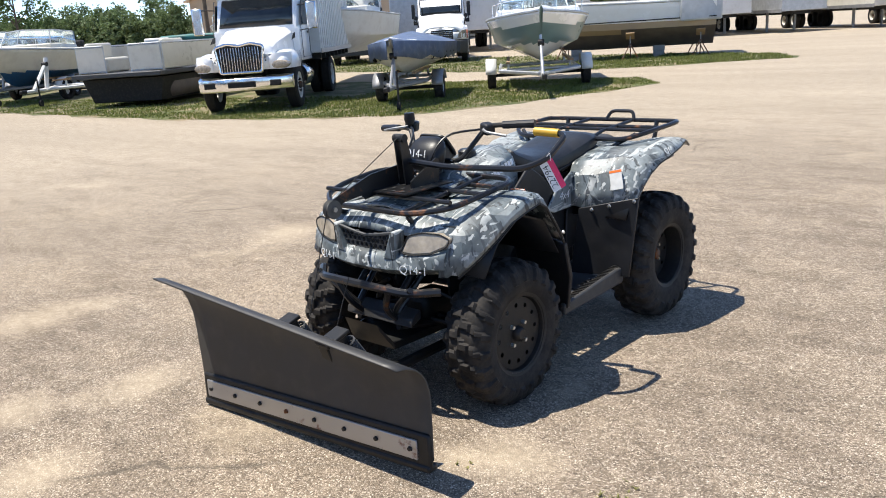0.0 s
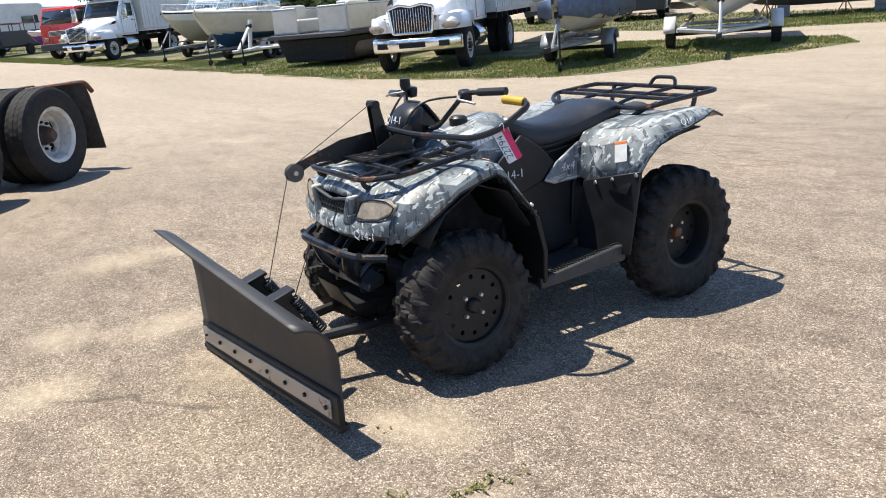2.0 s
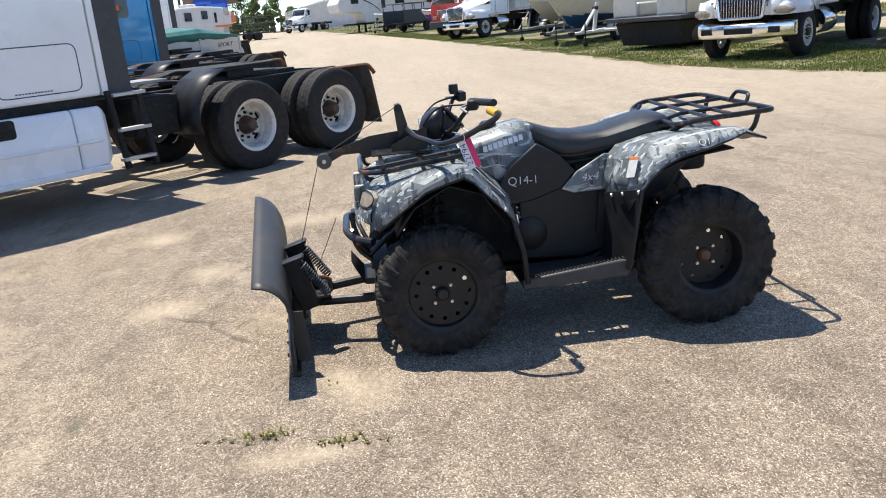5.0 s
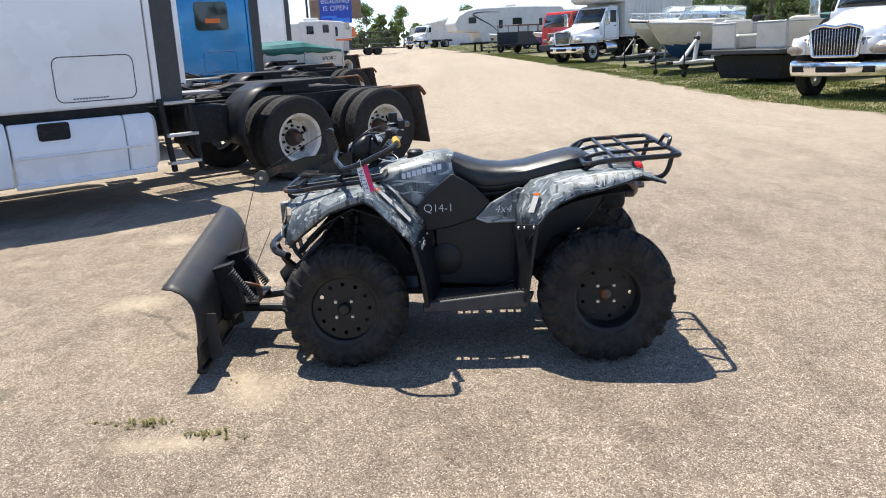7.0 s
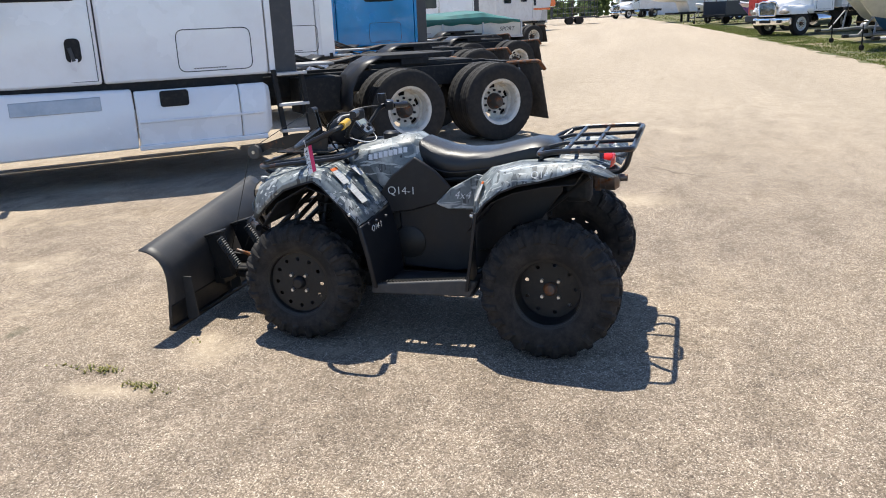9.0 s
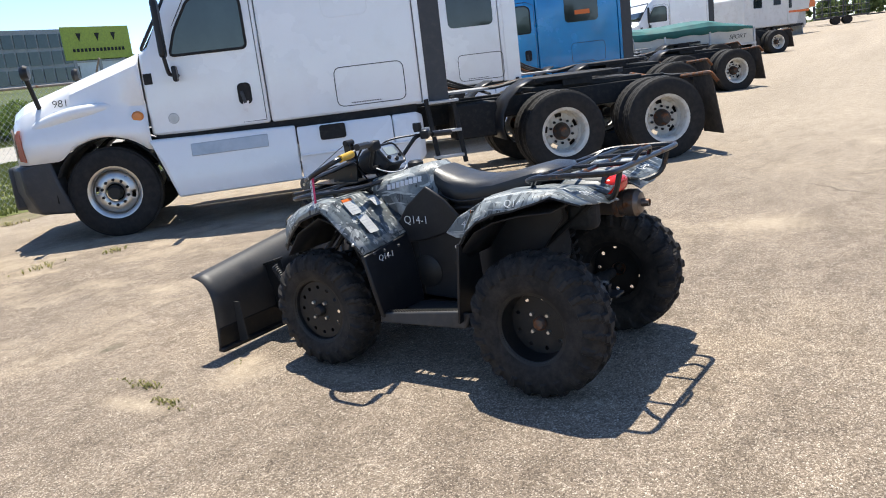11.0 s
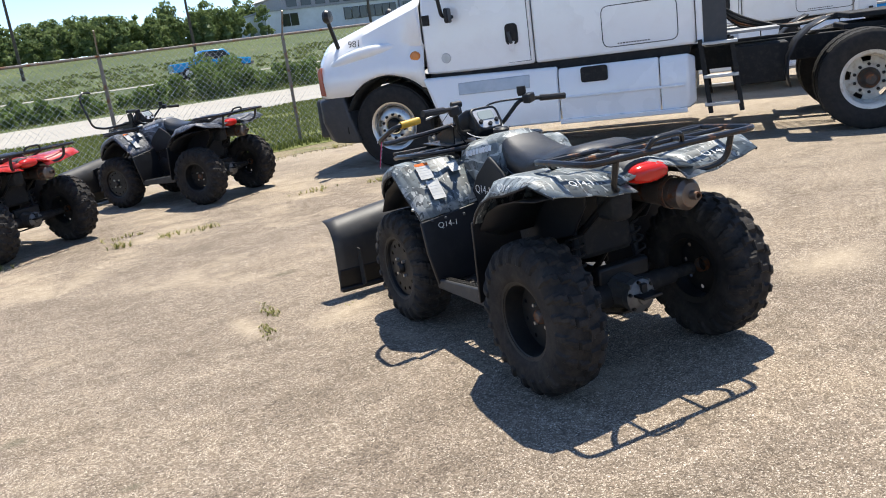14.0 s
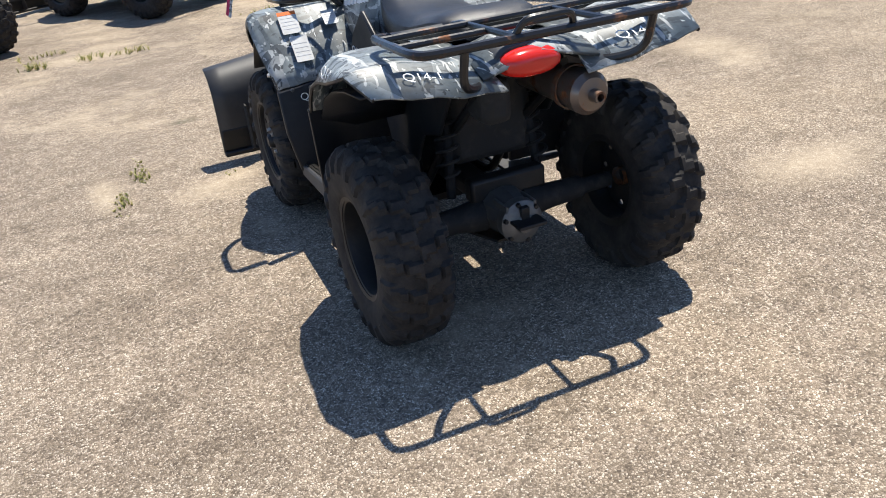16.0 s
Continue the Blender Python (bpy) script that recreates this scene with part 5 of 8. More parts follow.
        for x in (-0.015, 0.02):
            P("lift_post", PL([(y, z) for y, z in post], 0.006, SIDE(x)), RACK_BLACK, parent=base)
        P("post_roller", L([(0.018, -0.03), (0.018, 0.03)], 14, "x", (0.0, -0.085, 1.115)), DARK_METAL, parent=base)
        for y, x in ((-0.23, 0.12), (0.02, 0.14)):
            P("gusset", PL([(0, 0), (0.0, 0.035), (0.16, 0.11), (0.18, 0.10), (0.17, 0.0)], 0.006, pose(x - 0.02, -0.14, zf + 0.012) @ SIDE(0)) if y < 0 else PL([(0, 0), (0.09, 0.0), (0.0, 0.06)], 0.006, pose(-0.10, 0.0, zf + 0.015) @ SIDE(0)), RACK_BLACK, parent=base)
        arm = PL([(-0.50, 0.875), (-0.46, 0.868), (-0.38, 0.905), (-0.30, 0.905), (-0.28, 0.885), (0.0, 0.93), (0.0, 0.99), (-0.05, 1.0), (-0.24, 0.985), (-0.46, 0.918), (-0.50, 0.91)], 0.006, SIDE(-0.035))
        arm = P("lift_arm", arm, RACK_BLACK, "flat black steel arm")
        P("pulley", L([(0.0, -0.014), (0.038, -0.014), (0.028, -0.004), (0.028, 0.004), (0.038, 0.014), (0.0, 0.014)], 20, "x", (-0.018, -0.475, 0.885)), CAST, parent=arm)
        P("pulley_bolt", L([(0, 0.022), (0.010, 0.022), (0.010, -0.03)], 8, "x", (-0.018, -0.475, 0.885)), ALLOY, parent=arm)
        lever = P("lift_lever", T(bend([(0.0, -0.06, 1.015), (0.22, -0.03, 0.995), (0.53, 0.06, 0.99), (0.59, 0.15, 1.02), (0.572, 0.32, 1.095), (0.43, 0.30, 1.105)], 0.05, 5), 0.013, 8), RACK_BLACK, "black lever with yellow grip")
        P("lever_grip", T([(0.535, 0.316, 1.098), (0.425, 0.299, 1.1055)], 0.0185, 12), YELLOW, parent=lever, label="yellow plastic grip")
        for a, b in (((-0.015, -0.505, 0.885), (-0.03, -0.72, 0.25)), ((0.0, -0.085, 1.125), (-0.018, -0.46, 0.922)), ((0.01, -0.45, 0.60), (0.02, -0.62, 0.26))):
            P("lift_cable", T([a, b], 0.002, 5), DARK_METAL, parent=arm)
    if plow:
        # blade: a curved sheet, taller towards one end
        bl = bmesh.new()
        rows = []
        n = 18
        for k in range(n + 1):
            u = k / n
            x = 0.65 + (-0.635 - 0.65) * u
            yb = -0.735 - 0.105 * u
            H = 0.43 + 0.135 * u
            up = 0.022 + 0.027 * x
            row = []
            for j in range(11):
                v = j / 10
                a = v * 1.55
                row.append((x - 0.06 * u * v, yb + 0.055 - 0.43 * max(0, v - 0.42) ** 2 - 0.02 * max(0, 0.42 - v), 0.045 + up + (H - up) * math.sin(a) / math.sin(1.55) * (0.94 + 0.06 * v)))
            rows.append(row)
        loft(bl, rows, cap=False, ring=False)
        blade = P("plow_blade", bl, BLADE_BLACK, "black curved steel plow blade", solid=0.007)
        d = Vector((-1.285, -0.105, 0)).normalized()
        ang = math.degrees(math.atan2(-0.105, -1.285)) - 180
        mid = Vector((0.0075, -0.7375, 0.022))
        P("wear_strip", B(((1.20, 0.010, 0.075), mid + Vector((-0.01, -0.018, 0.083)), (-3, -1.55, ang))), WORN_STEEL, "bare steel wear strip with bolts", parent=blade, bevel=0.003)
        P("cutting_edge", B(((1.285, 0.022, 0.135), mid + Vector((0, -0.004, 0.080)), (-3, -1.55, ang)), ((1.285, 0.05, 0.03), mid + Vector((0, 0.0, 0.016)), (-3, -1.55, ang))), DARK_METAL, parent=blade, bevel=0.01)
        for k in range(8):
            c = mid + d * (-0.57 + 1.14 * k / 7) + Vector((-0.01, -0.024, 0.084))
            c.z += 0.027 * c.x
            P("blade_bolt", L([(0, -0.008), (0.008, -0.007), (0.011, 0.004)], 8, "y", c), RUSTY if k == 4 else DARK_METAL, parent=blade)
        for x in (0.50, -0.02, -0.50):
            y0 = -0.70 + 0.0817 * (x - 0.5) + 0.015
            P("blade_rib", PL([(0.0, 0.05), (0.07, 0.08), (0.05, 0.30), (0.0, 0.30)], 0.008, pose(x, y0, 0.0) @ SIDE(0)), BLADE_BLACK, parent=blade)
        fr = P("push_frame", T(bend([(0.17, 0.15, 0.22), (0.16, -0.35, 0.21), (0.10, -0.60, 0.20)], 0.05, 3), 0.024, 8), DARK_METAL, "dark steel push tubes, rusty")
        P("push_tube", T(bend([(-0.17, 0.15, 0.22), (-0.16, -0.35, 0.21), (-0.10, -0.60, 0.20)], 0.05, 3), 0.024, 8), DARK_METAL, parent=fr)
        P("pivot_plate", PL([(-0.16, -0.66), (0.16, -0.66), (0.14, -0.52), (-0.14, -0.52)], 0.012, pose(0, 0, 0.235)), DARK_METAL, parent=fr)
        P("pivot_channel", B(((0.34, 0.06, 0.10), (0.0, -0.68, 0.20)), ((0.05, 0.12, 0.05), (0.0, -0.62, 0.27))), DARK_METAL, parent=fr, bevel=0.005)
        P("angle_pin", T(bend([(0.08, -0.52, 0.24), (0.08, -0.52, 0.31), (0.08, -0.60, 0.33)], 0.02, 3), 0.011, 8), RUSTY, parent=fr)
        for x in (0.16, -0.14):
            sp = P("spring_bracket", B(((0.055, 0.085, 0.26), (x, -0.655, 0.32), (16, 0, 0), (1.0, 1.25)), ((0.075, 0.12, 0.016), (x, -0.685, 0.447), (16, 0, 0))), DARK_METAL, parent=fr, bevel=0.004)
            P("trip_spring", T(helix((x + 0.035, -0.635, 0.43), (x + 0.035, -0.53, 0.27), 0.019, 14), 0.005, 6), GREY_TRIM, parent=fr)

    if marks:
        def chalk(txt, size, at):
            letters(txt, size, at, CHALK, A, "chalk_mark", 0.001, "white paint-pen lot mark")
        chalk("Q14-1", 0.058, pose(0.208, 0.475, 0.725, 90, 0, 90))
        chalk("Q14-1", 0.042, pose(0.39, 0.402, 0.582, 90, 0, 174))
        chalk("Q14-1", 0.05, pose(0.26, -0.327, 0.630, 88, 0, 13))
        chalk("Q14-1", 0.05, pose(-0.26, -0.327, 0.630, 88, 0, -13))
        chalk("Q14-1", 0.05, pose(-0.01, 0.014, 1.032, 74, 0, 0))
        chalk("Q14-1", 0.045, pose(0.555, 1.27, 0.883, 62, 0, 90))
        chalk("Q14-1", 0.06, pose(-0.34, 1.495, 0.885, 22, 0, 180))
        chalk("Q14-1", 0.045, pose(0.36, 1.505, 0.888, 27, 9, 180))
    for s in (1, -1):
        for k in range(8):
            P("decal_bar", B(((0.003, 0.020, 0.028), ((0.178 - 0.0050 * k + 0.0008 * k * (k > 4)) * s, 0.305 + 0.026 * k, 0.893 + 0.005 * k), (0, -14 * s, 9 * s))), DECAL_WHITE, smooth=False)
    for s in (1, -1):
        letters("4x4", 0.058, pose(0.2245 * s, 0.80, 0.712, 90, 0, 90 if s > 0 else -90), DECAL_WHITE, A, "decal", 0.001, shear=0.3)
    for w, h, x, y, z, tilt in ((0.075, 0.10, 0.40, 0.226, 0.838, -48), (0.07, 0.115, 0.385, 0.306, 0.748, -48), (0.055, 0.07, 0.24, 0.252, 0.838, -40)):
        st = P("warning_label", PL(rrect(w, h, 0.005, 2), 0.002, pose(x, y, z, tilt, 0, 0)), LABEL_PAPER)
        if x > 0.39:
            P("label_band", PL(rrect(w, h * 0.16, 0.002, 2, 0, -h * 0.41), 0.003, pose(x, y, z + 0.0005, tilt, 0, 0)), ORANGE, parent=st)
        for k in range(4):
            P("label_line", PL(rrect(w * 0.8, h * 0.03, 0.001, 1, 0, -h * (0.2 - 0.16 * k)), 0.003, pose(x, y, z + 0.0003, tilt, 0, 0)), GREY_VINYL, parent=st)
    P("warning_label", PL(rrect(0.06, 0.03, 0.004, 2), 0.002, pose(0.0, 1.24, 0.934, -20, 0, 0)), TAG_WHITE)
    out, up = Vector((0.13, 0.055, 0.025)).normalized(), Vector((0.01, 0.045, 0.083))
    up = (up - out * up.dot(out)).normalized()
    nrm = out.cross(up)
    face = Matrix.Translation(Vector((0.43, 0.955, 0.775)) + nrm * 0.012) @ Matrix((out, up, nrm)).transposed().to_4x4()
    st = P("side_label", PL(rrect(0.06, 0.10, 0.004, 2), 0.002, face), LABEL_PAPER)
    P("label_band", PL(rrect(0.06, 0.012, 0.002, 2, 0, 0.042), 0.003, face @ pose(0, 0, 0.0005)), ORANGE, parent=st)
    return A


def mirrored_x(bm, s):
    if s < 0:
        for v in bm.verts:
            v.co.x *= -1
        bmesh.ops.reverse_faces(bm, faces=bm.faces)
    return bm


def helix(a, b, r, turns, n=10):
    a, b = Vector(a), Vector(b)
    d = (b - a).normalized()
    u = d.orthogonal().normalized()
    v = d.cross(u)
    N = turns * n
    return [a + (b - a) * k / N + (u * math.cos(2 * math.pi * k / n) + v * math.sin(2 * math.pi * k / n)) * r for k in range(N + 1)]


main_atv = four_wheeler(pose(-2.09, 2.69, 0, 0, 0, -3.44), CAMO, "camouflage four-wheeler with black plow blade and racks on worn pavement")


def hang_tag():
    tag = thing("hang_tag", main_atv.matrix_world @ pose(0.595, 0.15, 1.012, 0, 0, 0), "pink and white paper lot tag tied to the lift lever", "tag")
    m = pose(0.005, 0.02, -0.06, 16, -20, 0) @ pose(0, 0, 0, 0, 0, 60)
    part("card", PL(rrect(0.062, 0.13, 0.006, 3), 0.0015, m @ pose(0, 0, 0, 90)), TAG_WHITE, tag)
    part("pink_band", PL(rrect(0.026, 0.13, 0.004, 3, 0.018), 0.0025, m @ pose(0, 0, 0, 90)), TAG_PINK, tag, "pink stripe")
    for s in (1, -1):
        letters("22794", 0.04, m @ pose(-0.012, 0.0015 * s, 0, 90 * 1, 0, 0 if s < 0 else 180) @ pose(0, 0, 0, 0, 0, 90), SHADOW_BLACK, tag, "tag_number", 0.0003)
    part("string", T(spline([(0, -0.012, 0.02), (0.006, 0, 0.03), (0.008, 0.004, 0.0)], 4), 0.0015, 5), TAG_WHITE, tag)


hang_tag()
# ---- road tractors ----
def truck_wheel(parent, x, y, side, steer=False, dual=False, rim=None, name="wheel"):
    """A 22.5 inch wheel: tyre, rim, hub, nuts. side: +1 faces the truck's left."""
    w = new(name)
    w.parent = parent
    w.matrix_local = pose(x, y, 0.505, 0, 0, 0 if side > 0 else 180)
    R, h = 0.505, 0.135
    rim = rim or RIM_WHITE
    prof = [(0.285, -h * 0.75), (0.30, -h * 0.9), (0.36, -h), (0.44, -h * 0.98), (0.485, -h * 0.85), (R, -h * 0.72), (R, h * 0.72), (0.485, h * 0.85), (0.44, h * 0.98), (0.36, h), (0.30, h * 0.9), (0.285, h * 0.75)]
    for off in ((0.0, -0.33) if dual else (0.0,)):
        if dual:
            q = [(0.285, 0.75, 0), (0.30, 0.9, 0), (0.36, 1.0, 0), (0.44, 0.98, 0), (0.475, 0.90, 0.0), (0.478, 0.88, 0.002), (R - 0.006, 0.76, 0.005), (R - 0.004, 0.50, 0.005), (R - 0.004, 0.44, 0), (R - 0.004, 0.38, 0), (R - 0.004, 0.33, 0.005), (R - 0.004, 0.06, 0.005), (R - 0.004, 0.04, 0)]
            rows = [(r, -u * h + off, 1, 0, t) for r, u, t in q] + [(r, u * h + off, 1, 0, t) for r, u, t in reversed(q)]
            bm = tread_ring(rows, 168, lambda x, a: 0.0 if (a * 168 / (2 * math.pi) + 0.5 + (2 if abs(x - off) < 0.05 else 0)) % 4 < 1 else 1.0)
            bm.transform(Matrix.Rotation(radians(90), 4, "Z"))
        else:
            rib = []
            for c in (-0.54, -0.18, 0.18, 0.54):
                rib += [(R - 0.006, c - 0.15), (R + 0.006, c - 0.14), (R + 0.006, c + 0.14), (R - 0.006, c + 0.15)]
            bm = L([(r, z + off) for r, z in prof[:5]] + [(r, u * h + off) for r, u in rib] + [(r, z + off) for r, z in prof[7:]], 56, "y", closed=True)
        part("tyre", bm, TRUCK_TYRE, w, "black road tyre")
    d = 0.105 if steer else -0.06
    bm = L([(0.285, 0.10), (0.295, 0.115), (0.28, 0.11), (0.262, 0.09), (0.258, -0.07), (0.285, -0.10), (0.28, -0.105), (0.25, -0.075), (0.25, 0.07), (0.27, 0.105)], 44, "y", closed=True)
    rr, seg = [0.10, 0.178, 0.222, 0.255], 60
    rings = [[bm.verts.new((r * math.cos(2 * math.pi * i / seg), dd, r * math.sin(2 * math.pi * i / seg))) for i in range(seg)] for r, dd in zip(rr, (d, d - 0.01, d - 0.03, d - 0.075 if steer else d + 0.03))]
    for k in range(3):
        for i in range(seg):
            if k == 1 and (i % 30 < 4 if steer else i % 12 < 4):
                continue
            j = (i + 1) % seg
            bm.faces.new((rings[k][i], rings[k][j], rings[k + 1][j], rings[k + 1][i]))
    part("rim", bm, rim, w, "painted steel rim, dusty with rust streaks", solid=0.006)
    hub = L([(0.0, d + 0.14), (0.05, d + 0.14), (0.075, d + 0.11), (0.095, d + 0.06), (0.11, d), (0.11, d - 0.05)], 24, "y") if not steer else L([(0.0, d + 0.06), (0.06, d + 0.06), (0.08, d + 0.035), (0.085, d), (0.085, d - 0.05)], 24, "y")
    part("hub", hub, DARK_METAL if rim is ALLOY else HUB_RUST, w)
    for k in range(10):
        a = 2 * math.pi * (k + 0.5) / 10
        part("lug_nut", L([(0.0, 0.035), (0.010, 0.035), (0.017, 0.028), (0.017, 0.0)], 6, "y", (0.143 * math.cos(a), d - 0.005, 0.143 * math.sin(a))), DARK_METAL, w)
    return w


def moulded_hood(x0=1.0, x1=-0.505, R=0.62, top0=1.50, slope=0.315, sh0=1.40, w0=0.62, wgrow=0.09, wide0=0.80, wide=1.10, pinch=0.10, low0=0.93):
    """A truck hood in one moulding with its front fenders, the wheel arches cut out of its sides."""
    hs, n = [], 31
    for k in range(n):
        x = x0 - (x0 - x1) * k / (n - 1)
        arch = 0.52 + math.sqrt(max(0.0, R * R - x * x)) if abs(x) < R else low0
        low = max(low0, arch)
        f = min(1.0, max(0.0, (x0 - x) / 0.22)) ** 0.5
        top = top0 + (x0 - 0.05 - x) * slope - 0.10 * (1 - f)
        wd = wide0 + (wide - wide0) * f - max(0.0, -x - 0.1) * pinch
        sh = min(top - 0.14, sh0 + 0.10 * f - max(0, -x) * 0.05)
        w2 = w0 + 0.24 * f + max(0, 0.2 - x) * wgrow
        half = [(x, wd, low), (x, wd + 0.012, max(low + 0.03, low0 + 0.21)), (x, wd - 0.01, max(low + 0.06, low0 + 0.32)), (x, wd - 0.09, max(low + 0.09, sh - 0.05)), (x, w2 + 0.02, max(low + 0.12, sh + 0.01)), (x, w2, top - 0.13), (x, w2 - 0.12, top - 0.025), (x, 0.30, top + 0.025)]
        hs.append(half + [(px, -py, pz) for px, py, pz in reversed(half)])
    bm = bmesh.new()
    loft(bm, hs, cap=False, ring=False)
    mid = [(x, 0.0, z) for x, y, z in hs[0][:8]]
    loft(bm, [hs[0][:8], mid], cap=False, ring=False)
    loft(bm, [mid, [(x, -y, z) for x, y, z in hs[0][:8]]], cap=False, ring=False)
    return bm


def tractor(m, colour, label, number=True, sleeper=True, back=-3.42, roof=3.6, edge=None, window=True):
    """x forward, y to the truck's left, z up; origin on the ground under the steer axle."""
    K = thing("road_tractor", m, label, "truck")

    def P(name, bm, mat, label="", parent=K, **kw):
        return part(name, bm, mat, parent, label, **kw)

    for s in (1, -1):
        truck_wheel(K, 0.0, 0.93 * s, s, steer=True, rim=ALLOY, name="steer_wheel")
        for x in (-5.30, -6.62):
            truck_wheel(K, x, 1.08 * s, s, dual=True, name="drive_wheel")
    # chassis
    for s in (1, -1):
        P("chassis_rail", B(((7.6, 0.09, 0.26), (-3.55, 0.43 * s, 0.86))), SHADOW_BLACK, "black chassis rail", bevel=0.01)
    for x in (0.3, -1.5, -3.2, -4.4, -5.3, -5.95, -6.62, -7.3):
        P("cross_member", B(((0.12, 0.80, 0.2), (x, 0, 0.84))), SHADOW_BLACK, bevel=0.01)
    for x in (-5.30, -6.62, 0.0):
        P("axle", T([(x, -0.9, 0.505), (x, 0.9, 0.505)], 0.075, 12), SHADOW_BLACK)
        if x:
            P("axle_housing", L([(0, -0.24), (0.14, -0.22), (0.22, -0.08), (0.22, 0.08), (0.14, 0.22), (0, 0.24)], 18, "x", (x, 0, 0.53)), SHADOW_BLACK)
            for s in (1, -1):
                P("air_bag", L([(0.10, 0.58), (0.14, 0.62), (0.14, 0.70), (0.10, 0.74)], 16, "z", (x - 0.35, 0.43 * s, 0)), SHADOW_BLACK)
    fw = P("fifth_wheel", LF([[(x, y, z) for x, y in ((-5.2, 0.45), (-5.75, 0.5), (-6.35, 0.38), (-6.5, 0.18), (-6.05, 0.06), (-6.05, -0.06), (-6.5, -0.18), (-6.35, -0.38), (-5.75, -0.5), (-5.2, -0.45))] for z in (1.10, 1.16)]), SHADOW_BLACK, "greasy black fifth-wheel plate", bevel=0.01)
    P("slider_base", B(((1.5, 0.85, 0.06), (-5.9, 0, 1.02)), ((0.4, 0.95, 0.1), (-5.75, 0, 1.07))), SHADOW_BLACK, parent=fw, bevel=0.01)
    for x in (-7.35,):
        P("rear_member", B(((0.08, 1.1, 0.09), (x, 0, 0.93))), SHADOW_BLACK)
    for s in (1, -1):
        P("mud_flap", PL([(-0.25, -0.74), (0.25, -0.74), (0.25, -0.12), (0.23, 0.02), (-0.23, 0.02), (-0.25, -0.12)], 0.012, pose(-7.20, 1.0 * s, 0.96, 0, 10) @ Matrix(((0, 0, 1, 0), (1, 0, 0, 0), (0, 1, 0, 0), (0, 0, 0, 1)))), FLAP, "dusty brown-black rubber flap")
        P("flap_hanger", T(bend([(-7.18, 0.45 * s, 0.95), (-7.19, 1.24 * s, 1.0), (-7.27, 1.26 * s, 0.88)], 0.05, 3), 0.026, 8), RUSTY)
        fend = bmesh.new()
        arc = [(-4.54, 0.52), (-4.51, 0.66), (-4.53, 0.82), (-4.61, 0.97), (-4.74, 1.09), (-4.92, 1.17)]
        loft(fend, [[(x, y * s, z) for x, z in arc] for y in (0.72, 1.0, 1.30)], cap=False, ring=False)
        P("quarter_fender", fend, BLACK_PLASTIC, "black plastic quarter fender", solid=0.012)
        P("fender_stay", T([(-4.80, 0.45 * s, 1.0), (-4.80, 1.2 * s, 1.04)], 0.02, 8), SHADOW_BLACK)
    for s in (1, -1):
        P("battery_box", B(((0.55, 0.38, 0.42), (-4.28, 0.70 * s, 0.76))), SHADOW_BLACK, bevel=0.02)
        st = P("step_frame", B(((0.05, 0.06, 0.80), (-3.70, 1.06 * s, 0.70), (0, 6, 0)), ((0.05, 0.06, 0.80), (-4.02, 1.06 * s, 0.70), (0, 6, 0))), SHADOW_BLACK, bevel=0.006)
        for z in (0.40, 0.70, 1.05):
            P("step_tread", B(((0.36, 0.10, 0.035), (-3.86, 1.08 * s, z))), GALV, parent=st, bevel=0.006)
        P("catwalk", B(((0.75, 0.5, 0.03), (-4.1, 0.62 * s, 1.12))), GALV_DULL, bevel=0.004)
    for k in range(5):
        P("air_hose", T(spline([(-3.8, -0.1 + 0.05 * k, 1.5), (-4.1, -0.08 + 0.05 * k, 1.15 + 0.03 * k), (-4.6, 0.1 * k - 0.2, 1.10), (-5.1, 0.04 * k - 0.1, 1.15)], 5), 0.016, 6), (SHADOW_BLACK, RUSTY, SHADOW_BLACK, GREY_TRIM, SHADOW_BLACK)[k])

    # cab, sleeper
    cw = 1.03

    def ring(x, w, z0, z1, top, r=0.14):
        return [(x, w, z0), (x, w * 1.0, (z0 + z1) / 2), (x, w * 0.985, z1 - r), (x, w * 0.93, z1), (x, -w * 0.93, z1), (x, -w * 0.985, z1 - r), (x, -w, (z0 + z1) / 2), (x, -w, z0)]
    cab = bmesh.new()
    loft(cab, [ring(-0.515, 1.02, 1.08, 1.98, 0), ring(-0.62, 1.025, 1.07, 2.05, 0), ring(-1.0, cw, 1.06, 2.72, 0), ring(-1.3, cw, 1.06, 2.95, 0), ring(-1.84, cw, 1.06, roof - 0.4, 0)])
    cab = P("cab", cab, colour, "", bevel=0.03)
    if sleeper:
        slp = bmesh.new()
        loft(slp, [ring(-1.855, cw + 0.005, 1.06, roof - 0.4, 0), ring(-2.5, cw + 0.01, 1.06, roof - 0.05, 0), ring(back, cw + 0.01, 1.06, roof, 0)])
        slp = P("sleeper_box", slp, colour, bevel=0.03)
        rear = bmesh.new()
        loft(rear, [ring(back - 0.01, cw + 0.006, 1.06, roof, 0), ring(back - 0.08, cw + 0.006, 1.06, roof, 0)])
        P("sleeper_trim", rear, colour, parent=slp, bevel=0.01)
        for s in (1, -1):
            fair = bmesh.new()
            loft(fair, [[(back - 0.08, (cw + 0.0) * s, 1.05), (back - 0.08, (cw - 0.02) * s, 1.05), (back - 0.08, (cw - 0.03) * s, roof - 0.15), (back - 0.08, (cw - 0.01) * s, roof - 0.15)], [(back - 0.32, (cw + 0.02) * s, 1.05), (back - 0.32, (cw + 0.0) * s, 1.05), (back - 0.32, (cw - 0.01) * s, roof - 0.25), (back - 0.32, (cw + 0.01) * s, roof - 0.25)]])
            P("side_extender", fair, edge or colour, "rubber-edged side extender", parent=slp, bevel=0.006)
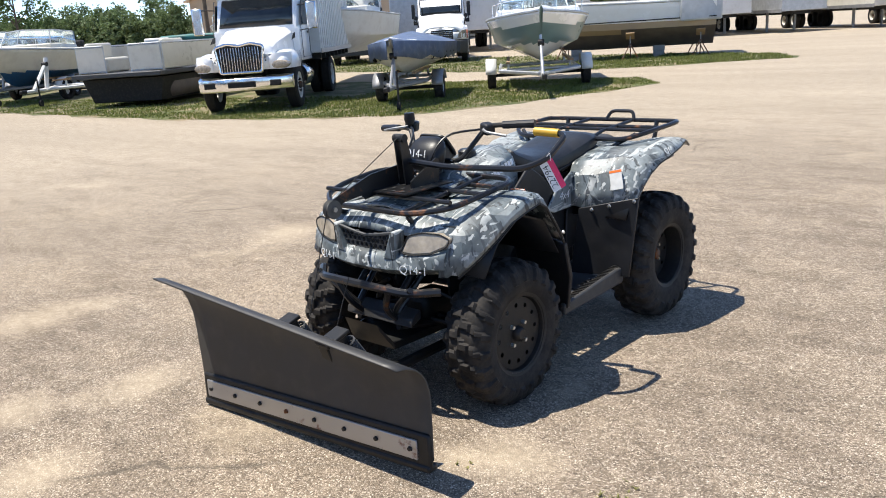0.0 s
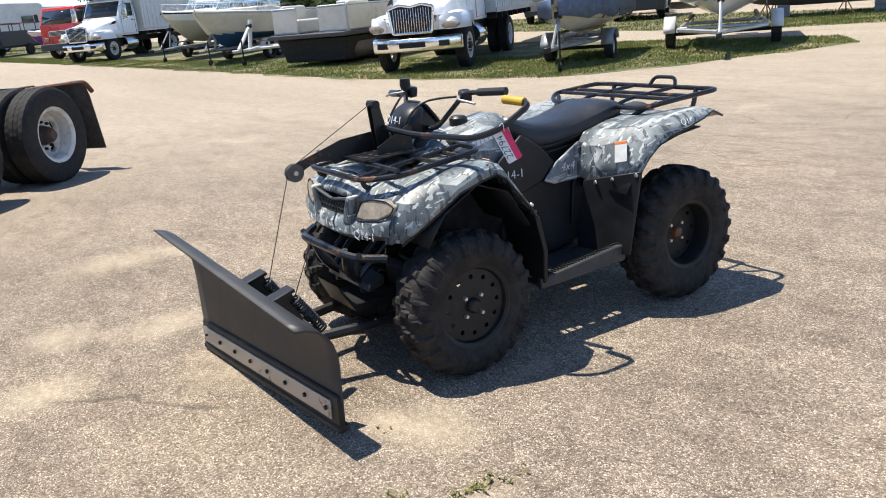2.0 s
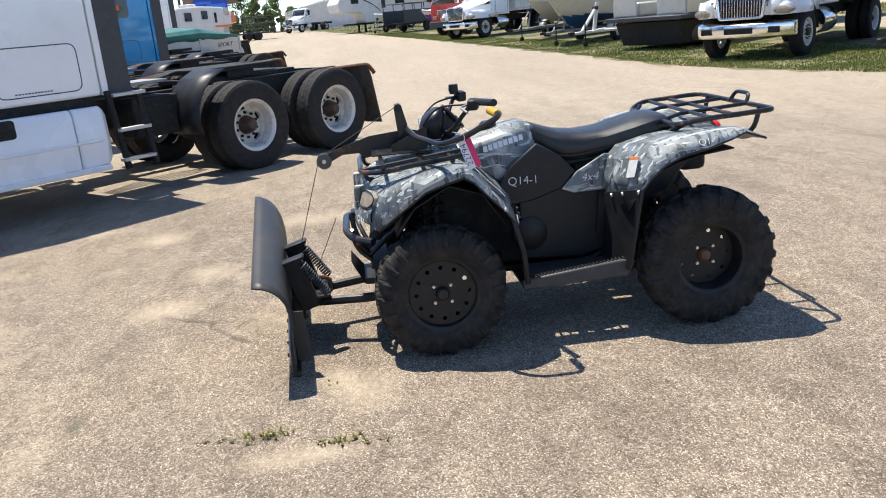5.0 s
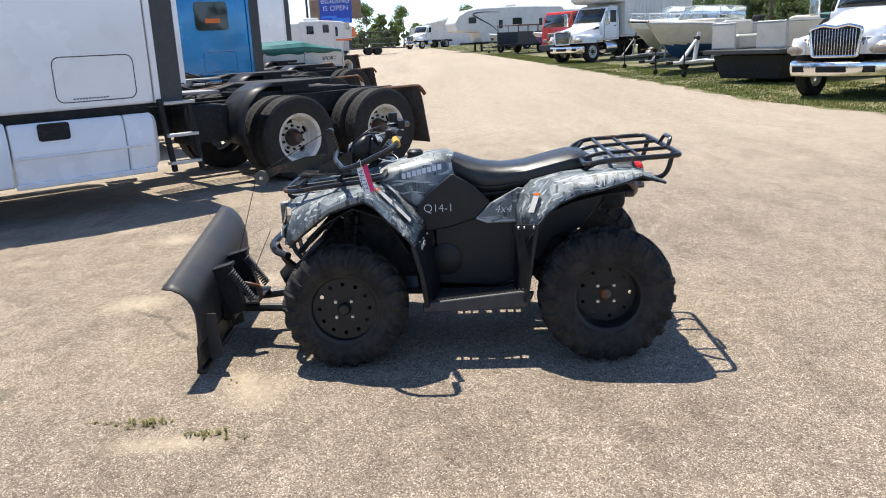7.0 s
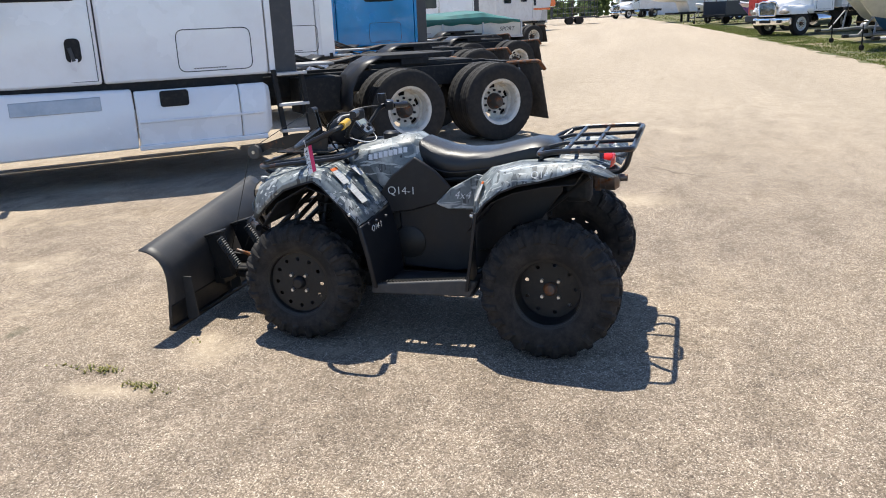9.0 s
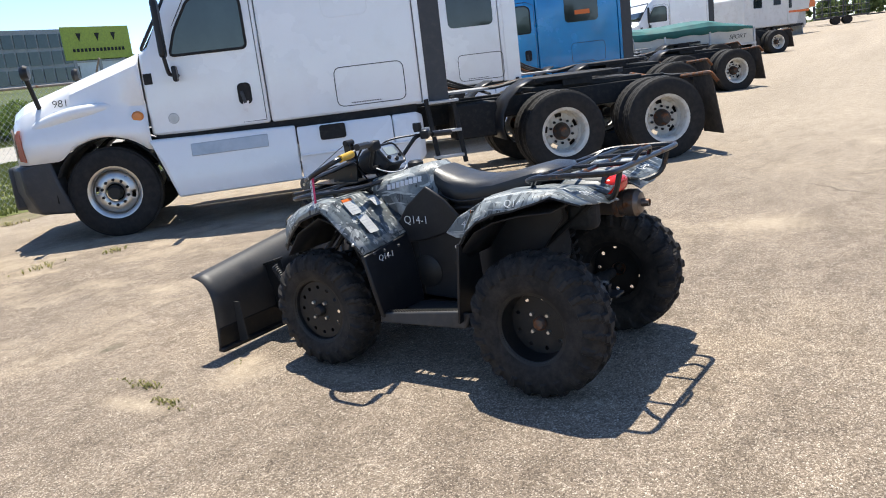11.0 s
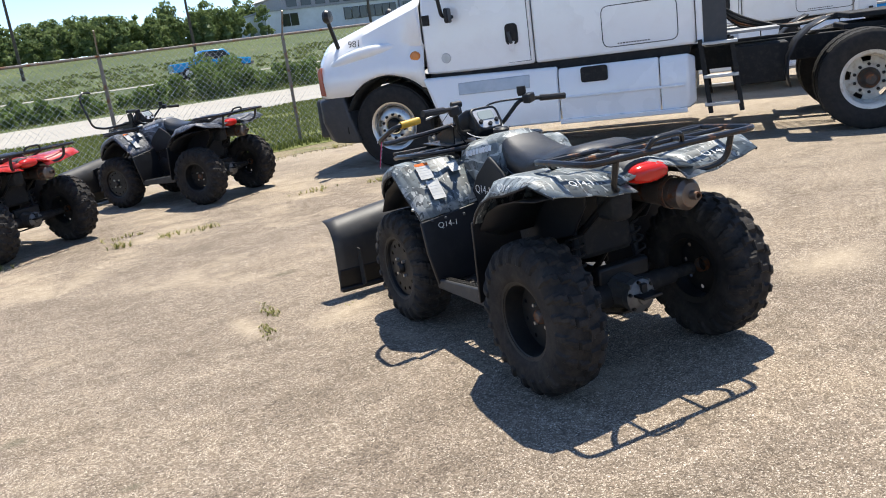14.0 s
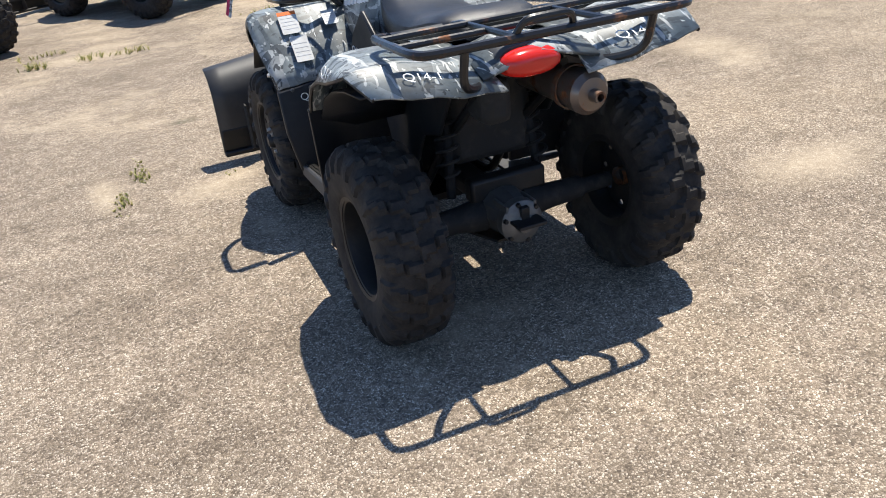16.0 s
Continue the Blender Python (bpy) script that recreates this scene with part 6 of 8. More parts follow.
            hatch = bend([(-2.63, (cw + 0.011) * s, 1.58), (-3.44, (cw + 0.011) * s, 1.58), (-3.44, (cw + 0.011) * s, 1.135), (-2.63, (cw + 0.011) * s, 1.135)], 0.09, 5, True)
            P("hatch_seal", T(hatch, 0.005, 6, True), GREY_TRIM, parent=slp)
            pane = Matrix(((1, 0, 0, 0), (0, 0, -1, (cw + 0.012) * s), (0, 1, 0, 0), (0, 0, 0, 1)))
            if number:
                P("blank_panel", T([(x, (cw + 0.010) * s, z) for x, z in rrect(0.52, 0.55, 0.08, 4, -2.85, 2.42)], 0.004, 6, True), colour, parent=slp)
            elif window:
                glass = P("sleeper_window", PL(rrect(0.80, 0.62, 0.09, 4, -2.92, 2.36), 0.012, pane), DARK_GLASS, parent=slp)
                if colour == BLUE_PAINT:
                    P("window_label", PL(rrect(0.36, 0.10, 0.01, 2, -2.94, 2.26), 0.020, pane), ORANGE, "small orange label", parent=glass)
            bar = bmesh.new()
            for k in range(12):
                box(bar, (0.020, 0.003, 0.012), (-2.80 - 0.03 * k, (cw + 0.012) * s, 1.165))
            P("hatch_lettering", bar, GREY_TRIM, parent=slp, smooth=False)
    hood = P("hood", moulded_hood(top0=1.54, w0=0.70), colour, solid=0.02, sharp=40)
    for s in (1, -1):
        crest = spline([(0.90, 0.98 * s, 1.18), (0.68, 1.04 * s, 1.32), (0.42, 1.05 * s, 1.40), (0.16, 1.03 * s, 1.44), (-0.12, 0.98 * s, 1.45), (-0.40, 0.94 * s, 1.42)], 5)
        P("fender_crest", T(crest, [0.02 + 0.05 * math.sin(math.pi * k / (len(crest) - 1)) for k in range(len(crest))], 12), colour, parent=hood)
    P("grille", B(((0.05, 0.95, 0.62), (1.015, 0, 1.05), (0, -6, 0))), DARK_METAL, "black louvred grille", parent=hood, bevel=0.02)
    for k in range(7):
        P("grille_bar", B(((0.03, 0.93, 0.025), (1.05 - 0.008 * k, 0, 0.80 + 0.08 * k))), CHROME, parent=hood, bevel=0.005)
    for s in (1, -1):
        P("arch_lining", LF([[(0.60 * math.cos(radians(a)), y * s, 0.52 + 0.60 * math.sin(radians(a))) for a in range(-5, 190, 13)] for y in (0.35, 1.10)], cap=False, ring=False), SHADOW_BLACK, parent=hood, solid=0.01)
        P("headlamp", LF([[(1.01, y * s, z) for y, z in ((0.60, 0.97), (0.84, 0.99), (0.86, 1.32), (0.70, 1.2))], [(0.93, y * s, z) for y, z in ((0.80, 0.97), (1.04, 0.99), (1.06, 1.36), (0.88, 1.2))]]), HEAD_LENS, parent=hood, bevel=0.03)
        P("side_marker", LF([[(x, y * s, z) for x, z in ((0.83, 0.96), (0.90, 0.98), (0.90, 1.26), (0.86, 1.32))] for y in (1.0, 1.105)]), MARKER, "faded red side marker", parent=hood, bevel=0.01)
        mir = P("hood_mirror", T(bend([(0.60, 0.84 * s, 1.42), (0.62, 0.96 * s, 1.50), (0.66, 1.06 * s, 1.84)], 0.05, 3), 0.026, 8), BLACK_PLASTIC, parent=hood)
        P("hood_mirror_head", L([(0, -0.05), (0.07, -0.04), (0.09, 0.0), (0.07, 0.04), (0, 0.045)], 16, "x", (0.66, 1.06 * s, 1.91)), BLACK_PLASTIC, parent=hood)
        # cab door, glass, mirror
        door = [(-0.72, 1.10), (-1.80, 1.10), (-1.80, 2.52), (-1.62, 2.60), (-1.15, 2.58), (-0.80, 2.02), (-0.72, 1.80)]
        P("door_seam", T([(x, (cw + 0.002 if x < -0.9 else cw - 0.024) * s, z) for x, z in door], 0.005, 6, True), GREY_TRIM, parent=cab)
        P("door_glass", PL([(-0.86, 1.92), (-1.70, 1.92), (-1.70, 2.45), (-1.60, 2.52), (-1.15, 2.50), (-0.95, 2.18)], 0.012, Matrix(((1, 0, 0, 0), (0, 0, -1, (cw + 0.004) * s), (0, 1, 0, 0), (0, 0, 0, 1)))), CAB_GLASS, "dark reflecting window glass", parent=cab, bevel=0.004)
        hd = P("door_handle", PL(rrect(0.15, 0.24, 0.05, 4, -1.60, 1.42), 0.02, Matrix(((1, 0, 0, 0), (0, 0, -1, (cw + 0.006) * s), (0, 1, 0, 0), (0, 0, 0, 1)))), SHADOW_BLACK, parent=cab, bevel=0.005)
        P("handle_lever", B(((0.04, 0.03, 0.14), (-1.58, (cw + 0.02) * s, 1.38), (0, 12, 0))), GREY_TRIM, parent=hd, bevel=0.006)
        P("west_coast_mirror", LF([[(-0.86 + dx, (1.14 + dy) * s, z) for dx, dy in ((0, 0), (0.07, 0.01), (0.08, 0.15), (0.01, 0.17))] for z in (1.90, 1.98, 2.35, 2.52)]), BLACK_PLASTIC, "tall black door mirror", parent=cab, bevel=0.03)
        P("mirror_arm", T(bend([(-0.92, 1.0 * s, 1.70), (-0.84, 1.20 * s, 1.72), (-0.82, 1.22 * s, 1.92)], 0.04, 3), 0.022, 8), BLACK_PLASTIC, parent=cab)
        P("convex_mirror", B(((0.05, 0.17, 0.17), (-0.90, 1.16 * s, 1.72))), BLACK_PLASTIC, parent=cab, bevel=0.02)
        P("window_seal", T(bend([(x, (cw + 0.006) * s, z) for x, z in ((-0.86, 1.92), (-1.70, 1.92), (-1.70, 2.45), (-1.60, 2.52), (-1.15, 2.50), (-0.95, 2.18))], 0.06, 4, True), 0.016, 6, True), SHADOW_BLACK, parent=cab)
        P("turn_lamp", L([(0, 0.03), (0.05, 0.028), (0.065, 0.015), (0.07, 0.0)], 18, "y", (-0.40, 1.045, 1.30)), AMBER, "amber oval turn lamp", parent=hood) if s > 0 else None
        P("badge", L([(0, 0.008), (0.055, 0.008), (0.06, 0.0)], 20, "y", (-0.78, (cw - 0.002), 1.24)), GALV, parent=cab) if s > 0 else None
        P("cowl_vent", B(((0.09, 0.02, 0.12), (-0.58, 1.022 * s, 1.70))), SHADOW_BLACK, parent=hood, bevel=0.006)
        # skirts
        sk = bmesh.new()
        loft(sk, [[(-0.48, 1.04 * s, 1.04), (-0.48, 1.12 * s, 1.02), (-0.60, 1.15 * s, 0.75), (-0.70, 1.15 * s, 0.36), (-0.70, 1.04 * s, 0.36)], [(-2.10, 1.04 * s, 1.0), (-2.10, 1.10 * s, 0.98), (-2.10, 1.15 * s, 0.82), (-2.10, 1.15 * s, 0.37), (-2.10, 1.04 * s, 0.37)]])
        P("step_fairing", sk, colour, bevel=0.02)
        P("step_recess", LF([[(-0.92, y * s, z) for y, z in ((1.08, 0.95), (1.135, 0.94), (1.16, 0.80), (1.08, 0.80))], [(-1.78, y * s, z) for y, z in ((1.08, 0.95), (1.135, 0.94), (1.16, 0.80), (1.08, 0.80))]]), GALV, "worn alloy step", bevel=0.006)
        sk = bmesh.new()
        loft(sk, [[(x, 1.04 * s, 0.97), (x, 1.11 * s, 0.97), (x, 1.15 * s, 0.90), (x, 1.16 * s, 0.62), (x, 1.15 * s, 0.36), (x, 1.04 * s, 0.36)] for x in (-2.115, -3.22)])
        sk2 = P("tank_fairing", sk, colour, bevel=0.02)
        sk = bmesh.new()
        loft(sk, [[(-3.23, 1.04 * s, 0.97), (-3.23, 1.11 * s, 0.97), (-3.23, 1.15 * s, 0.90), (-3.23, 1.16 * s, 0.62), (-3.23, 1.15 * s, 0.36), (-3.23, 1.04 * s, 0.36)], [(-3.52, 1.02 * s, 0.97), (-3.52, 1.10 * s, 0.97), (-3.52, 1.14 * s, 0.90), (-3.52, 1.15 * s, 0.62), (-3.52, 1.13 * s, 0.40), (-3.52, 1.02 * s, 0.38)], [(-3.60, 0.95 * s, 0.93), (-3.60, 1.02 * s, 0.93), (-3.60, 1.06 * s, 0.86), (-3.60, 1.07 * s, 0.62), (-3.60, 1.05 * s, 0.46), (-3.60, 0.95 * s, 0.42)]])
        P("fairing_end", sk, colour, bevel=0.02)
        P("fairing_lip", B(((1.40, 0.05, 0.055), (-2.80, 1.165 * s, 0.375)), ((1.36, 0.02, 0.03), (-2.80, 1.168 * s, 0.645))), colour, parent=sk2, bevel=0.012)
        P("fuel_neck", PL(rrect(0.30, 0.17, 0.03, 3, -2.52, 0.875), 0.03, Matrix(((1, 0, 0, 0), (0, 0, -1, 1.155 * s), (0, 1, 0, 0), (0, 0, 0, 1)))), SHADOW_BLACK, parent=sk2, bevel=0.006)
        # Dark strip drawn in for the shade in the gap below the cab.
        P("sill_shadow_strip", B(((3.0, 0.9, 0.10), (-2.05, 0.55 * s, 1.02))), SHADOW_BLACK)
        P("bumper_end", LF([[(x, y * s, z) for x, y, z in q] for q in ([(1.14, 0.70, 0.90), (0.93, 1.08, 0.90), (0.60, 1.12, 0.98), (0.60, 0.75, 0.92)], [(1.14, 0.70, 0.62), (0.92, 1.08, 0.62), (0.54, 1.12, 0.66), (0.54, 0.75, 0.62)], [(1.06, 0.70, 0.36), (0.82, 1.04, 0.36), (0.44, 1.08, 0.33), (0.5, 0.75, 0.36)])]), GREY_TRIM, "dark grey moulded bumper corner", bevel=0.03)
    P("bumper", B(((0.30, 1.52, 0.50), (1.02, 0, 0.66))), GREY_TRIM, bevel=0.04)
    P("windscreen", LF([[(-0.56, y, 2.02) for y in (-0.86, -0.4, 0.4, 0.86)], [(-1.0, y, 2.66) for y in (-0.88, -0.4, 0.4, 0.88)]], cap=False, ring=False), DARK_GLASS, parent=cab, solid=0.02)
    P("windscreen_frame", T(bend([(-0.545, -0.90, 2.03), (-0.545, 0.90, 2.03), (-0.985, 0.93, 2.69), (-0.985, -0.93, 2.69)], 0.06, 3, True), 0.02, 6, True), BLACK_PLASTIC, parent=cab)
    P("exhaust_stack", T([(-3.62, -0.7, 1.0), (-3.62, -0.7, 3.5)], 0.07, 14), GALV)
    if number:
        part("door_tag", PL([(-0.03, 0.0), (0.035, 0.01), (0.02, -0.12), (-0.03, -0.10)], 0.002, pose(-1.60, cw + 0.03, 1.33, 90, 8, 180)), TAG_WHITE, K, "white paper tag tied to the handle")
        letters("981", 0.115, pose(0.39, 0.994, 1.545, 78, 0, 180), SHADOW_BLACK, K, "fleet_number", 0.002)
    return K


TRUCK_YAW = math.degrees(math.atan2(-0.755, 0.656))
tractor(pose(-5.11, -3.21, 0, 0, 0, TRUCK_YAW), WHITE_PAINT, "white sleeper road tractor with no trailer, parked on the pavement", back=-3.62, edge=GREY_TRIM)
white2 = tractor(pose(-10.16, -4.42, 0, 0, 0, TRUCK_YAW), WHITE_PAINT, "white sleeper road tractor parked in the row", number=False)
tractor(pose(-15.55, -4.46, 0.0, 0, 0, TRUCK_YAW), BLUE_PAINT, "bright blue sleeper road tractor parked in the row", number=False, back=-3.80, edge=GREY_TRIM)
tractor(pose(-33.0, -6.22, 0.2, 0, 0, TRUCK_YAW), WHITE_PAINT, "white high-roofed road tractor with a plain sleeper", number=False, back=-3.5, roof=4.7, edge=GREY_TRIM, window=False)
copy_thing(white2, pose(-21.9, -6.2, 0.06, 0, 0, TRUCK_YAW))


# planes facing the side of a vehicle whose nose points along x
def FLANK(y):
    return Matrix(((1, 0, 0, 0), (0, 0, -1, y), (0, 1, 0, 0), (0, 0, 0, 1)))


NORTH = -49.0


def at_lot(x, y, yaw=NORTH, z=0.0):
    return pose(x, y, rise(x, y) + z, 0, 0, yaw)


def box_truck(m, label, box=True, tall=3.95, lengthen=0.0):
    """Conventional medium truck; x forward, origin under the front axle."""
    K = thing("box_truck", m, label, "truck")

    def P(name, bm, mat, label="", parent=K, **kw):
        return part(name, bm, mat, parent, label, **kw)

    for s in (1, -1):
        truck_wheel(K, 0.0, 0.95 * s, s, steer=True, rim=OFF_WHITE, name="front_wheel")
        truck_wheel(K, -4.5, 0.98 * s, s, dual=True, rim=OFF_WHITE, name="rear_wheel")
        P("chassis_rail", B(((7.2, 0.08, 0.24), (-2.9, 0.42 * s, 0.85))), SHADOW_BLACK)
        dome = [[(0.18 + 0.78 * math.cos(a) * q, (0.86 + 0.27 * math.sin(a) * q) * s, 1.03 + 0.30 * w) for a in (2 * math.pi * k / 24 for k in range(24))] for q, w in ((1.0, -0.35), (1.0, 0.0), (0.95, 0.35), (0.82, 0.65), (0.6, 0.86), (0.3, 0.97))]
        P("fender", LF(dome), WHITE_PAINT, "white rounded front fender")
        P("headlight", LF([[(x + 0.10 * math.cos(a) * 0.0, (0.86 + w * math.cos(a)) * s, 1.02 + 0.62 * w * math.sin(a) * 0.8) for a in (2 * math.pi * k / 16 for k in range(16))] for x, w in ((0.70, 0.20), (0.90, 0.20), (0.955, 0.17), (0.975, 0.10))]), HEAD_LENS, "clear oval headlight lens")
        mir = P("door_mirror", B(((0.10, 0.24, 0.62), (-0.75, 1.36 * s, 2.05)), ), CHROME, bevel=0.03)
        P("mirror_arm", T([(-0.95, 1.0 * s, 2.30), (-0.78, 1.34 * s, 2.32)], 0.014, 6), DARK_METAL, parent=mir)
        P("mirror_arm", T([(-0.95, 1.0 * s, 1.72), (-0.78, 1.34 * s, 1.76)], 0.014, 6), DARK_METAL, parent=mir)
        P("door_glass", PL([(-1.0, 1.85), (-1.72, 1.85), (-1.72, 2.42), (-1.25, 2.42)], 0.012, FLANK(1.052 * s)), DARK_GLASS)
        P("door_seam", T([(x, 1.056 * s, z) for x, z in ((-0.85, 1.10), (-1.80, 1.10), (-1.80, 2.50), (-1.20, 2.50), (-0.85, 1.80))], 0.008, 5, True), GREY_TRIM)
        P("door_handle", B(((0.14, 0.02, 0.05), (-1.64, 1.06 * s, 1.68))), BLACK_PLASTIC, bevel=0.005)
        P("fuel_tank", L([(0, -1.0), (0.27, -1.0), (0.29, -1.05), (0.29, -1.75), (0.27, -1.8), (0, -1.8)], 24, "x", (0, 0.80 * s, 0.68)), CHROME)
        P("hood_vent", PL([(-0.15, 1.52), (-0.55, 1.56), (-0.60, 1.68), (-0.40, 1.66)], 0.01, FLANK(0.95 * s)), SHADOW_BLACK)
    P("hood", moulded_hood(0.93, -0.79, 0.60, 1.46, 0.215, 1.14, 0.42, 0.17, 0.62, 1.04, 0.08, 0.93), WHITE_PAINT, solid=0.02, sharp=40)
    for s in (1, -1):
        P("arch_lining", LF([[(0.58 * math.cos(radians(a)), y * s, 0.52 + 0.58 * math.sin(radians(a))) for a in range(-5, 190, 13)] for y in (0.35, 1.08)], cap=False, ring=False), SHADOW_BLACK, solid=0.01)
    cab = LF([[(x, w, 1.02), (x, w, 1.8), (x, w * 0.93, z1 - 0.08), (x, w * 0.88, z1), (x, -w * 0.88, z1), (x, -w * 0.93, z1 - 0.08), (x, -w, 1.8), (x, -w, 1.02)] for x, w, z1 in ((-0.79, 1.02, 1.86), (-1.22, 1.04, 2.56), (-1.5, 1.05, 2.66), (-1.95, 1.05, 2.66))])
    P("cab", cab, WHITE_PAINT, bevel=0.03)
    P("windscreen", LF([[(-0.78, y, 1.88) for y in (-0.88, -0.4, 0.4, 0.88)], [(-1.19, y, 2.52) for y in (-0.85, -0.4, 0.4, 0.85)]], cap=False, ring=False), DARK_GLASS, solid=0.025)
    gr = P("grille", PL([(-0.44, 0.90), (0.44, 0.90), (0.50, 1.42), (0.25, 1.48), (0, 1.44), (-0.25, 1.48), (-0.50, 1.42)], 0.05, Matrix(((0, 0, 1, 0.93), (1, 0, 0, 0), (0, 1, 0, 0), (0, 0, 0, 1)))), SHADOW_BLACK)
    P("grille_surround", T(bend([(0.955, y, z) for y, z in ((-0.46, 0.89), (0.46, 0.89), (0.53, 1.44), (0.26, 1.51), (0, 1.46), (-0.26, 1.51), (-0.53, 1.44))], 0.05, 3, True), 0.035, 8, True), CHROME, parent=gr)
    for k in range(15):
        y = (k - 7) * 0.060
        P("grille_bar", B(((0.035, 0.018, 0.52), (0.962, y, 1.17), (0, 0, 0))), CHROME, parent=gr, bevel=0.004)
    bump = P("bumper", LF([[(x, y, z) for x, z in ((0.88 - abs(y) ** 3 * 0.25, 0.47), (1.05 - abs(y) ** 3 * 0.28, 0.49), (1.09 - abs(y) ** 3 * 0.28, 0.64), (1.07 - abs(y) ** 3 * 0.28, 0.77), (0.90 - abs(y) ** 3 * 0.25, 0.81))] for y in (-1.07, -0.9, -0.5, 0, 0.5, 0.9, 1.07)]), CHROME, "chromed steel bumper", bevel=0.02)
    for y, w in ((0, 0.62), (-0.68, 0.36), (0.68, 0.36)):
        P("bumper_opening", B(((0.06, w, 0.13), (1.072 - 0.28 * abs(y) ** 3, y, 0.64), (0, 0, -13 * y))), SHADOW_BLACK, parent=bump, bevel=0.02)
    if box:
        bx = LF([[(x, 1.26, zb), (x, 1.26, tall - 0.06), (x, 1.20, tall), (x, -1.20, tall), (x, -1.26, tall - 0.06), (x, -1.26, zb)] for x, zb in ((-2.15, 1.15), (-7.6, 1.15))])
        bx = P("cargo_box", bx, OFF_WHITE, "white ribbed aluminium cargo box", bevel=0.02)
        at = LF([[(x, 1.24, z0), (x, 1.24, z1), (x, -1.24, z1), (x, -1.24, z0)] for x, z0, z1 in ((-0.95, 2.92, 3.2), (-1.2, 2.80, tall - 0.1), (-2.14, 2.76, tall))])
        P("attic", at, GALV, parent=bx, bevel=0.05)
        for s in (1, -1):
            for k in range(18):
                P("side_rib", B(((0.03, 0.02, tall - 1.3), (-2.3 - 0.3 * k, 1.266 * s, (tall + 1.15) / 2))), OFF_WHITE, parent=bx)
            P("box_rail", B(((5.45, 0.03, 0.12), (-4.87, 1.268 * s, 1.2))), GALV, parent=bx)
        for k in range(8):
            P("floor_beam", B(((0.08, 2.4, 0.14), (-2.4 - 0.7 * k, 0, 1.06))), SHADOW_BLACK, parent=bx)
    return K


first_truck = box_truck(at_lot(-15.2, 12.25, -53), "white conventional box truck with chrome grille, parked on grass")
copy_thing(first_truck, at_lot(-38.6, 10.6, -53))


def trailer(m, label, length=4.5, width=1.9, colour=GALV, post=0.75, fender=None, wheel_r=0.32, jack=True, beam=0.033):
    """Boat trailer: x forward along the tongue; origin on the ground under the axle."""
    K = thing("boat_trailer", m, label, "trailer")

    def P(name, bm, mat, label="", parent=K, **kw):
        return part(name, bm, mat, parent, label, **kw)

    h = width / 2
    for s in (1, -1):
        w = new("wheel")
        w.parent = K
        w.matrix_local = pose(0, h * s, wheel_r, 0, 0, 0 if s > 0 else 180)
        part("tyre", L([(wheel_r * 0.6, -0.08), (wheel_r * 0.92, -0.10), (wheel_r, -0.07), (wheel_r, 0.07), (wheel_r * 0.92, 0.10), (wheel_r * 0.6, 0.08)], 28, "y", closed=True), TYRE, w)
        part("rim", L([(0, 0.03), (wheel_r * 0.3, 0.03), (wheel_r * 0.5, 0.0), (wheel_r * 0.6, 0.07)], 24, "y"), GALV, w)
        P("mudguard", LF([[((wheel_r + 0.09) * math.cos(radians(a)) * 1.15, y * s, wheel_r + (wheel_r + 0.09) * math.sin(radians(a))) for a in range(8, 173, 15)] for y in (h - 0.13, h + 0.13)], cap=False, ring=False), fender or colour, solid=0.015)
        P("side_rail", T(bend([(-length * 0.42, (h - 0.22) * s, 0.46), (length * 0.18, (h - 0.22) * s, 0.46), (length * 0.5, 0.06 * s, 0.46)], 0.1, 3), 0.045, 6), colour)
        P("bunk", B(((length * 0.62, 0.08, 0.05), (-length * 0.06, (h - 0.42) * s, 0.66))), WOOD)
        for x in (-length * 0.3, length * 0.12):
            P("bunk_post", B(((0.05, 0.05, 0.2), (x, (h - 0.42) * s, 0.55))), colour)
    P("axle", T([(0, -h + 0.1, wheel_r), (0, h - 0.1, wheel_r)], 0.04, 8), DARK_METAL)
    for x in (-length * 0.35, length * 0.1):
        P("cross_member", T([(x, -h + 0.25, 0.46), (x, h - 0.25, 0.46)], 0.04, 6), colour)
    P("tongue", T([(length * 0.3, 0, 0.45), (length * 0.68, 0, 0.45)], 0.05, 6), colour)
    P("coupler", B(((0.24, 0.10, 0.10), (length * 0.70, 0, 0.46))), DARK_METAL, bevel=0.02)
    wp = P("winch_post", T([(length * 0.48, 0, 0.46), (length * 0.44, 0, 0.46 + post)], beam, 6), colour)
    P("winch", L([(0.0, -0.07), (0.07, -0.07), (0.07, 0.07), (0.0, 0.07)], 14, "y", (length * 0.46, 0, 0.46 + post * 0.8)), DARK_METAL, parent=wp)
    P("winch_brace", T([(length * 0.60, 0, 0.48), (length * 0.445, 0, 0.46 + post * 0.85)], beam * 0.9, 6), colour, parent=wp)
    if jack:
        j = P("jack", T([(length * 0.60, 0.14, 0.12), (length * 0.60, 0.14, 0.78)], 0.022, 8), SHADOW_BLACK)
        P("jack_wheel", L([(0, -0.03), (0.09, -0.03), (0.09, 0.03), (0, 0.03)], 16, "y", (length * 0.60, 0.14, 0.10)), TYRE, parent=j)
    return K


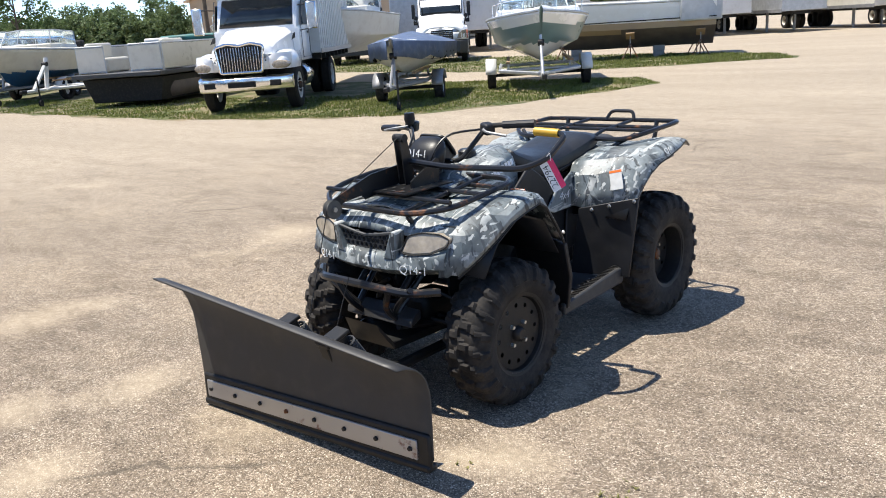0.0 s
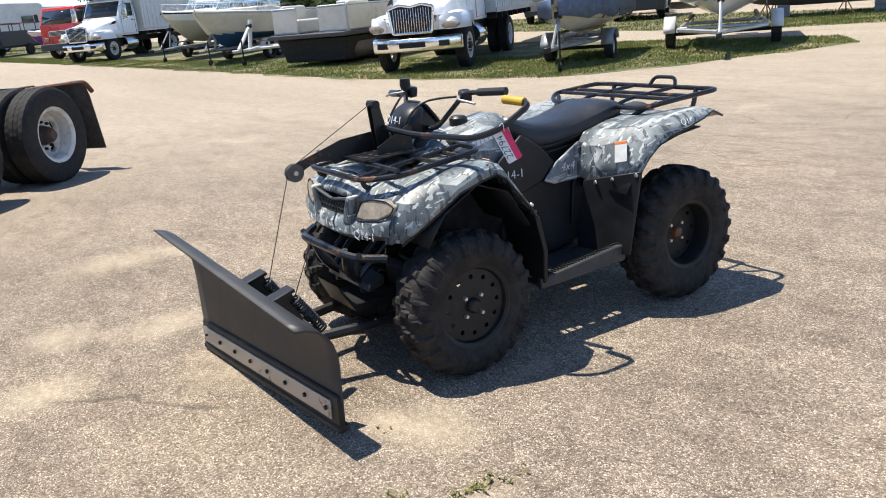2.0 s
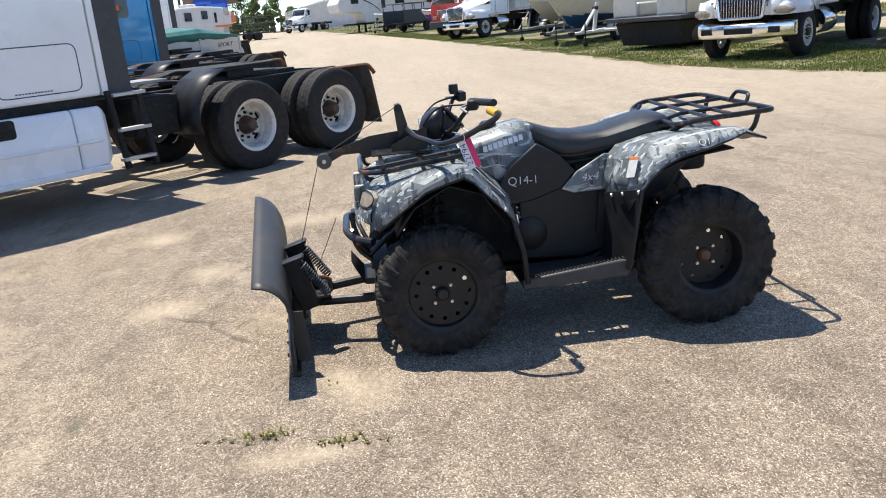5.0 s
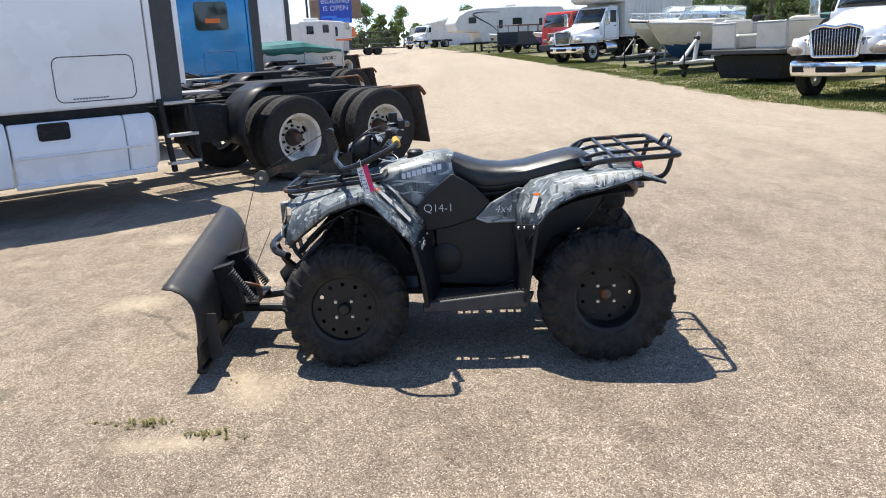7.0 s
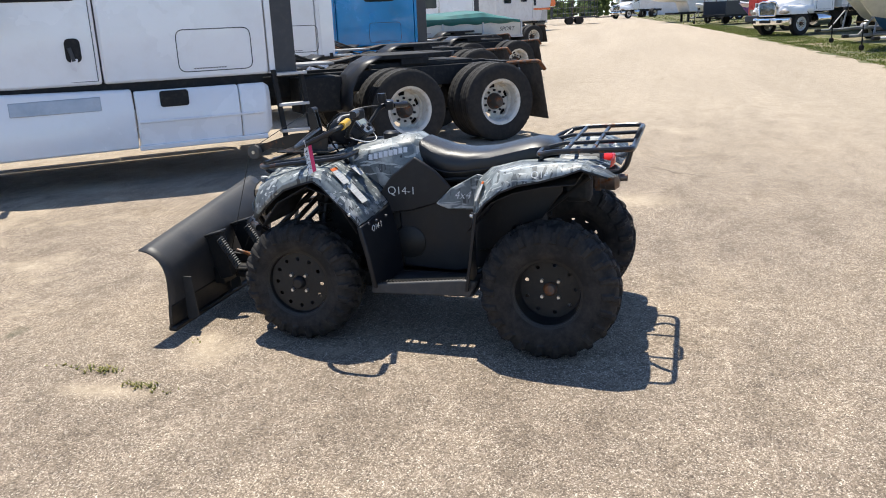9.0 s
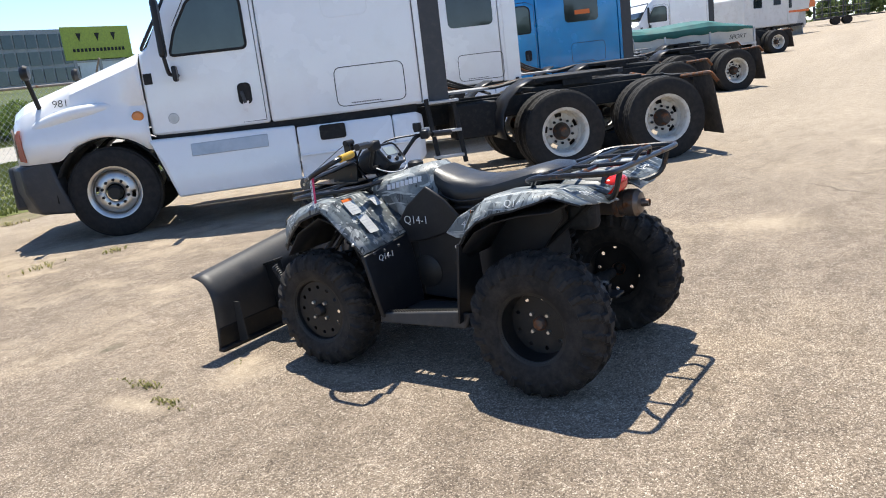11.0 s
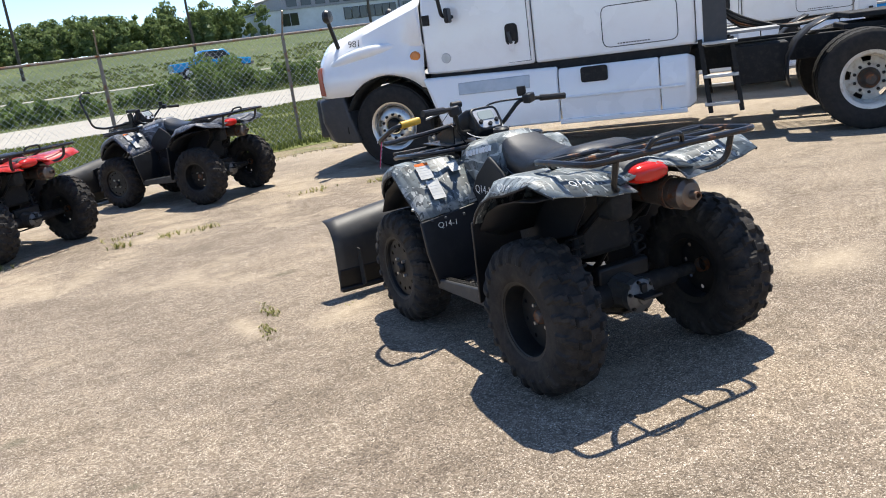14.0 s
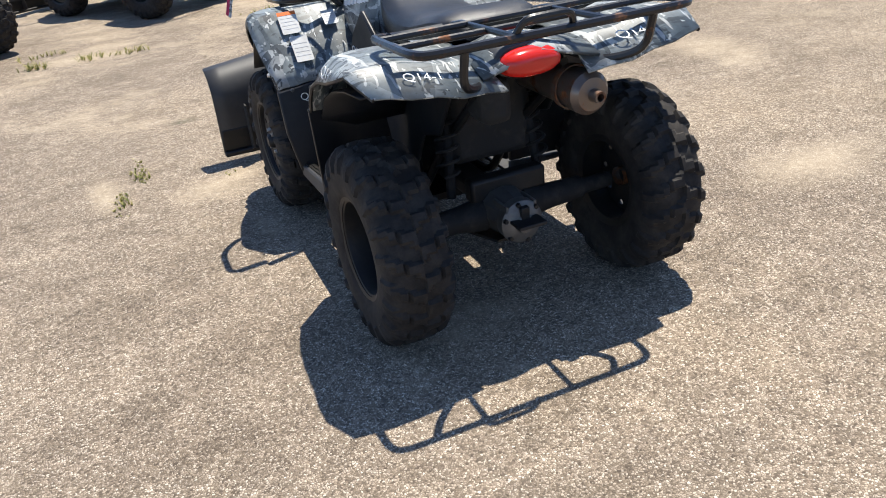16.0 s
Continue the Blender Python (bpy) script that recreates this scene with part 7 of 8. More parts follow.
def hull_loops(length, beam, keel, sheer, bow_rise, n=13, flare=0.2):
    """Sections of a V-hull, bow along +x."""
    loops = []
    for k in range(n):
        u = k / (n - 1)
        x = -length / 2 + length * u
        w = beam / 2 * max(0.03, 1 - max(0, (u - 0.45) / 0.55) ** 2.3)
        zk = keel + bow_rise * 0.75 * max(0, (u - 0.55) / 0.45) ** 2
        zs = sheer + bow_rise * 0.5 * u * u
        zc = zk + (zs - zk) * 0.42
        wc = w * (0.90 - flare * u)
        back = 0.17 * length * u**4
        loops.append([(x - back, 0, zk), (x - back * 0.6, wc, zc), (x, w, zs - 0.08), (x, w * 0.99, zs), (x, w * 0.8, zs + 0.05), (x, 0, zs + 0.09), (x, -w * 0.8, zs + 0.05), (x, -w * 0.99, zs), (x, -w, zs - 0.08), (x - back * 0.6, -wc, zc)])
    return loops


def two_tone(bm, z, k=0.0, low=-9.0):
    """The second colour on a band of the hull, between low and z, that climbs by k towards the bow."""
    for f in bm.faces:
        c = f.calc_center_median()
        f.material_index = 1 if low + k * c.x < c.z < z + k * c.x else 0


def motor_boat(m, label, length=6.0, beam=2.3, keel=0.55, sheer=1.55, top=WHITE_PAINT, bottom=TEAL_HULL, split=1.42, screen=True, stripe=None, rail=True, cabin=False, low=-9.0):
    K = thing("motor_boat", m, label, "boat")
    loops = hull_loops(length, beam, keel, sheer, 0.38)
    bm = LF(loops)
    bmesh.ops.subdivide_edges(bm, edges=[e for e in bm.edges if abs(e.verts[0].co.z - e.verts[1].co.z) > 0.2], cuts=6)
    two_tone(bm, split, 0.03, low)
    part("hull", bm, [top, bottom], K, "", bevel=0.01)
    deck = [Vector(p) for p in [l[3] for l in loops]]
    for s in (1, -1):
        part("rub_rail", T([(p.x, (p.y + 0.015) * s, p.z - 0.02) for p in deck], 0.03, 6), stripe or GALV, K)
    zs = sheer + 0.25
    if screen or cabin:
        b = beam / 2 * 0.8
        base = bend([(-length * 0.12, -b, zs - 0.05), (length * 0.05, -b * 0.95, zs), (length * 0.14, 0, zs + 0.04), (length * 0.05, b * 0.95, zs), (-length * 0.12, b, zs - 0.05)], 0.25, 4)
        up = [Vector((p.x - 0.28, p.y * 0.88, p.z + 0.42)) for p in base]
        part("windscreen", LF([base, up], cap=False, ring=False), CLEAR_GLASS, K, "clear tinted windscreen", solid=0.01)
        fr = part("windscreen_frame", T(up, 0.02, 6), GALV, K)
        for i in (0, 3, 7, 11, len(base) - 1):
            if i < len(base):
                part("frame_post", T([base[i], up[i]], 0.018, 6), GALV, fr)
        part("cockpit_coaming", LF([[(x, y, z) for y, z in ((-b * 1.02, sheer + 0.05), (-b * 0.96, zs), (b * 0.96, zs), (b * 1.02, sheer + 0.05))] for x in (-length * 0.14, length * 0.06, length * 0.15)]), top, K, bevel=0.04)
    if cabin:
        part("cabin", LF([[(x, w, sheer + 0.1), (x, w * 0.9, z), (x, -w * 0.9, z), (x, -w, sheer + 0.1)] for x, w, z in ((-length * 0.2, beam * 0.38, zs + 0.9), (0.0, beam * 0.38, zs + 0.9), (length * 0.08, beam * 0.34, zs + 0.2))]), top, K, bevel=0.06)
        for s in (1, -1):
            part("cabin_window", PL([(-length * 0.17, zs + 0.30), (0.0, zs + 0.30), (0.0, zs + 0.72), (-length * 0.17, zs + 0.72)], 0.02, FLANK(beam * 0.36 * s)), DARK_GLASS, K)
    if rail:
        pts = [Vector((p.x, p.y * 0.9, p.z + 0.3)) for p in deck[7:]]
        loop = pts + [Vector((p.x, -p.y, p.z)) for p in reversed(pts[:-1])]
        r = part("bow_rail", T(loop, 0.013, 6), CHROME, K)
        for p in (pts[0], pts[2], pts[4]):
            for s in (1, -1):
                part("rail_post", T([(p.x, p.y * s, p.z), (p.x, p.y * s, p.z - 0.28)], 0.011, 6), CHROME, r)
    part("outboard", LF([[(x, y, z) for x, y in ((-length / 2 - 0.45, -0.17), (-length / 2 - 0.05, -0.17), (-length / 2 - 0.05, 0.17), (-length / 2 - 0.45, 0.17))] for z in (sheer - 0.5, sheer - 0.1, sheer + 0.35)]), SHADOW_BLACK, K, bevel=0.08)
    return K


# the powerboat seen bow-on
trailer(at_lot(-10.7, 17.4, -56), "silver boat trailer with plastic mudguards under a powerboat", 5.2, 2.3, GALV, 0.8, OFF_WHITE, jack=False)
motor_boat(at_lot(-10.95, 17.8, -56), "white powerboat with grey-green hull on a trailer", 6.2, 2.5, 0.62, 1.6, WHITE_PAINT, TEAL_HULL, 1.40, stripe=GALV, low=1.0)


def covered_boat(m):
    K = thing("covered_boat", m, "white aluminium fishing boat under a strapped blue tarp", "boat")
    loops = hull_loops(4.6, 1.65, 0.62, 1.20, 0.30, flare=0.1)
    part("hull", LF(loops), OFF_WHITE, K, bevel=0.01)
    tarp = []
    for i, l in enumerate(loops):
        u = i / (len(loops) - 1)
        w = l[3][1] + 0.05
        z = l[3][2]
        ridge = (0.24 + 0.06 * math.sin(u * 5)) * (1 - 0.6 * max(0, u - 0.7) / 0.3)
        j = 0.05 * math.sin(i * 2.3)
        tarp.append([(l[3][0] * 1.03, w, z - 0.32 + j), (l[3][0] * 1.03, w * 1.02, z + 0.02), (l[3][0] * 1.03, w * 0.55, z + ridge * 0.55 + j * 0.5), (l[3][0] * 1.03, 0, z + ridge), (l[3][0] * 1.03, -w * 0.55, z + ridge * 0.55 - j * 0.5), (l[3][0] * 1.03, -w * 1.02, z + 0.02), (l[3][0] * 1.03, -w, z - 0.32 - j)])
    part("tarp", LF(tarp, cap=False, ring=False), TARP_BLUE, K, "faded blue tarp with folds", solid=0.012)
    for i in (2, 4, 6, 8, 10):
        l = loops[i]
        for s in (1, -1):
            part("strap", T([(l[3][0], (l[3][1] + 0.065) * s, l[3][2] - 0.2), (l[1][0] + 0.10, (l[1][1] + 0.02) * s, l[1][2])], 0.013, 5), SHADOW_BLACK, K)
    for s in (1, -1):
        part("spray_strake", T([(l[0], l[1] * s + 0.012 * s, l[2]) for l in (lp[1] for lp in loops)], 0.015, 5), GALV, K)
    return K


trailer(at_lot(-12.2, 14.3, -58), "narrow galvanised trailer under a tarped boat", 4.2, 1.35, GALV_DULL, 0.75, None, 0.28)
covered_boat(at_lot(-12.35, 14.5, -58))


def stand_boat(m):
    """A cabin cruiser on stands and blocks; only its lower sides come into view."""
    K = thing("cabin_cruiser", m, "large white cabin cruiser with dark bottom, propped on stands", "boat")
    loops = hull_loops(7.8, 2.9, 0.66, 2.25, 0.5)
    bm = LF(loops)
    bmesh.ops.subdivide_edges(bm, edges=[e for e in bm.edges if abs(e.verts[0].co.z - e.verts[1].co.z) > 0.2], cuts=3)
    for f in bm.faces:
        z = f.calc_center_median().z
        f.material_index = 1 if z < 1.26 else (2 if z < 1.6 else 0)
    part("hull", bm, [WHITE_PAINT, HULL_BROWN, BROWN_WALL], K)
    part("cabin", LF([[(x, w, 2.5), (x, w * 0.9, z), (x, -w * 0.9, z), (x, -w, 2.5)] for x, w, z in ((-3.4, 1.3, 3.9), (0.2, 1.3, 3.9), (1.9, 1.0, 2.9))]), WHITE_PAINT, K, bevel=0.08)
    cov = LF([[(x, w, 1.5), (x, w * 1.02, 2.3), (x, w * 0.8, z), (x, -w * 0.8, z), (x, -w * 1.02, 2.3), (x, -w, 1.5)] for x, w, z in ((-4.1, 1.35, 3.0), (-3.4, 1.5, 3.7), (-2.7, 1.52, 3.8))])
    part("stern_cover", cov, GREY_VINYL, K, "grey vinyl cover over the stern", bevel=0.06)
    for s in (1, -1):
        part("rub_rail", T([(l[3][0], (l[3][1] + 0.02) * s, l[3][2] - 0.05) for l in loops], 0.04, 6), GALV, K)
        part("trim_line", T([(l[1][0], (l[2][1] * 0.97 + 0.03) * s, 1.62) for l in loops[:9]], 0.02, 6), SHADOW_BLACK, K)
    return K


big = at_lot(-14.6, 28.2, 205)
stand_boat(big @ pose(0, 0, -0.3))


def boat_stand(m):
    K = thing("boat_stand", m, "rusty steel boat stand with plywood pad", "boat stand", "stands under the cabin cruiser")
    for k in range(3):
        a = 2 * math.pi * k / 3
        part("leg", T([(0.34 * math.cos(a), 0.34 * math.sin(a), 0.0), (0, 0, 0.55)], 0.022, 6), RUSTY, K)
    part("screw", T([(0, 0, 0.45), (0, 0, 0.80)], 0.02, 6), GALV_DULL, K)
    part("pad", B(((0.36, 0.30, 0.04), (0.05, 0, 0.82), (0, 35, 0))), WOOD, K)
    return K


st = boat_stand(big @ pose(-3.4, 1.25, 0, 0, 0, -90))
for x, y in ((-1.0, 1.35), (1.4, 1.25), (-3.4, -1.25), (1.4, -1.25)):
    copy_thing(st, big @ pose(x, y, 0, 0, 0, -90 if y > 0 else 90))


def block_stack(m):
    K = thing("block_stack", m, "stacked grey concrete blocks under the keel", "blocks")
    for k in range(2):
        part("block", B(((0.40, 0.40, 0.20), (0, 0, 0.10 + 0.205 * k), (0, 0, 4 * (k % 2)))), GALV_DULL, K, bevel=0.01)
    return K


bs = block_stack(big @ pose(-2.0, 0, 0))
copy_thing(bs, big @ pose(1.0, 0, 0))


def pontoon(m):
    K = thing("pontoon_boat", m, "cream pontoon boat with fenced deck and dark skirt", "boat")
    for s in (1, -1):
        part("float", L([(0.0, 2.55), (0.15, 2.45), (0.33, 2.1), (0.33, -3.0), (0.0, -3.0)], 20, "x", (0, 0.85 * s, 0.75)), HULL_BROWN, K, "dark stained aluminium float")
    part("skirt", LF([[(x, 1.2, 1.05), (x, -1.2, 1.05), (x - 0.1, -1.0, 0.42), (x - 0.1, 1.0, 0.42)] for x in (2.75, 2.0, -2.9)]), SHADOW_BLACK, K, bevel=0.02)
    part("deck", B(((6.1, 2.6, 0.12), (0.0, 0, 1.14))), GREY_TRIM, K, "dark edged deck", bevel=0.02)
    rails = []
    for x0, x1, y0, y1 in ((2.75, 2.75, -1.22, -0.42), (2.75, 2.75, 0.32, 1.22), (2.7, -2.9, 1.24, 1.24), (2.7, -2.9, -1.24, -1.24)):
        d = Vector((x1 - x0, y1 - y0, 0))
        c = Vector(((x0 + x1) / 2, (y0 + y1) / 2, 1.56))
        p = part("fence_panel", B(((max(0.04, abs(d.x)), max(0.04, abs(d.y)), 0.62), c)), CREAM, K, "cream fence panel", bevel=0.01)
        part("top_rail", T([(x0, y0, 1.90), (x1, y1, 1.90)], 0.025, 6), GALV, p)
        part("lower_rail", T([(x0, y0, 1.24), (x1, y1, 1.24)], 0.02, 6), GALV, p)
        n = max(1, int(d.length / 0.9))
        for k in range(n + 1):
            q = Vector((x0, y0, 0)) + d * k / n
            part("fence_post", T([(q.x, q.y, 1.2), (q.x, q.y, 1.9)], 0.02, 6), GALV, p)
    for x, y in ((1.9, 0.85), (1.9, -0.85), (-1.9, 0.8)):
        part("seat", B(((1.1, 0.6, 0.4), (x, y, 1.4)), ((1.1, 0.16, 0.5), (x, y + math.copysign(0.25, y), 1.75))), CREAM, K, bevel=0.06)
    part("console", B(((0.5, 0.6, 0.9), (-0.4, -0.6, 1.6))), OFF_WHITE, K, bevel=0.05)
    part("folded_top", L([(0.0, -1.1), (0.08, -1.0), (0.10, 0.0), (0.08, 1.0), (0, 1.1)], 12, "y", (-1.4, 0, 2.02)), TARP_GREEN, K, "folded green canvas top")
    return K


pontoon(at_lot(-21.5, 14.3, -62, -0.3))
trailer(at_lot(-25.35, 13.8, -60), "white boat trailer with A-shaped winch post", 5.0, 1.9, OFF_WHITE, 0.9, None, beam=0.065)
motor_boat(at_lot(-27.8, 13.3, -49, -0.1), "white cruiser with navy bottom and cabin windscreen", 7.2, 2.6, 0.50, 1.62, CREAM, NAVY, 1.0, rail=True)
trailer(at_lot(-28.0, 13.5, -49), "grey boat trailer under a white cruiser", 6.0, 2.0, GALV_DULL, 0.9)
motor_boat(at_lot(-32.5, 13.8, -52), "white and cream runabout with a covered bow", 6.6, 2.4, 0.6, 1.6, WHITE_PAINT, CREAM, 1.4, stripe=SHADOW_BLACK)
trailer(at_lot(-32.7, 13.6, -52), "grey boat trailer under a runabout", 5.6, 1.95, GALV_DULL, 0.9)
motor_boat(at_lot(-25.5, 20.5, -60), "white fishing boat with dark windscreen stored behind", 6.0, 2.3, 0.8, 1.9, OFF_WHITE, NAVY, 1.6)
motor_boat(at_lot(-19.5, 19.8, -60), "white covered boat stored behind", 6.0, 2.3, 0.9, 2.1, OFF_WHITE, OFF_WHITE, 1.0, cabin=True, rail=False)


def cabover(m):
    K = thing("red_truck", m, "red cab-over truck with white grille parked on grass", "truck")
    for s in (1, -1):
        truck_wheel(K, 0, 0.9 * s, s, steer=True, rim=OFF_WHITE, name="front_wheel")
        truck_wheel(K, -3.8, 0.95 * s, s, dual=True, rim=OFF_WHITE, name="rear_wheel")
        part("door_glass", PL([(0.45, 1.75), (-0.5, 1.75), (-0.5, 2.45), (0.25, 2.45)], 0.015, FLANK(1.085 * s)), DARK_GLASS, K)
        part("headlight", B(((0.05, 0.30, 0.18), (0.83, 0.75 * s, 1.0))), HEAD_LENS, K, bevel=0.02)
        part("door_mirror", B(((0.08, 0.2, 0.4), (0.6, 1.3 * s, 2.1))), BLACK_PLASTIC, K, bevel=0.02)
    part("cab", LF([[(x, w, z0), (x, w, 1.7), (x, w * 0.92, z1), (x, -w * 0.92, z1), (x, -w, 1.7), (x, -w, z0)] for x, w, z0, z1 in ((0.80, 1.05, 0.70, 1.72), (0.45, 1.08, 0.75, 2.55), (-0.85, 1.08, 0.95, 2.6))]), RED_PAINT, K, bevel=0.04)
    part("windscreen", LF([[(0.80, y, 1.74) for y in (-0.92, 0, 0.92)], [(0.47, y, 2.5) for y in (-0.9, 0, 0.9)]], cap=False, ring=False), DARK_GLASS, K, solid=0.03)
    g = part("grille", B(((0.04, 1.1, 0.26), (0.81, 0, 1.28))), OFF_WHITE, K, bevel=0.01)
    for k in range(4):
        part("grille_slot", B(((0.03, 0.98, 0.03), (0.835, 0, 1.19 + 0.06 * k))), SHADOW_BLACK, g)
    part("bumper", B(((0.2, 2.2, 0.34), (0.86, 0, 0.62))), GREY_TRIM, K, bevel=0.04)
    part("flat_bed", B(((5.2, 2.4, 0.2), (-3.6, 0, 1.15))), GREY_TRIM, K, bevel=0.02)
    return K


cabover(at_lot(-45.4, 11.2, -52))


def camper(m, label, length=9.0, tall=3.6, accent=None, nose=True):
    """Fifth-wheel camper; x forward, origin under its middle."""
    K = thing("camper_trailer", m, label, "camper")
    h = length / 2
    pts = [(-h, 0.75), (-h, tall - 0.2), (-h + 0.3, tall - 0.05), (-1.0, tall + 0.05), (h - 2.2, tall - 0.02), (h - 1.1, tall - 0.22), (h - 0.4, tall - 0.6), (h, tall - 1.2), (h - 0.15, 1.75), (h - 2.2, 1.6), (h - 2.5, 0.75)] if nose else [(-h, 0.75), (-h, tall), (h - 0.4, tall), (h, 1.7), (h, 0.75)]
    part("shell", PL(pts, 2.4, FLANK(0)), OFF_WHITE, K, "", bevel=0.08)
    for s in (1, -1):
        for x, z, w, hh in ((-h + 1.5, 2.3, 1.0, 0.55), (-0.6, 2.4, 0.9, 0.55), (h - 1.6, 2.6, 0.7, 0.5)):
            w_ = part("window", PL(rrect(w, hh, 0.1, 4, x, z), 0.03, FLANK(1.205 * s)), DARK_GLASS, K)
            part("window_frame", T([(px, 1.225 * s, pz) for px, pz in rrect(w + 0.03, hh + 0.03, 0.1, 4, x, z)], 0.02, 6, True), GALV, w_)
        d = part("door", PL(rrect(0.7, 1.85, 0.08, 4, 1.0, 1.85), 0.03, FLANK(1.207 * s)), OFF_WHITE, K)
        part("door_window", PL(rrect(0.36, 0.7, 0.06, 3, 1.0, 2.2), 0.02, FLANK(1.228 * s)), DARK_GLASS, d)
        if not accent:
            part("swoosh", T(spline([(h - 4.3, 1.21 * s, 1.25), (h - 3.4, 1.21 * s, 2.1), (h - 2.2, 1.21 * s, 2.75), (h - 1.7, 1.21 * s, 3.1), (h - 2.6, 1.21 * s, 3.25), (h - 4.2, 1.21 * s, 3.2)], 8), [0.008 + 0.05 * math.sin(math.pi * k / 40) for k in range(41)], 6), accent or GREY_TRIM, K)
        for x in (-1.6, -0.75):
            w = new("wheel")
            w.parent = K
            w.matrix_local = pose(x, 1.0 * s, 0.38, 0, 0, 0 if s > 0 else 180)
            part("tyre", L([(0.2, -0.1), (0.35, -0.12), (0.38, -0.08), (0.38, 0.08), (0.35, 0.12), (0.2, 0.1)], 24, "y", closed=True), TYRE, w)
            part("rim", L([(0, 0.05), (0.12, 0.05), (0.2, 0.1)], 18, "y"), GALV, w)
    part("underframe", B(((length - 1.5, 1.9, 0.16), (-0.5, 0, 0.68)), ((0.15, 0.15, 0.70), (h - 2.6, 0.7, 0.34)), ((0.15, 0.15, 0.70), (h - 2.6, -0.7, 0.34))), SHADOW_BLACK, K)
    part("roof_unit", B(((0.9, 0.8, 0.28), (-0.5, 0, tall + 0.12))), OFF_WHITE, K, bevel=0.06)
    if accent:
        for s in (1, -1):
            part("end_panel", PL([(h - 0.95, 1.78), (h - 0.22, 1.80), (h - 0.08, 2.0), (h - 0.5, 2.55), (h - 0.75, 2.55)], 0.03, FLANK(1.205 * s)), accent, K, "orange end panel")
            part("orange_band", B(((2.6, 0.03, 0.14), (h - 2.3, 1.212 * s, 1.60))), accent, K)
        part("landing_box", B(((1.5, 1.8, 0.95), (h - 1.6, 0, 1.05)), ((0.1, 1.6, 0.6), (h - 1.1, 0, 0.30))), GALV, K, bevel=0.03)
    return K


rv = camper(at_lot(-71.8, 10.4, -70), "white fifth-wheel camper with dark swoosh stripes", 10.5)
copy_thing(rv, at_lot(-92, 17.0, -70))
camper(at_lot(-59.75, -4.8, 158), "white camper with an orange end panel", 8.8, 2.95, ORANGE)


def tarped_body(m):
    """A low beige drop-side body with a green tarp."""
    K = thing("flatbed_truck", m, "beige-sided truck bed under a green tarp", "truck")
    for s in (1, -1):
        truck_wheel(K, -5.3, 0.92 * s, s, rim=CHROME, name="drive_wheel")
        bd = part("side_board", B(((6.4, 0.06, 0.52), (-2.9, 1.2 * s, 1.07))), CREAM, K, "beige drop side", bevel=0.01)
        part("bottom_rail", B(((6.4, 0.05, 0.07), (-2.9, 1.235 * s, 0.845))), GALV, bd)
        for k in range(5):
            part("stake", B(((0.06, 0.03, 0.54), (-6.05 + 1.56 * k, 1.243 * s, 1.08))), GALV, bd)
        part("mud_flap", B(((0.015, 0.5, 0.6), (-6.0, 0.9 * s, 0.50))), SHADOW_BLACK, K)
    letters("SPORT", 0.20, pose(-5.45, 1.236, 1.10, 90, 0, 180), SHADOW_BLACK, K, "side_lettering", 0.004, shear=0.3)
    part("bed", B(((4.8, 2.30, 0.12), (-2.1, 0, 0.88)), ((7.0, 0.7, 0.25), (-2.8, 0, 0.70)), ((1.5, 1.2, 0.10), (-5.3, 0, 1.16))), SHADOW_BLACK, K)
    tarp = []
    for k in range(22):
        u = k / 21
        x = -6.0 + 6.3 * u
        lift = 0.55 * max(0.0, u - 0.55) ** 1.5 + 0.04 * math.sin(u * 9)
        full = min(1.0, 0.2 + u * 3.5)
        z = 1.36 + (0.30 + lift) * full
        dip = 0.03 * math.sin(k * 1.9)
        tarp.append([(x, 1.25, 1.30 + dip), (x, 1.24, 1.36 + 0.5 * (z - 1.36)), (x, 1.12, z - 0.03), (x, 0.6, z + 0.03 + dip), (x, 0, z + 0.08), (x, -0.6, z + 0.03 - dip), (x, -1.12, z - 0.03), (x, -1.24, 1.36 + 0.5 * (z - 1.36)), (x, -1.25, 1.30 - dip)])
    cover = part("tarp", LF(tarp, cap=False, ring=False), TARP_GREEN, K, "green tarp, sagging and tied", solid=0.015)
    part("tie_rope", T([(-1.9, 1.29, 0.95), (-1.85, 1.285, 1.35), (-1.7, 1.16, 1.76), (-0.6, 0.5, 2.2)], 0.02, 6), GALV, cover)
    part("cab", LF([[(x, 1.05, 0.9), (x, 1.05, z), (x, -1.05, z), (x, -1.05, 0.9)] for x, z in ((0.5, 3.6), (2.4, 3.3), (2.9, 2.2))]), WHITE_PAINT, K, bevel=0.06)
    return K


tarped_body(pose(-24.2, -5.12, 0.11, 0, 0, TRUCK_YAW))


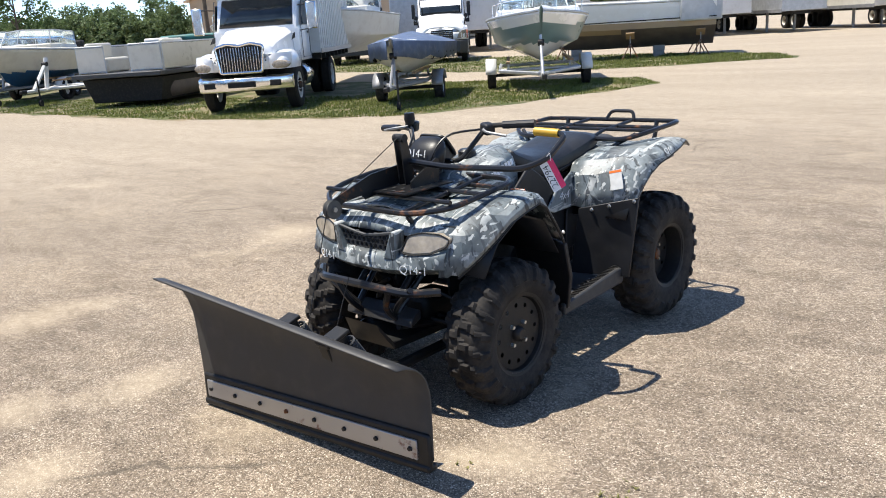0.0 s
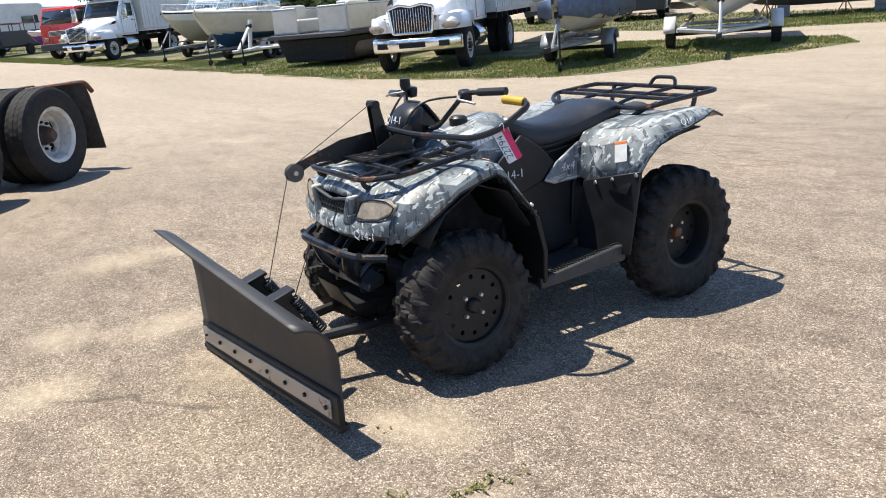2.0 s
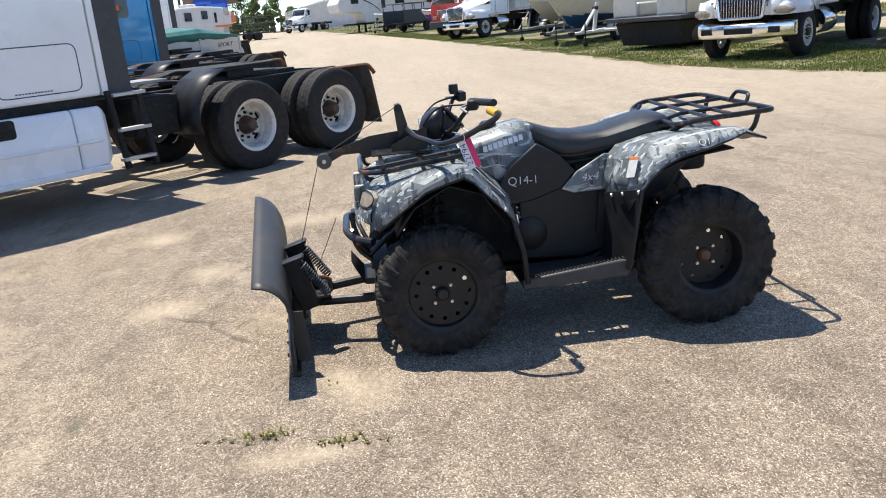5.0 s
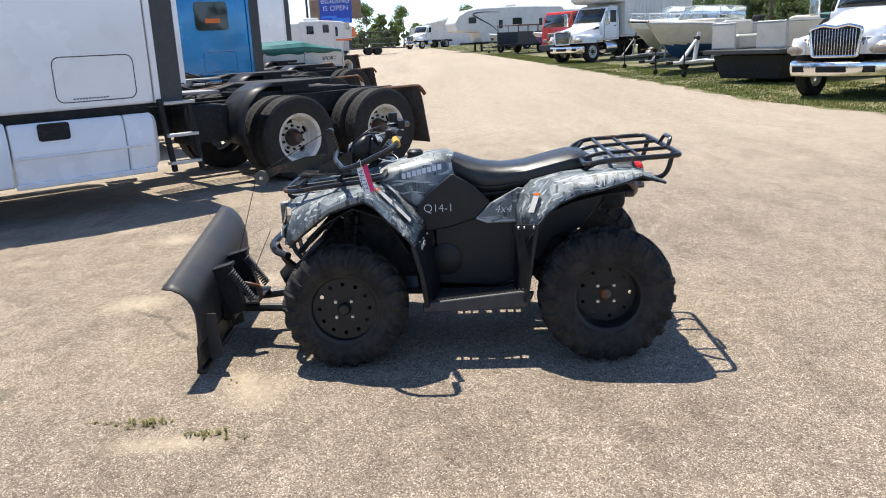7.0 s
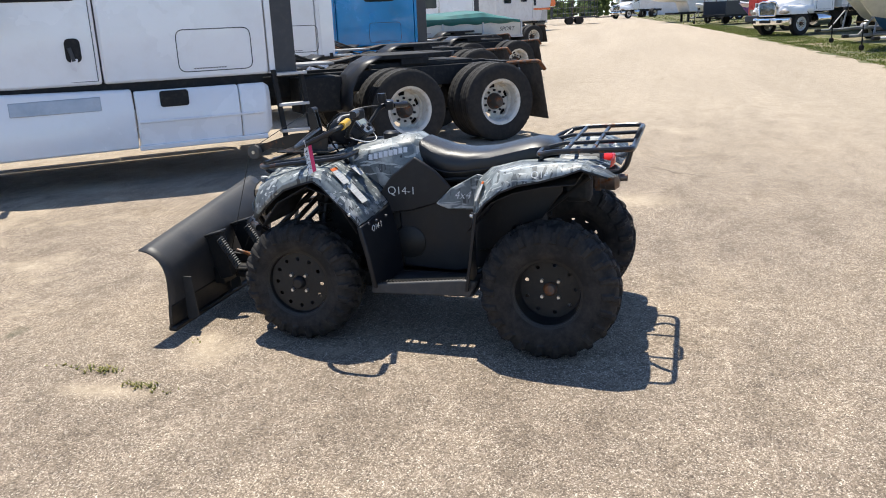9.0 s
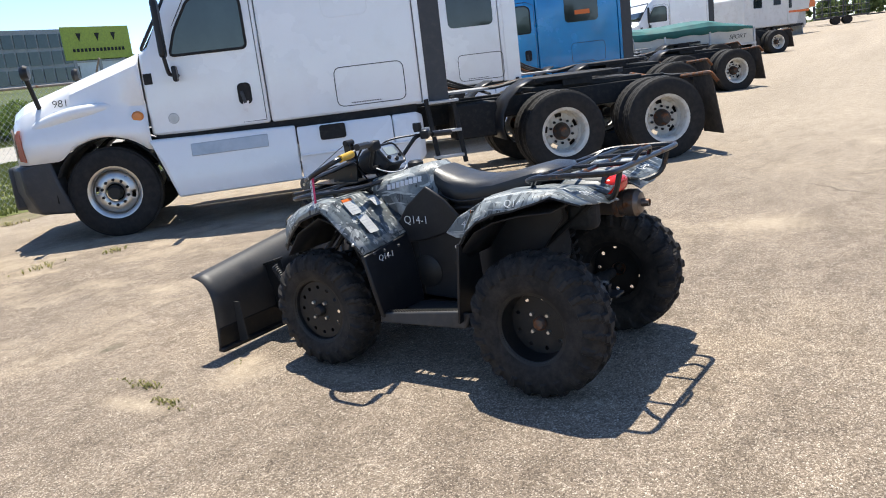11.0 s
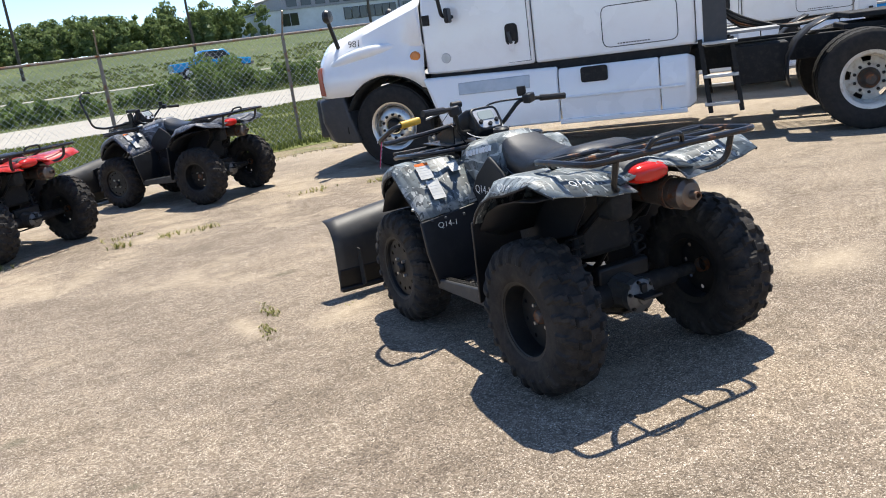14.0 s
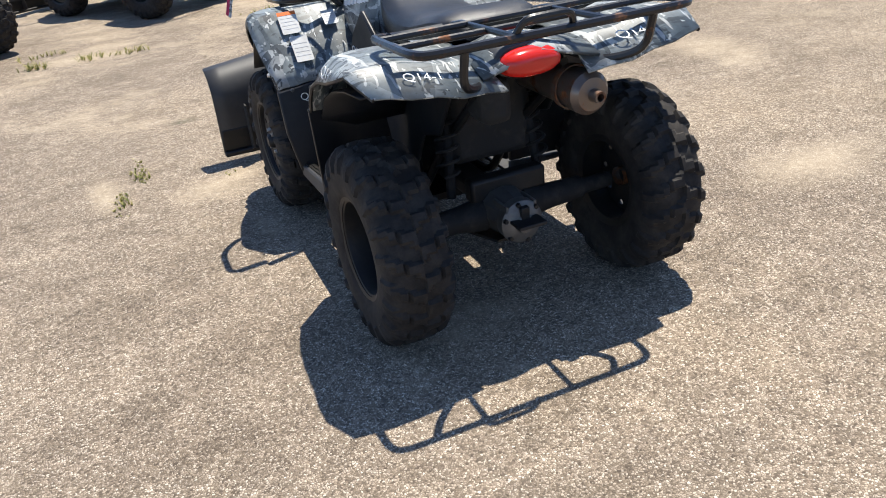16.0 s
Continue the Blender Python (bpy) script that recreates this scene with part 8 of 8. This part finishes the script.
def cage_trailer(m):
    K = thing("utility_trailer", m, "dark utility trailer with tall mesh sides", "trailer")
    part("bed", B(((4.2, 2.0, 0.14), (0, 0, 0.62)), ((1.4, 0.12, 0.1), (2.7, 0, 0.55))), GREY_TRIM, K, bevel=0.01)
    for s in (1, -1):
        for k in range(8):
            part("side_post", T([(-2.05 + 0.585 * k, 0.98 * s, 0.65), (-2.05 + 0.585 * k, 0.98 * s, 2.1)], 0.03, 6), GREY_TRIM, K)
        for z in (1.0, 1.5, 2.1):
            part("side_rail", T([(-2.1, 0.98 * s, z), (2.1, 0.98 * s, z)], 0.025, 6), GREY_TRIM, K)
        for x in (-0.45, 0.45):
            part("tyre", L([(0.1, -0.08), (0.33, -0.1), (0.36, 0), (0.33, 0.1), (0.1, 0.08)], 20, "y", (x, 1.1 * s, 0.36)), TYRE, K)
    for k in range(5):
        part("gate_bar", T([(-2.1, -0.95 + 0.475 * k, 0.65), (-2.1, -0.95 + 0.475 * k, 2.1)], 0.025, 6), GREY_TRIM, K)
    return K


cage_trailer(at_lot(-78, -1.8, 100))
box_truck(at_lot(-97, 2.2, -40), "white conventional truck with a bare chassis at the lane's end", box=False)
pick = at_lot(-59.5, 10.9, -48)


def gear_trailer(m):
    K = thing("equipment_trailer", m, "dark trailer with a rail cage and small boats", "trailer")
    part("bed", B(((4.8, 2.0, 0.16), (0, 0, 0.6)), ((1.6, 0.14, 0.1), (3.1, 0, 0.55))), SHADOW_BLACK, K)
    for s in (1, -1):
        part("side_panel", B(((4.6, 0.05, 0.9), (0, 1.0 * s, 1.1))), GREY_TRIM, K, bevel=0.01)
        part("tyre", L([(0.1, -0.08), (0.33, -0.1), (0.36, 0), (0.33, 0.1), (0.1, 0.08)], 20, "y", (0, 1.12 * s, 0.36)), TYRE, K)
        for k in range(5):
            part("rail_post", T([(-2.2 + 1.1 * k, 1.0 * s, 1.5), (-2.2 + 1.1 * k, 1.0 * s, 2.0)], 0.03, 6), RUSTY, K)
        part("top_rail", T([(-2.25, 1.0 * s, 2.0), (2.25, 1.0 * s, 2.0)], 0.03, 6), RUSTY, K)
    return K


gear_trailer(pick)
motor_boat(at_lot(-63.5, 9.8, -45), "small white boat with upturned hull cover", 4.6, 1.8, 0.6, 1.2, WHITE_PAINT, OFF_WHITE, 0.9, screen=False, rail=False)
trailer(at_lot(-63.5, 9.8, -45), "grey trailer under a small white boat", 4.2, 1.6, GALV_DULL)
motor_boat(at_lot(-48.8, 11.0, -50), "small purple and white jet boat", 3.4, 1.4, 0.6, 1.25, WHITE_PAINT, paint("purple_gelcoat", (0.16, 0.06, 0.35), 0.3), 1.15, rail=False)


# ---- second line of vehicles, north ----
north_a = tractor(at_lot(-27.5, 28.2, -52), WHITE_PAINT, "white aerodynamic road tractor facing the lane", number=False)
copy_thing(north_a, at_lot(-22.6, 28.6, -52))


def semi_trailer(m, label, length=12.0, colour=OFF_WHITE, ribs=True):
    K = thing("semi_trailer", m, label, "trailer")
    part("box", B(((length, 2.5, 2.75), (0, 0, 2.5))), colour, K, bevel=0.03)
    for s in (1, -1):
        if ribs:
            for k in range(int(length / 0.6)):
                part("side_rib", B(((0.06, 0.03, 2.5), (-length / 2 + 0.3 + 0.6 * k, 1.262 * s, 2.5))), GALV, K)
        part("lower_rail", B(((length, 0.05, 0.18), (0, 1.265 * s, 1.16))), GALV_DULL, K)
        for x in (-length / 2 + 1.4, -length / 2 + 2.7):
            truck_wheel(K, x, 1.05 * s, s, dual=True, name="wheel")
        part("landing_leg", B(((0.12, 0.12, 1.1), (length / 2 - 2.8, 0.8 * s, 0.56)), ((0.3, 0.25, 0.03), (length / 2 - 2.8, 0.8 * s, 0.02))), GALV_DULL, K)
    part("underframe", B(((length - 0.5, 1.0, 0.16), (0, 0, 1.02))), SHADOW_BLACK, K)
    return K


tr = semi_trailer(at_lot(-20.6, 51.6), "white ribbed semi-trailer parked on grass")
semi_trailer(at_lot(-16.9, 52.6), "grey semi-trailer parked on grass", 12, GALV, False)
semi_trailer(at_lot(-12.6, 53.8), "cream semi-trailer with rusty frame", 12, CREAM, False)
semi_trailer(at_lot(-7.6, 54.6), "brown semi-trailer parked at the lot's far side", 12, RUSTY, False)
semi_trailer(at_lot(-25.5, 42.0), "white semi-trailer stored behind the boats", 12, OFF_WHITE)
semi_trailer(at_lot(-34.0, 40.0), "grey semi-trailer stored behind the boats", 12, GALV)
copy_thing(tr, at_lot(-30.2, 41.0))


# ---- fence ----
def fence():
    F = tagged(thing("fence", pose(0, -7.38, 0), "rusty chain-link fence with a top rail on steel posts", "fence"), kind="structure")
    xs = [-17.1 + 3.05 * k for k in range(12)]
    for x in xs:
        p = part("post", T([(x, 0, 0), (x, 0, 1.92)], 0.03, 8), FENCE_STEEL, F)
        part("barb_arm", T([(x, 0, 1.90), (x + 0.03, 0.28, 2.28)], 0.016, 6), FENCE_STEEL, p)
    part("top_rail", T([(xs[0], 0, 1.90), (xs[-1], 0, 1.90)], 0.022, 8), FENCE_STEEL, F, "dull steel top rail")
    verts, edges, h, step = [], [], 1.86, 0.10
    bm = bmesh.new()
    x0, x1 = xs[0], xs[-1]
    k = 0
    x = x0 - h
    while x < x1:
        for s in (1, -1):
            a, b = (x, 0.03), (x + h, 0.03 + h)
            if s < 0:
                a, b = (x + h, 0.03), (x, 0.03 + h)
            t0, t1 = 0.0, 1.0
            if b[0] != a[0]:
                ta, tb = (x0 - a[0]) / (b[0] - a[0]), (x1 - a[0]) / (b[0] - a[0])
                t0, t1 = max(t0, min(ta, tb)), min(t1, max(ta, tb))
            if t1 > t0:
                p, q = [(a[0] + (b[0] - a[0]) * t, 0.004 * s, a[1] + (b[1] - a[1]) * t) for t in (t0, t1)]
                tube(bm, [p, q], 0.0021, 3)
        x += step
    tagged(part("mesh", bm, GALV, F), kind="stuff")


fence()
for x, y, yaw in ((-1.61, -4.17, 33.6),):
    second = copy_thing(main_atv, pose(x, y, 0, 0, 0, yaw))
    for ob in second.children:
        if ob.type == "MESH" and ob.data.materials and ob.data.materials[0] == CAMO:
            ob.data = ob.data.copy()
            ob.data.materials[0] = DARK_CAMO
    for ob in list(second.children_recursive):
        if ob.name.startswith(("lift_lever", "lever_grip", "chalk_mark")):
            bpy.data.objects.remove(ob)
    part("raised_lever", T(bend([(0.0, -0.06, 0.98), (0.40, -0.10, 0.96), (0.56, -0.12, 1.0), (0.60, -0.20, 1.34), (0.52, -0.22, 1.42), (0.42, -0.20, 1.40)], 0.06, 4), 0.013, 8), RACK_BLACK, second, "raised black lever")
    tagged(second, "dark camouflage four-wheeler with plow blade near the fence", "four-wheeler", "parked four-wheelers")
tagged(main_atv, group="parked four-wheelers")
tagged(four_wheeler(pose(0.62, -3.25, 0, 0, 0, 33.6), RED_PAINT, "red four-wheeler with racks parked near the fence", plow=False, marks=False, lift=False), group="parked four-wheelers")


# ---- trees and distance ----
def leaf_cloud(verts, faces, c, r, n, size, rnd, flat=0.8):
    for _ in range(n):
        d = Vector((rnd.gauss(0, 1), rnd.gauss(0, 1), rnd.gauss(0, 1))).normalized() * r * rnd.uniform(0.55, 1.05)
        p = Vector(c) + Vector((d.x, d.y, d.z * flat))
        a = Vector((rnd.gauss(0, 1), rnd.gauss(0, 1), rnd.gauss(0, 1))).normalized()
        b = a.orthogonal().normalized() * size * rnd.uniform(0.5, 1.2)
        a = a * size * rnd.uniform(0.5, 1.2)
        i = len(verts)
        verts += [p - a, p + b, p + a, p - b]
        faces.append((i, i + 1, i + 2, i + 3))


def mesh_of(name, verts, faces, material, parent=None):
    me = bpy.data.meshes.new(name)
    me.from_pydata(verts, [], faces)
    me.materials.append(material)
    ob = new(name, me)
    if parent:
        ob.parent = parent
    return ob


def tree(m, tall, seed, label="broad green leafy tree", mat=LEAF_DARK, leaves=2600):
    K = thing("tree", m, label, "tree")
    rnd = random.Random(seed)
    trunk = T([(0, 0, 0), (0.1, 0.05, tall * 0.25), (0.0, 0.15, tall * 0.55), (0.1, 0.1, tall * 0.85)], [0.05 * tall * 0.4, 0.04 * tall * 0.4, 0.025 * tall * 0.4, 0.01], 8)
    verts, faces = [], []
    for k in range(11):
        a, z = rnd.uniform(0, 6.28), tall * rnd.uniform(0.35, 0.9)
        rr = tall * (0.26 if z < tall * 0.7 else 0.14) * rnd.uniform(0.5, 1.1)
        tip = (rr * math.cos(a), rr * math.sin(a), z + tall * 0.06)
        tube(trunk, [(0.03, 0.1, z - tall * 0.12), (tip[0] * 0.5, tip[1] * 0.5, z), tip], [0.012 * tall * 0.5, 0.008 * tall * 0.5, 0.01], 6)
        leaf_cloud(verts, faces, tip, tall * rnd.uniform(0.10, 0.17), leaves // 11, tall * 0.016, rnd)
    part("trunk", trunk, BARK, K)
    mesh_of("crown", verts, faces, mat, K)
    return K


t_a = tree(pose(-62, 98, 0), 10, 1, "tall dark green tree behind the boats")
t_b = tree(at_lot(-108, -4.3, 0), 5.8, 2, "rounded green tree beside the lane's far end", LEAF_LIGHT)
copy_thing(t_b, at_lot(-122, 0.2, 40))
copy_thing(t_a, at_lot(-112, 30, 70))
copy_thing(t_a, at_lot(-96, 44, 10))
copy_thing(t_b, at_lot(-128, 10, 90))


def core(verts, faces, c, r, rnd):
    """The dense inside of a far crown."""
    i, n = len(verts), 7
    for k, (q, z) in enumerate(((0.6, -0.8), (1.0, 0.0), (0.55, 0.8))):
        for j in range(n):
            a = 2 * math.pi * j / n + k
            w = r * q * rnd.uniform(0.8, 1.15)
            verts.append((c[0] + w * math.cos(a), c[1] + w * math.sin(a), c[2] + r * z))
    for k in range(2):
        for j in range(n):
            faces.append((i + k * n + j, i + k * n + (j + 1) % n, i + (k + 1) * n + (j + 1) % n, i + (k + 1) * n + j))
    faces.append(tuple(i + 2 * n + j for j in range(n)))


def woods(name, x0, y0, x1, y1, tall, n, seed, mat=LEAF_DARK, size=0.55, deep=16, ground_z=None):
    rnd = random.Random(seed)
    verts, faces = [], []
    d = Vector((x1 - x0, y1 - y0))
    nrm = Vector((-d.y, d.x)).normalized()
    for k in range(n):
        u, w = rnd.random(), rnd.uniform(0, deep)
        p = Vector((x0, y0)) + d * u + nrm * w
        g = ground_z(p.y) if ground_z else rise(p.x, p.y)
        h = tall * (0.88 + 0.5 * noise.noise((u * 14, w * 0.1, seed))) * rnd.uniform(0.65, 1.2)
        for j in range(3):
            core(verts, faces, (p.x + rnd.gauss(0, 0.05) * h, p.y, h * (0.16 + 0.20 * j) + g), h * (0.14 - 0.03 * j), rnd)
        for j in range(12):
            v = rnd.random() ** 0.75
            b, q = rnd.uniform(0, 6.28), h * (0.34 - 0.24 * v * v) * rnd.uniform(0.4, 1.2)
            leaf_cloud(verts, faces, (p.x + q * math.cos(b), p.y + q * math.sin(b), h * (0.10 + 0.84 * v) + g), h * rnd.uniform(0.08, 0.17), 42, size, rnd)
    tagged(mesh_of(name, verts, faces, mat), "dense green woods in the distance", "trees", kind="stuff")


woods("woods", -80, 150, -260, 95, 10.5, 420, 11, LEAF_NORTH, size=0.27)
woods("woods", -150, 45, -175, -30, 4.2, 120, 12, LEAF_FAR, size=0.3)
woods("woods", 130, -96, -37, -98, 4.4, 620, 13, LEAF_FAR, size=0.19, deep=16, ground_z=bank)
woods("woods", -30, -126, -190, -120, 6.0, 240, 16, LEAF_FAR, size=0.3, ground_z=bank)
woods("woods", 90, 150, -80, 150, 10.0, 200, 15, LEAF_NORTH, size=0.3)


def bushes():
    rnd = random.Random(21)
    verts, faces = [], []
    for k in range(300):
        x, y = rnd.uniform(-62, 20), -34 - abs(rnd.gauss(0, 2.6)) - 0.5
        r = rnd.uniform(0.3, 0.75)
        if noise.noise((x * 0.22, 0, 4)) > 0.12:
            r *= 1.8
        for j in range(3):
            c = (x + rnd.uniform(-0.6, 0.6) * r, y + rnd.uniform(-0.5, 0.5) * r, bank(y) + r * (0.45 + 0.4 * j))
            leaf_cloud(verts, faces, c, r * (0.8 - 0.15 * j), int(240 * r), 0.085, rnd)
    tagged(mesh_of("bushes", verts, faces, LEAF_LIGHT), "scrubby green bushes along the road", "bushes", kind="stuff")
    verts, faces = [], []
    for k in range(5200):
        x, y = rnd.uniform(-85, 25), -33.6 - 44 * rnd.random() ** 1.6
        if -56.5 < y < -47 or noise.noise((x * 0.09, y * 0.12, 7)) < -0.28:
            continue
        r = rnd.uniform(0.25, 0.6)
        leaf_cloud(verts, faces, (x, y, bank(y) + r * 0.12), r, 26, 0.055 + 0.0012 * (-33 - y), rnd, 0.45)
    tagged(mesh_of("tall_grass", verts, faces, FIELD_BLADE), "tall rough grass", "grass", kind="stuff")


bushes()


def hall(name, m, w, d, tall, ridge, wall, roof, label, doors=2, lean=False):
    """A metal building: walls, gabled roof, doors and windows."""
    K = thing(name, m, label, "building")
    part("wall", PL([(-w / 2, 0), (w / 2, 0), (w / 2, tall), (0, tall + ridge), (-w / 2, tall)], d, FRONT(0)), wall, K, smooth=False)
    for s in (1, -1):
        part("roof", LF([[(s * (w / 2 + 0.4), -d / 2 - 0.4, tall - 0.15), (0, -d / 2 - 0.4, tall + ridge + 0.12), (0, -d / 2 - 0.4, tall + ridge + 0.24), (s * (w / 2 + 0.4), -d / 2 - 0.4, tall)], [(s * (w / 2 + 0.4), d / 2 + 0.4, tall - 0.15), (0, d / 2 + 0.4, tall + ridge + 0.12), (0, d / 2 + 0.4, tall + ridge + 0.24), (s * (w / 2 + 0.4), d / 2 + 0.4, tall)]]), roof, K, smooth=False)
    for k in range(doors):
        x = (k - (doors - 1) / 2) * w / (doors + 0.5)
        part("door", B(((3.0, 0.08, min(3.2, tall * 0.8)), (x, -d / 2 - 0.05, min(3.2, tall * 0.8) / 2))), OFF_WHITE, K)
    return K


hall("metal_building", at_lot(-62, 62, 20), 26, 16, 5.2, 3.4, BROWN_WALL, BROWN_WALL, "tan metal building with a gabled roof")
hall("white_building", at_lot(-128, 9.4, 95), 16, 12, 2.7, 1.7, OFF_WHITE, OFF_WHITE, "white metal building at the lane's far end", 3)


def long_building(m):
    """x along its front; the front faces -y of its own frame."""
    K = thing("long_building", m, "long grey industrial building with dark windows beyond the highway", "building")
    part("wall", B(((60, 18, 3.1), (30, 9, 1.55))), PALE_WALL, K, smooth=False)
    part("roof_edge", B(((60.4, 18.4, 0.25), (30, 9, 3.2))), GALV_DULL, K, smooth=False)
    for x0, n in ((3.0, 2), (12.5, 7), (33.0, 5)):
        for k in range(n):
            w = part("window", B(((1.15, 0.12, 1.7), (x0 + 1.25 * k, -0.03, 1.75))), GREY_TRIM, K, smooth=False)
            part("pane", B(((1.0, 0.06, 1.55), (x0 + 1.25 * k, -0.09, 1.75))), DARK_GLASS, w, smooth=False)
    part("upper_wall", B(((16, 12, 2.4), (13, 12, 4.4))), GALV_DULL, K, smooth=False)
    part("upper_roof", LF([[(4.5, 5.5, 5.5), (22, 5.5, 5.5), (22, 18.5, 5.5), (4.5, 18.5, 5.5)], [(7, 11, 6.9), (22, 11, 6.9), (22, 13, 6.9), (7, 13, 6.9)]]), OFF_WHITE, K, smooth=False)
    for k in range(6):
        part("window", B(((1.6, 0.1, 1.3), (6.5 + 2.3 * k, 5.95, 4.5))), DARK_GLASS, K, smooth=False)
    part("tower_block", B(((17, 9, 8.0), (29.5, 4.0, 4.0))), GALV_DULL, K, smooth=False)
    for r in range(3):
        for k in range(9):
            part("window", B(((1.5, 0.1, 1.9), (22.3 + 1.8 * k, -0.56, 1.6 + 2.4 * r))), CAB_GLASS, K, smooth=False)


def green_board(m):
    K = thing("billboard", m, "yellow-green billboard with dark lettering on posts", "sign")
    part("board", B(((8.2, 0.15, 3.3), (0, 0, 0))), SIGN_GREEN, K, bevel=0.02)
    for x in (-3.0, 0.0, 3.0):
        part("post", B(((0.25, 0.25, 6.0), (x, 0.22, -2.4))), GALV_DULL, K)
    for k in range(14):
        part("lettering_bar", B(((0.28, 0.04, 0.34), (-3.0 + 0.46 * k, -0.10, -0.7))), SHADOW_BLACK, K, smooth=False)
    for x in (-2.2, 0.0, 2.0):
        part("emblem", PL([(-0.3, 0.4), (0.3, 0.4), (0.0, -0.4)], 0.04, pose(x, -0.10, 0.6, 90)), SHADOW_BLACK, K)


green_board(pose(-55.6, -70.0, 7.85, 0, 0, 180))
long_building(pose(-39.5, -105, 4.9, 0, 0, 180))


def utility_pole(m, tall=9.0):
    K = thing("utility_pole", m, "weathered wooden utility pole with a crossarm", "pole", "utility poles")
    part("mast", T([(0, 0, -0.3), (0, 0, tall)], [0.16, 0.10], 10), BARK, K)
    part("crossarm", B(((2.2, 0.1, 0.12), (0, 0, tall - 0.6))), BARK, K)
    for x in (-1.0, -0.5, 0.5, 1.0):
        part("insulator", L([(0, 0.18), (0.05, 0.15), (0.06, 0.0)], 8, "z", (x, 0, tall - 0.55)), GALV, K)
    return K


pole = utility_pole(pose(-22, -78, bank(-78)))
for x in (-6, 12, -40, 32):
    copy_thing(pole, pose(x, -78 - 0.1 * x, bank(-78 - 0.1 * x)))
copy_thing(pole, pose(-47.5, 34.5, 0.2, 0, 0, 40))
copy_thing(pole, at_lot(-88, -9.1, 100))


def led_sign(m):
    K = thing("sign", m, "blue electronic sign reading bidding is open on a post", "sign")
    part("post", T([(0, 0, 0), (0, 0, 6.0)], 0.22, 12), GALV_DULL, K)
    part("cabinet", B(((5.2, 0.6, 2.0), (0, 0, 6.05))), RUSTY_BOARD, K, "brown sign cabinet", bevel=0.05)
    part("panel", B(((3.2, 0.08, 2.7), (0, -0.34, 6.0))), SIGN_BLUE, K, bevel=0.02)
    letters("BIDDING\nIS OPEN", 0.72, pose(0, -0.40, 6.48, 90, 0, 0), SIGN_WHITE, K, "sign_lettering", 0.01)
    for x, z, w, hh in ((-0.7, 5.30, 1.5, 0.22), (0.5, 4.95, 1.8, 0.42)):
        part("sign_bar", B(((w, 0.02, hh), (x, -0.39, z))), SIGN_PALE, K)
    return K


led_sign(at_lot(-84, -5.65, 95, -1.5))


def pickup(m):
    K = thing("pickup_truck", m, "bright blue pickup truck on the highway", "pickup")
    side = [(-2.7, 0.55), (2.6, 0.55), (2.7, 0.95), (1.5, 1.1), (0.9, 1.75), (-0.7, 1.78), (-0.95, 1.15), (-2.75, 1.12)]
    part("body", PL(side, 1.9, FLANK(0)), BLUE_PAINT, K, bevel=0.08)
    for s in (1, -1):
        part("side_window", PL([(1.25, 1.15), (0.8, 1.65), (-0.6, 1.68), (-0.75, 1.15)], 0.02, FLANK(0.955 * s)), DARK_GLASS, K)
        for x in (1.7, -1.75):
            w = new("wheel")
            w.parent = K
            w.matrix_local = pose(x, 0.85 * s, 0.40, 0, 0, 0 if s > 0 else 180)
            part("tyre", L([(0.24, -0.1), (0.37, -0.13), (0.40, -0.09), (0.40, 0.09), (0.37, 0.13), (0.24, 0.1)], 24, "y", closed=True), TYRE, w)
            part("rim", L([(0, 0.09), (0.12, 0.09), (0.24, 0.11)], 16, "y"), GALV, w)
    part("bumper", B(((0.2, 1.85, 0.22), (2.72, 0, 0.6))), GREY_TRIM, K, bevel=0.04)
    return K


pickup(pose(-15.8, -51.3, 0.985, 0, 0, 178))
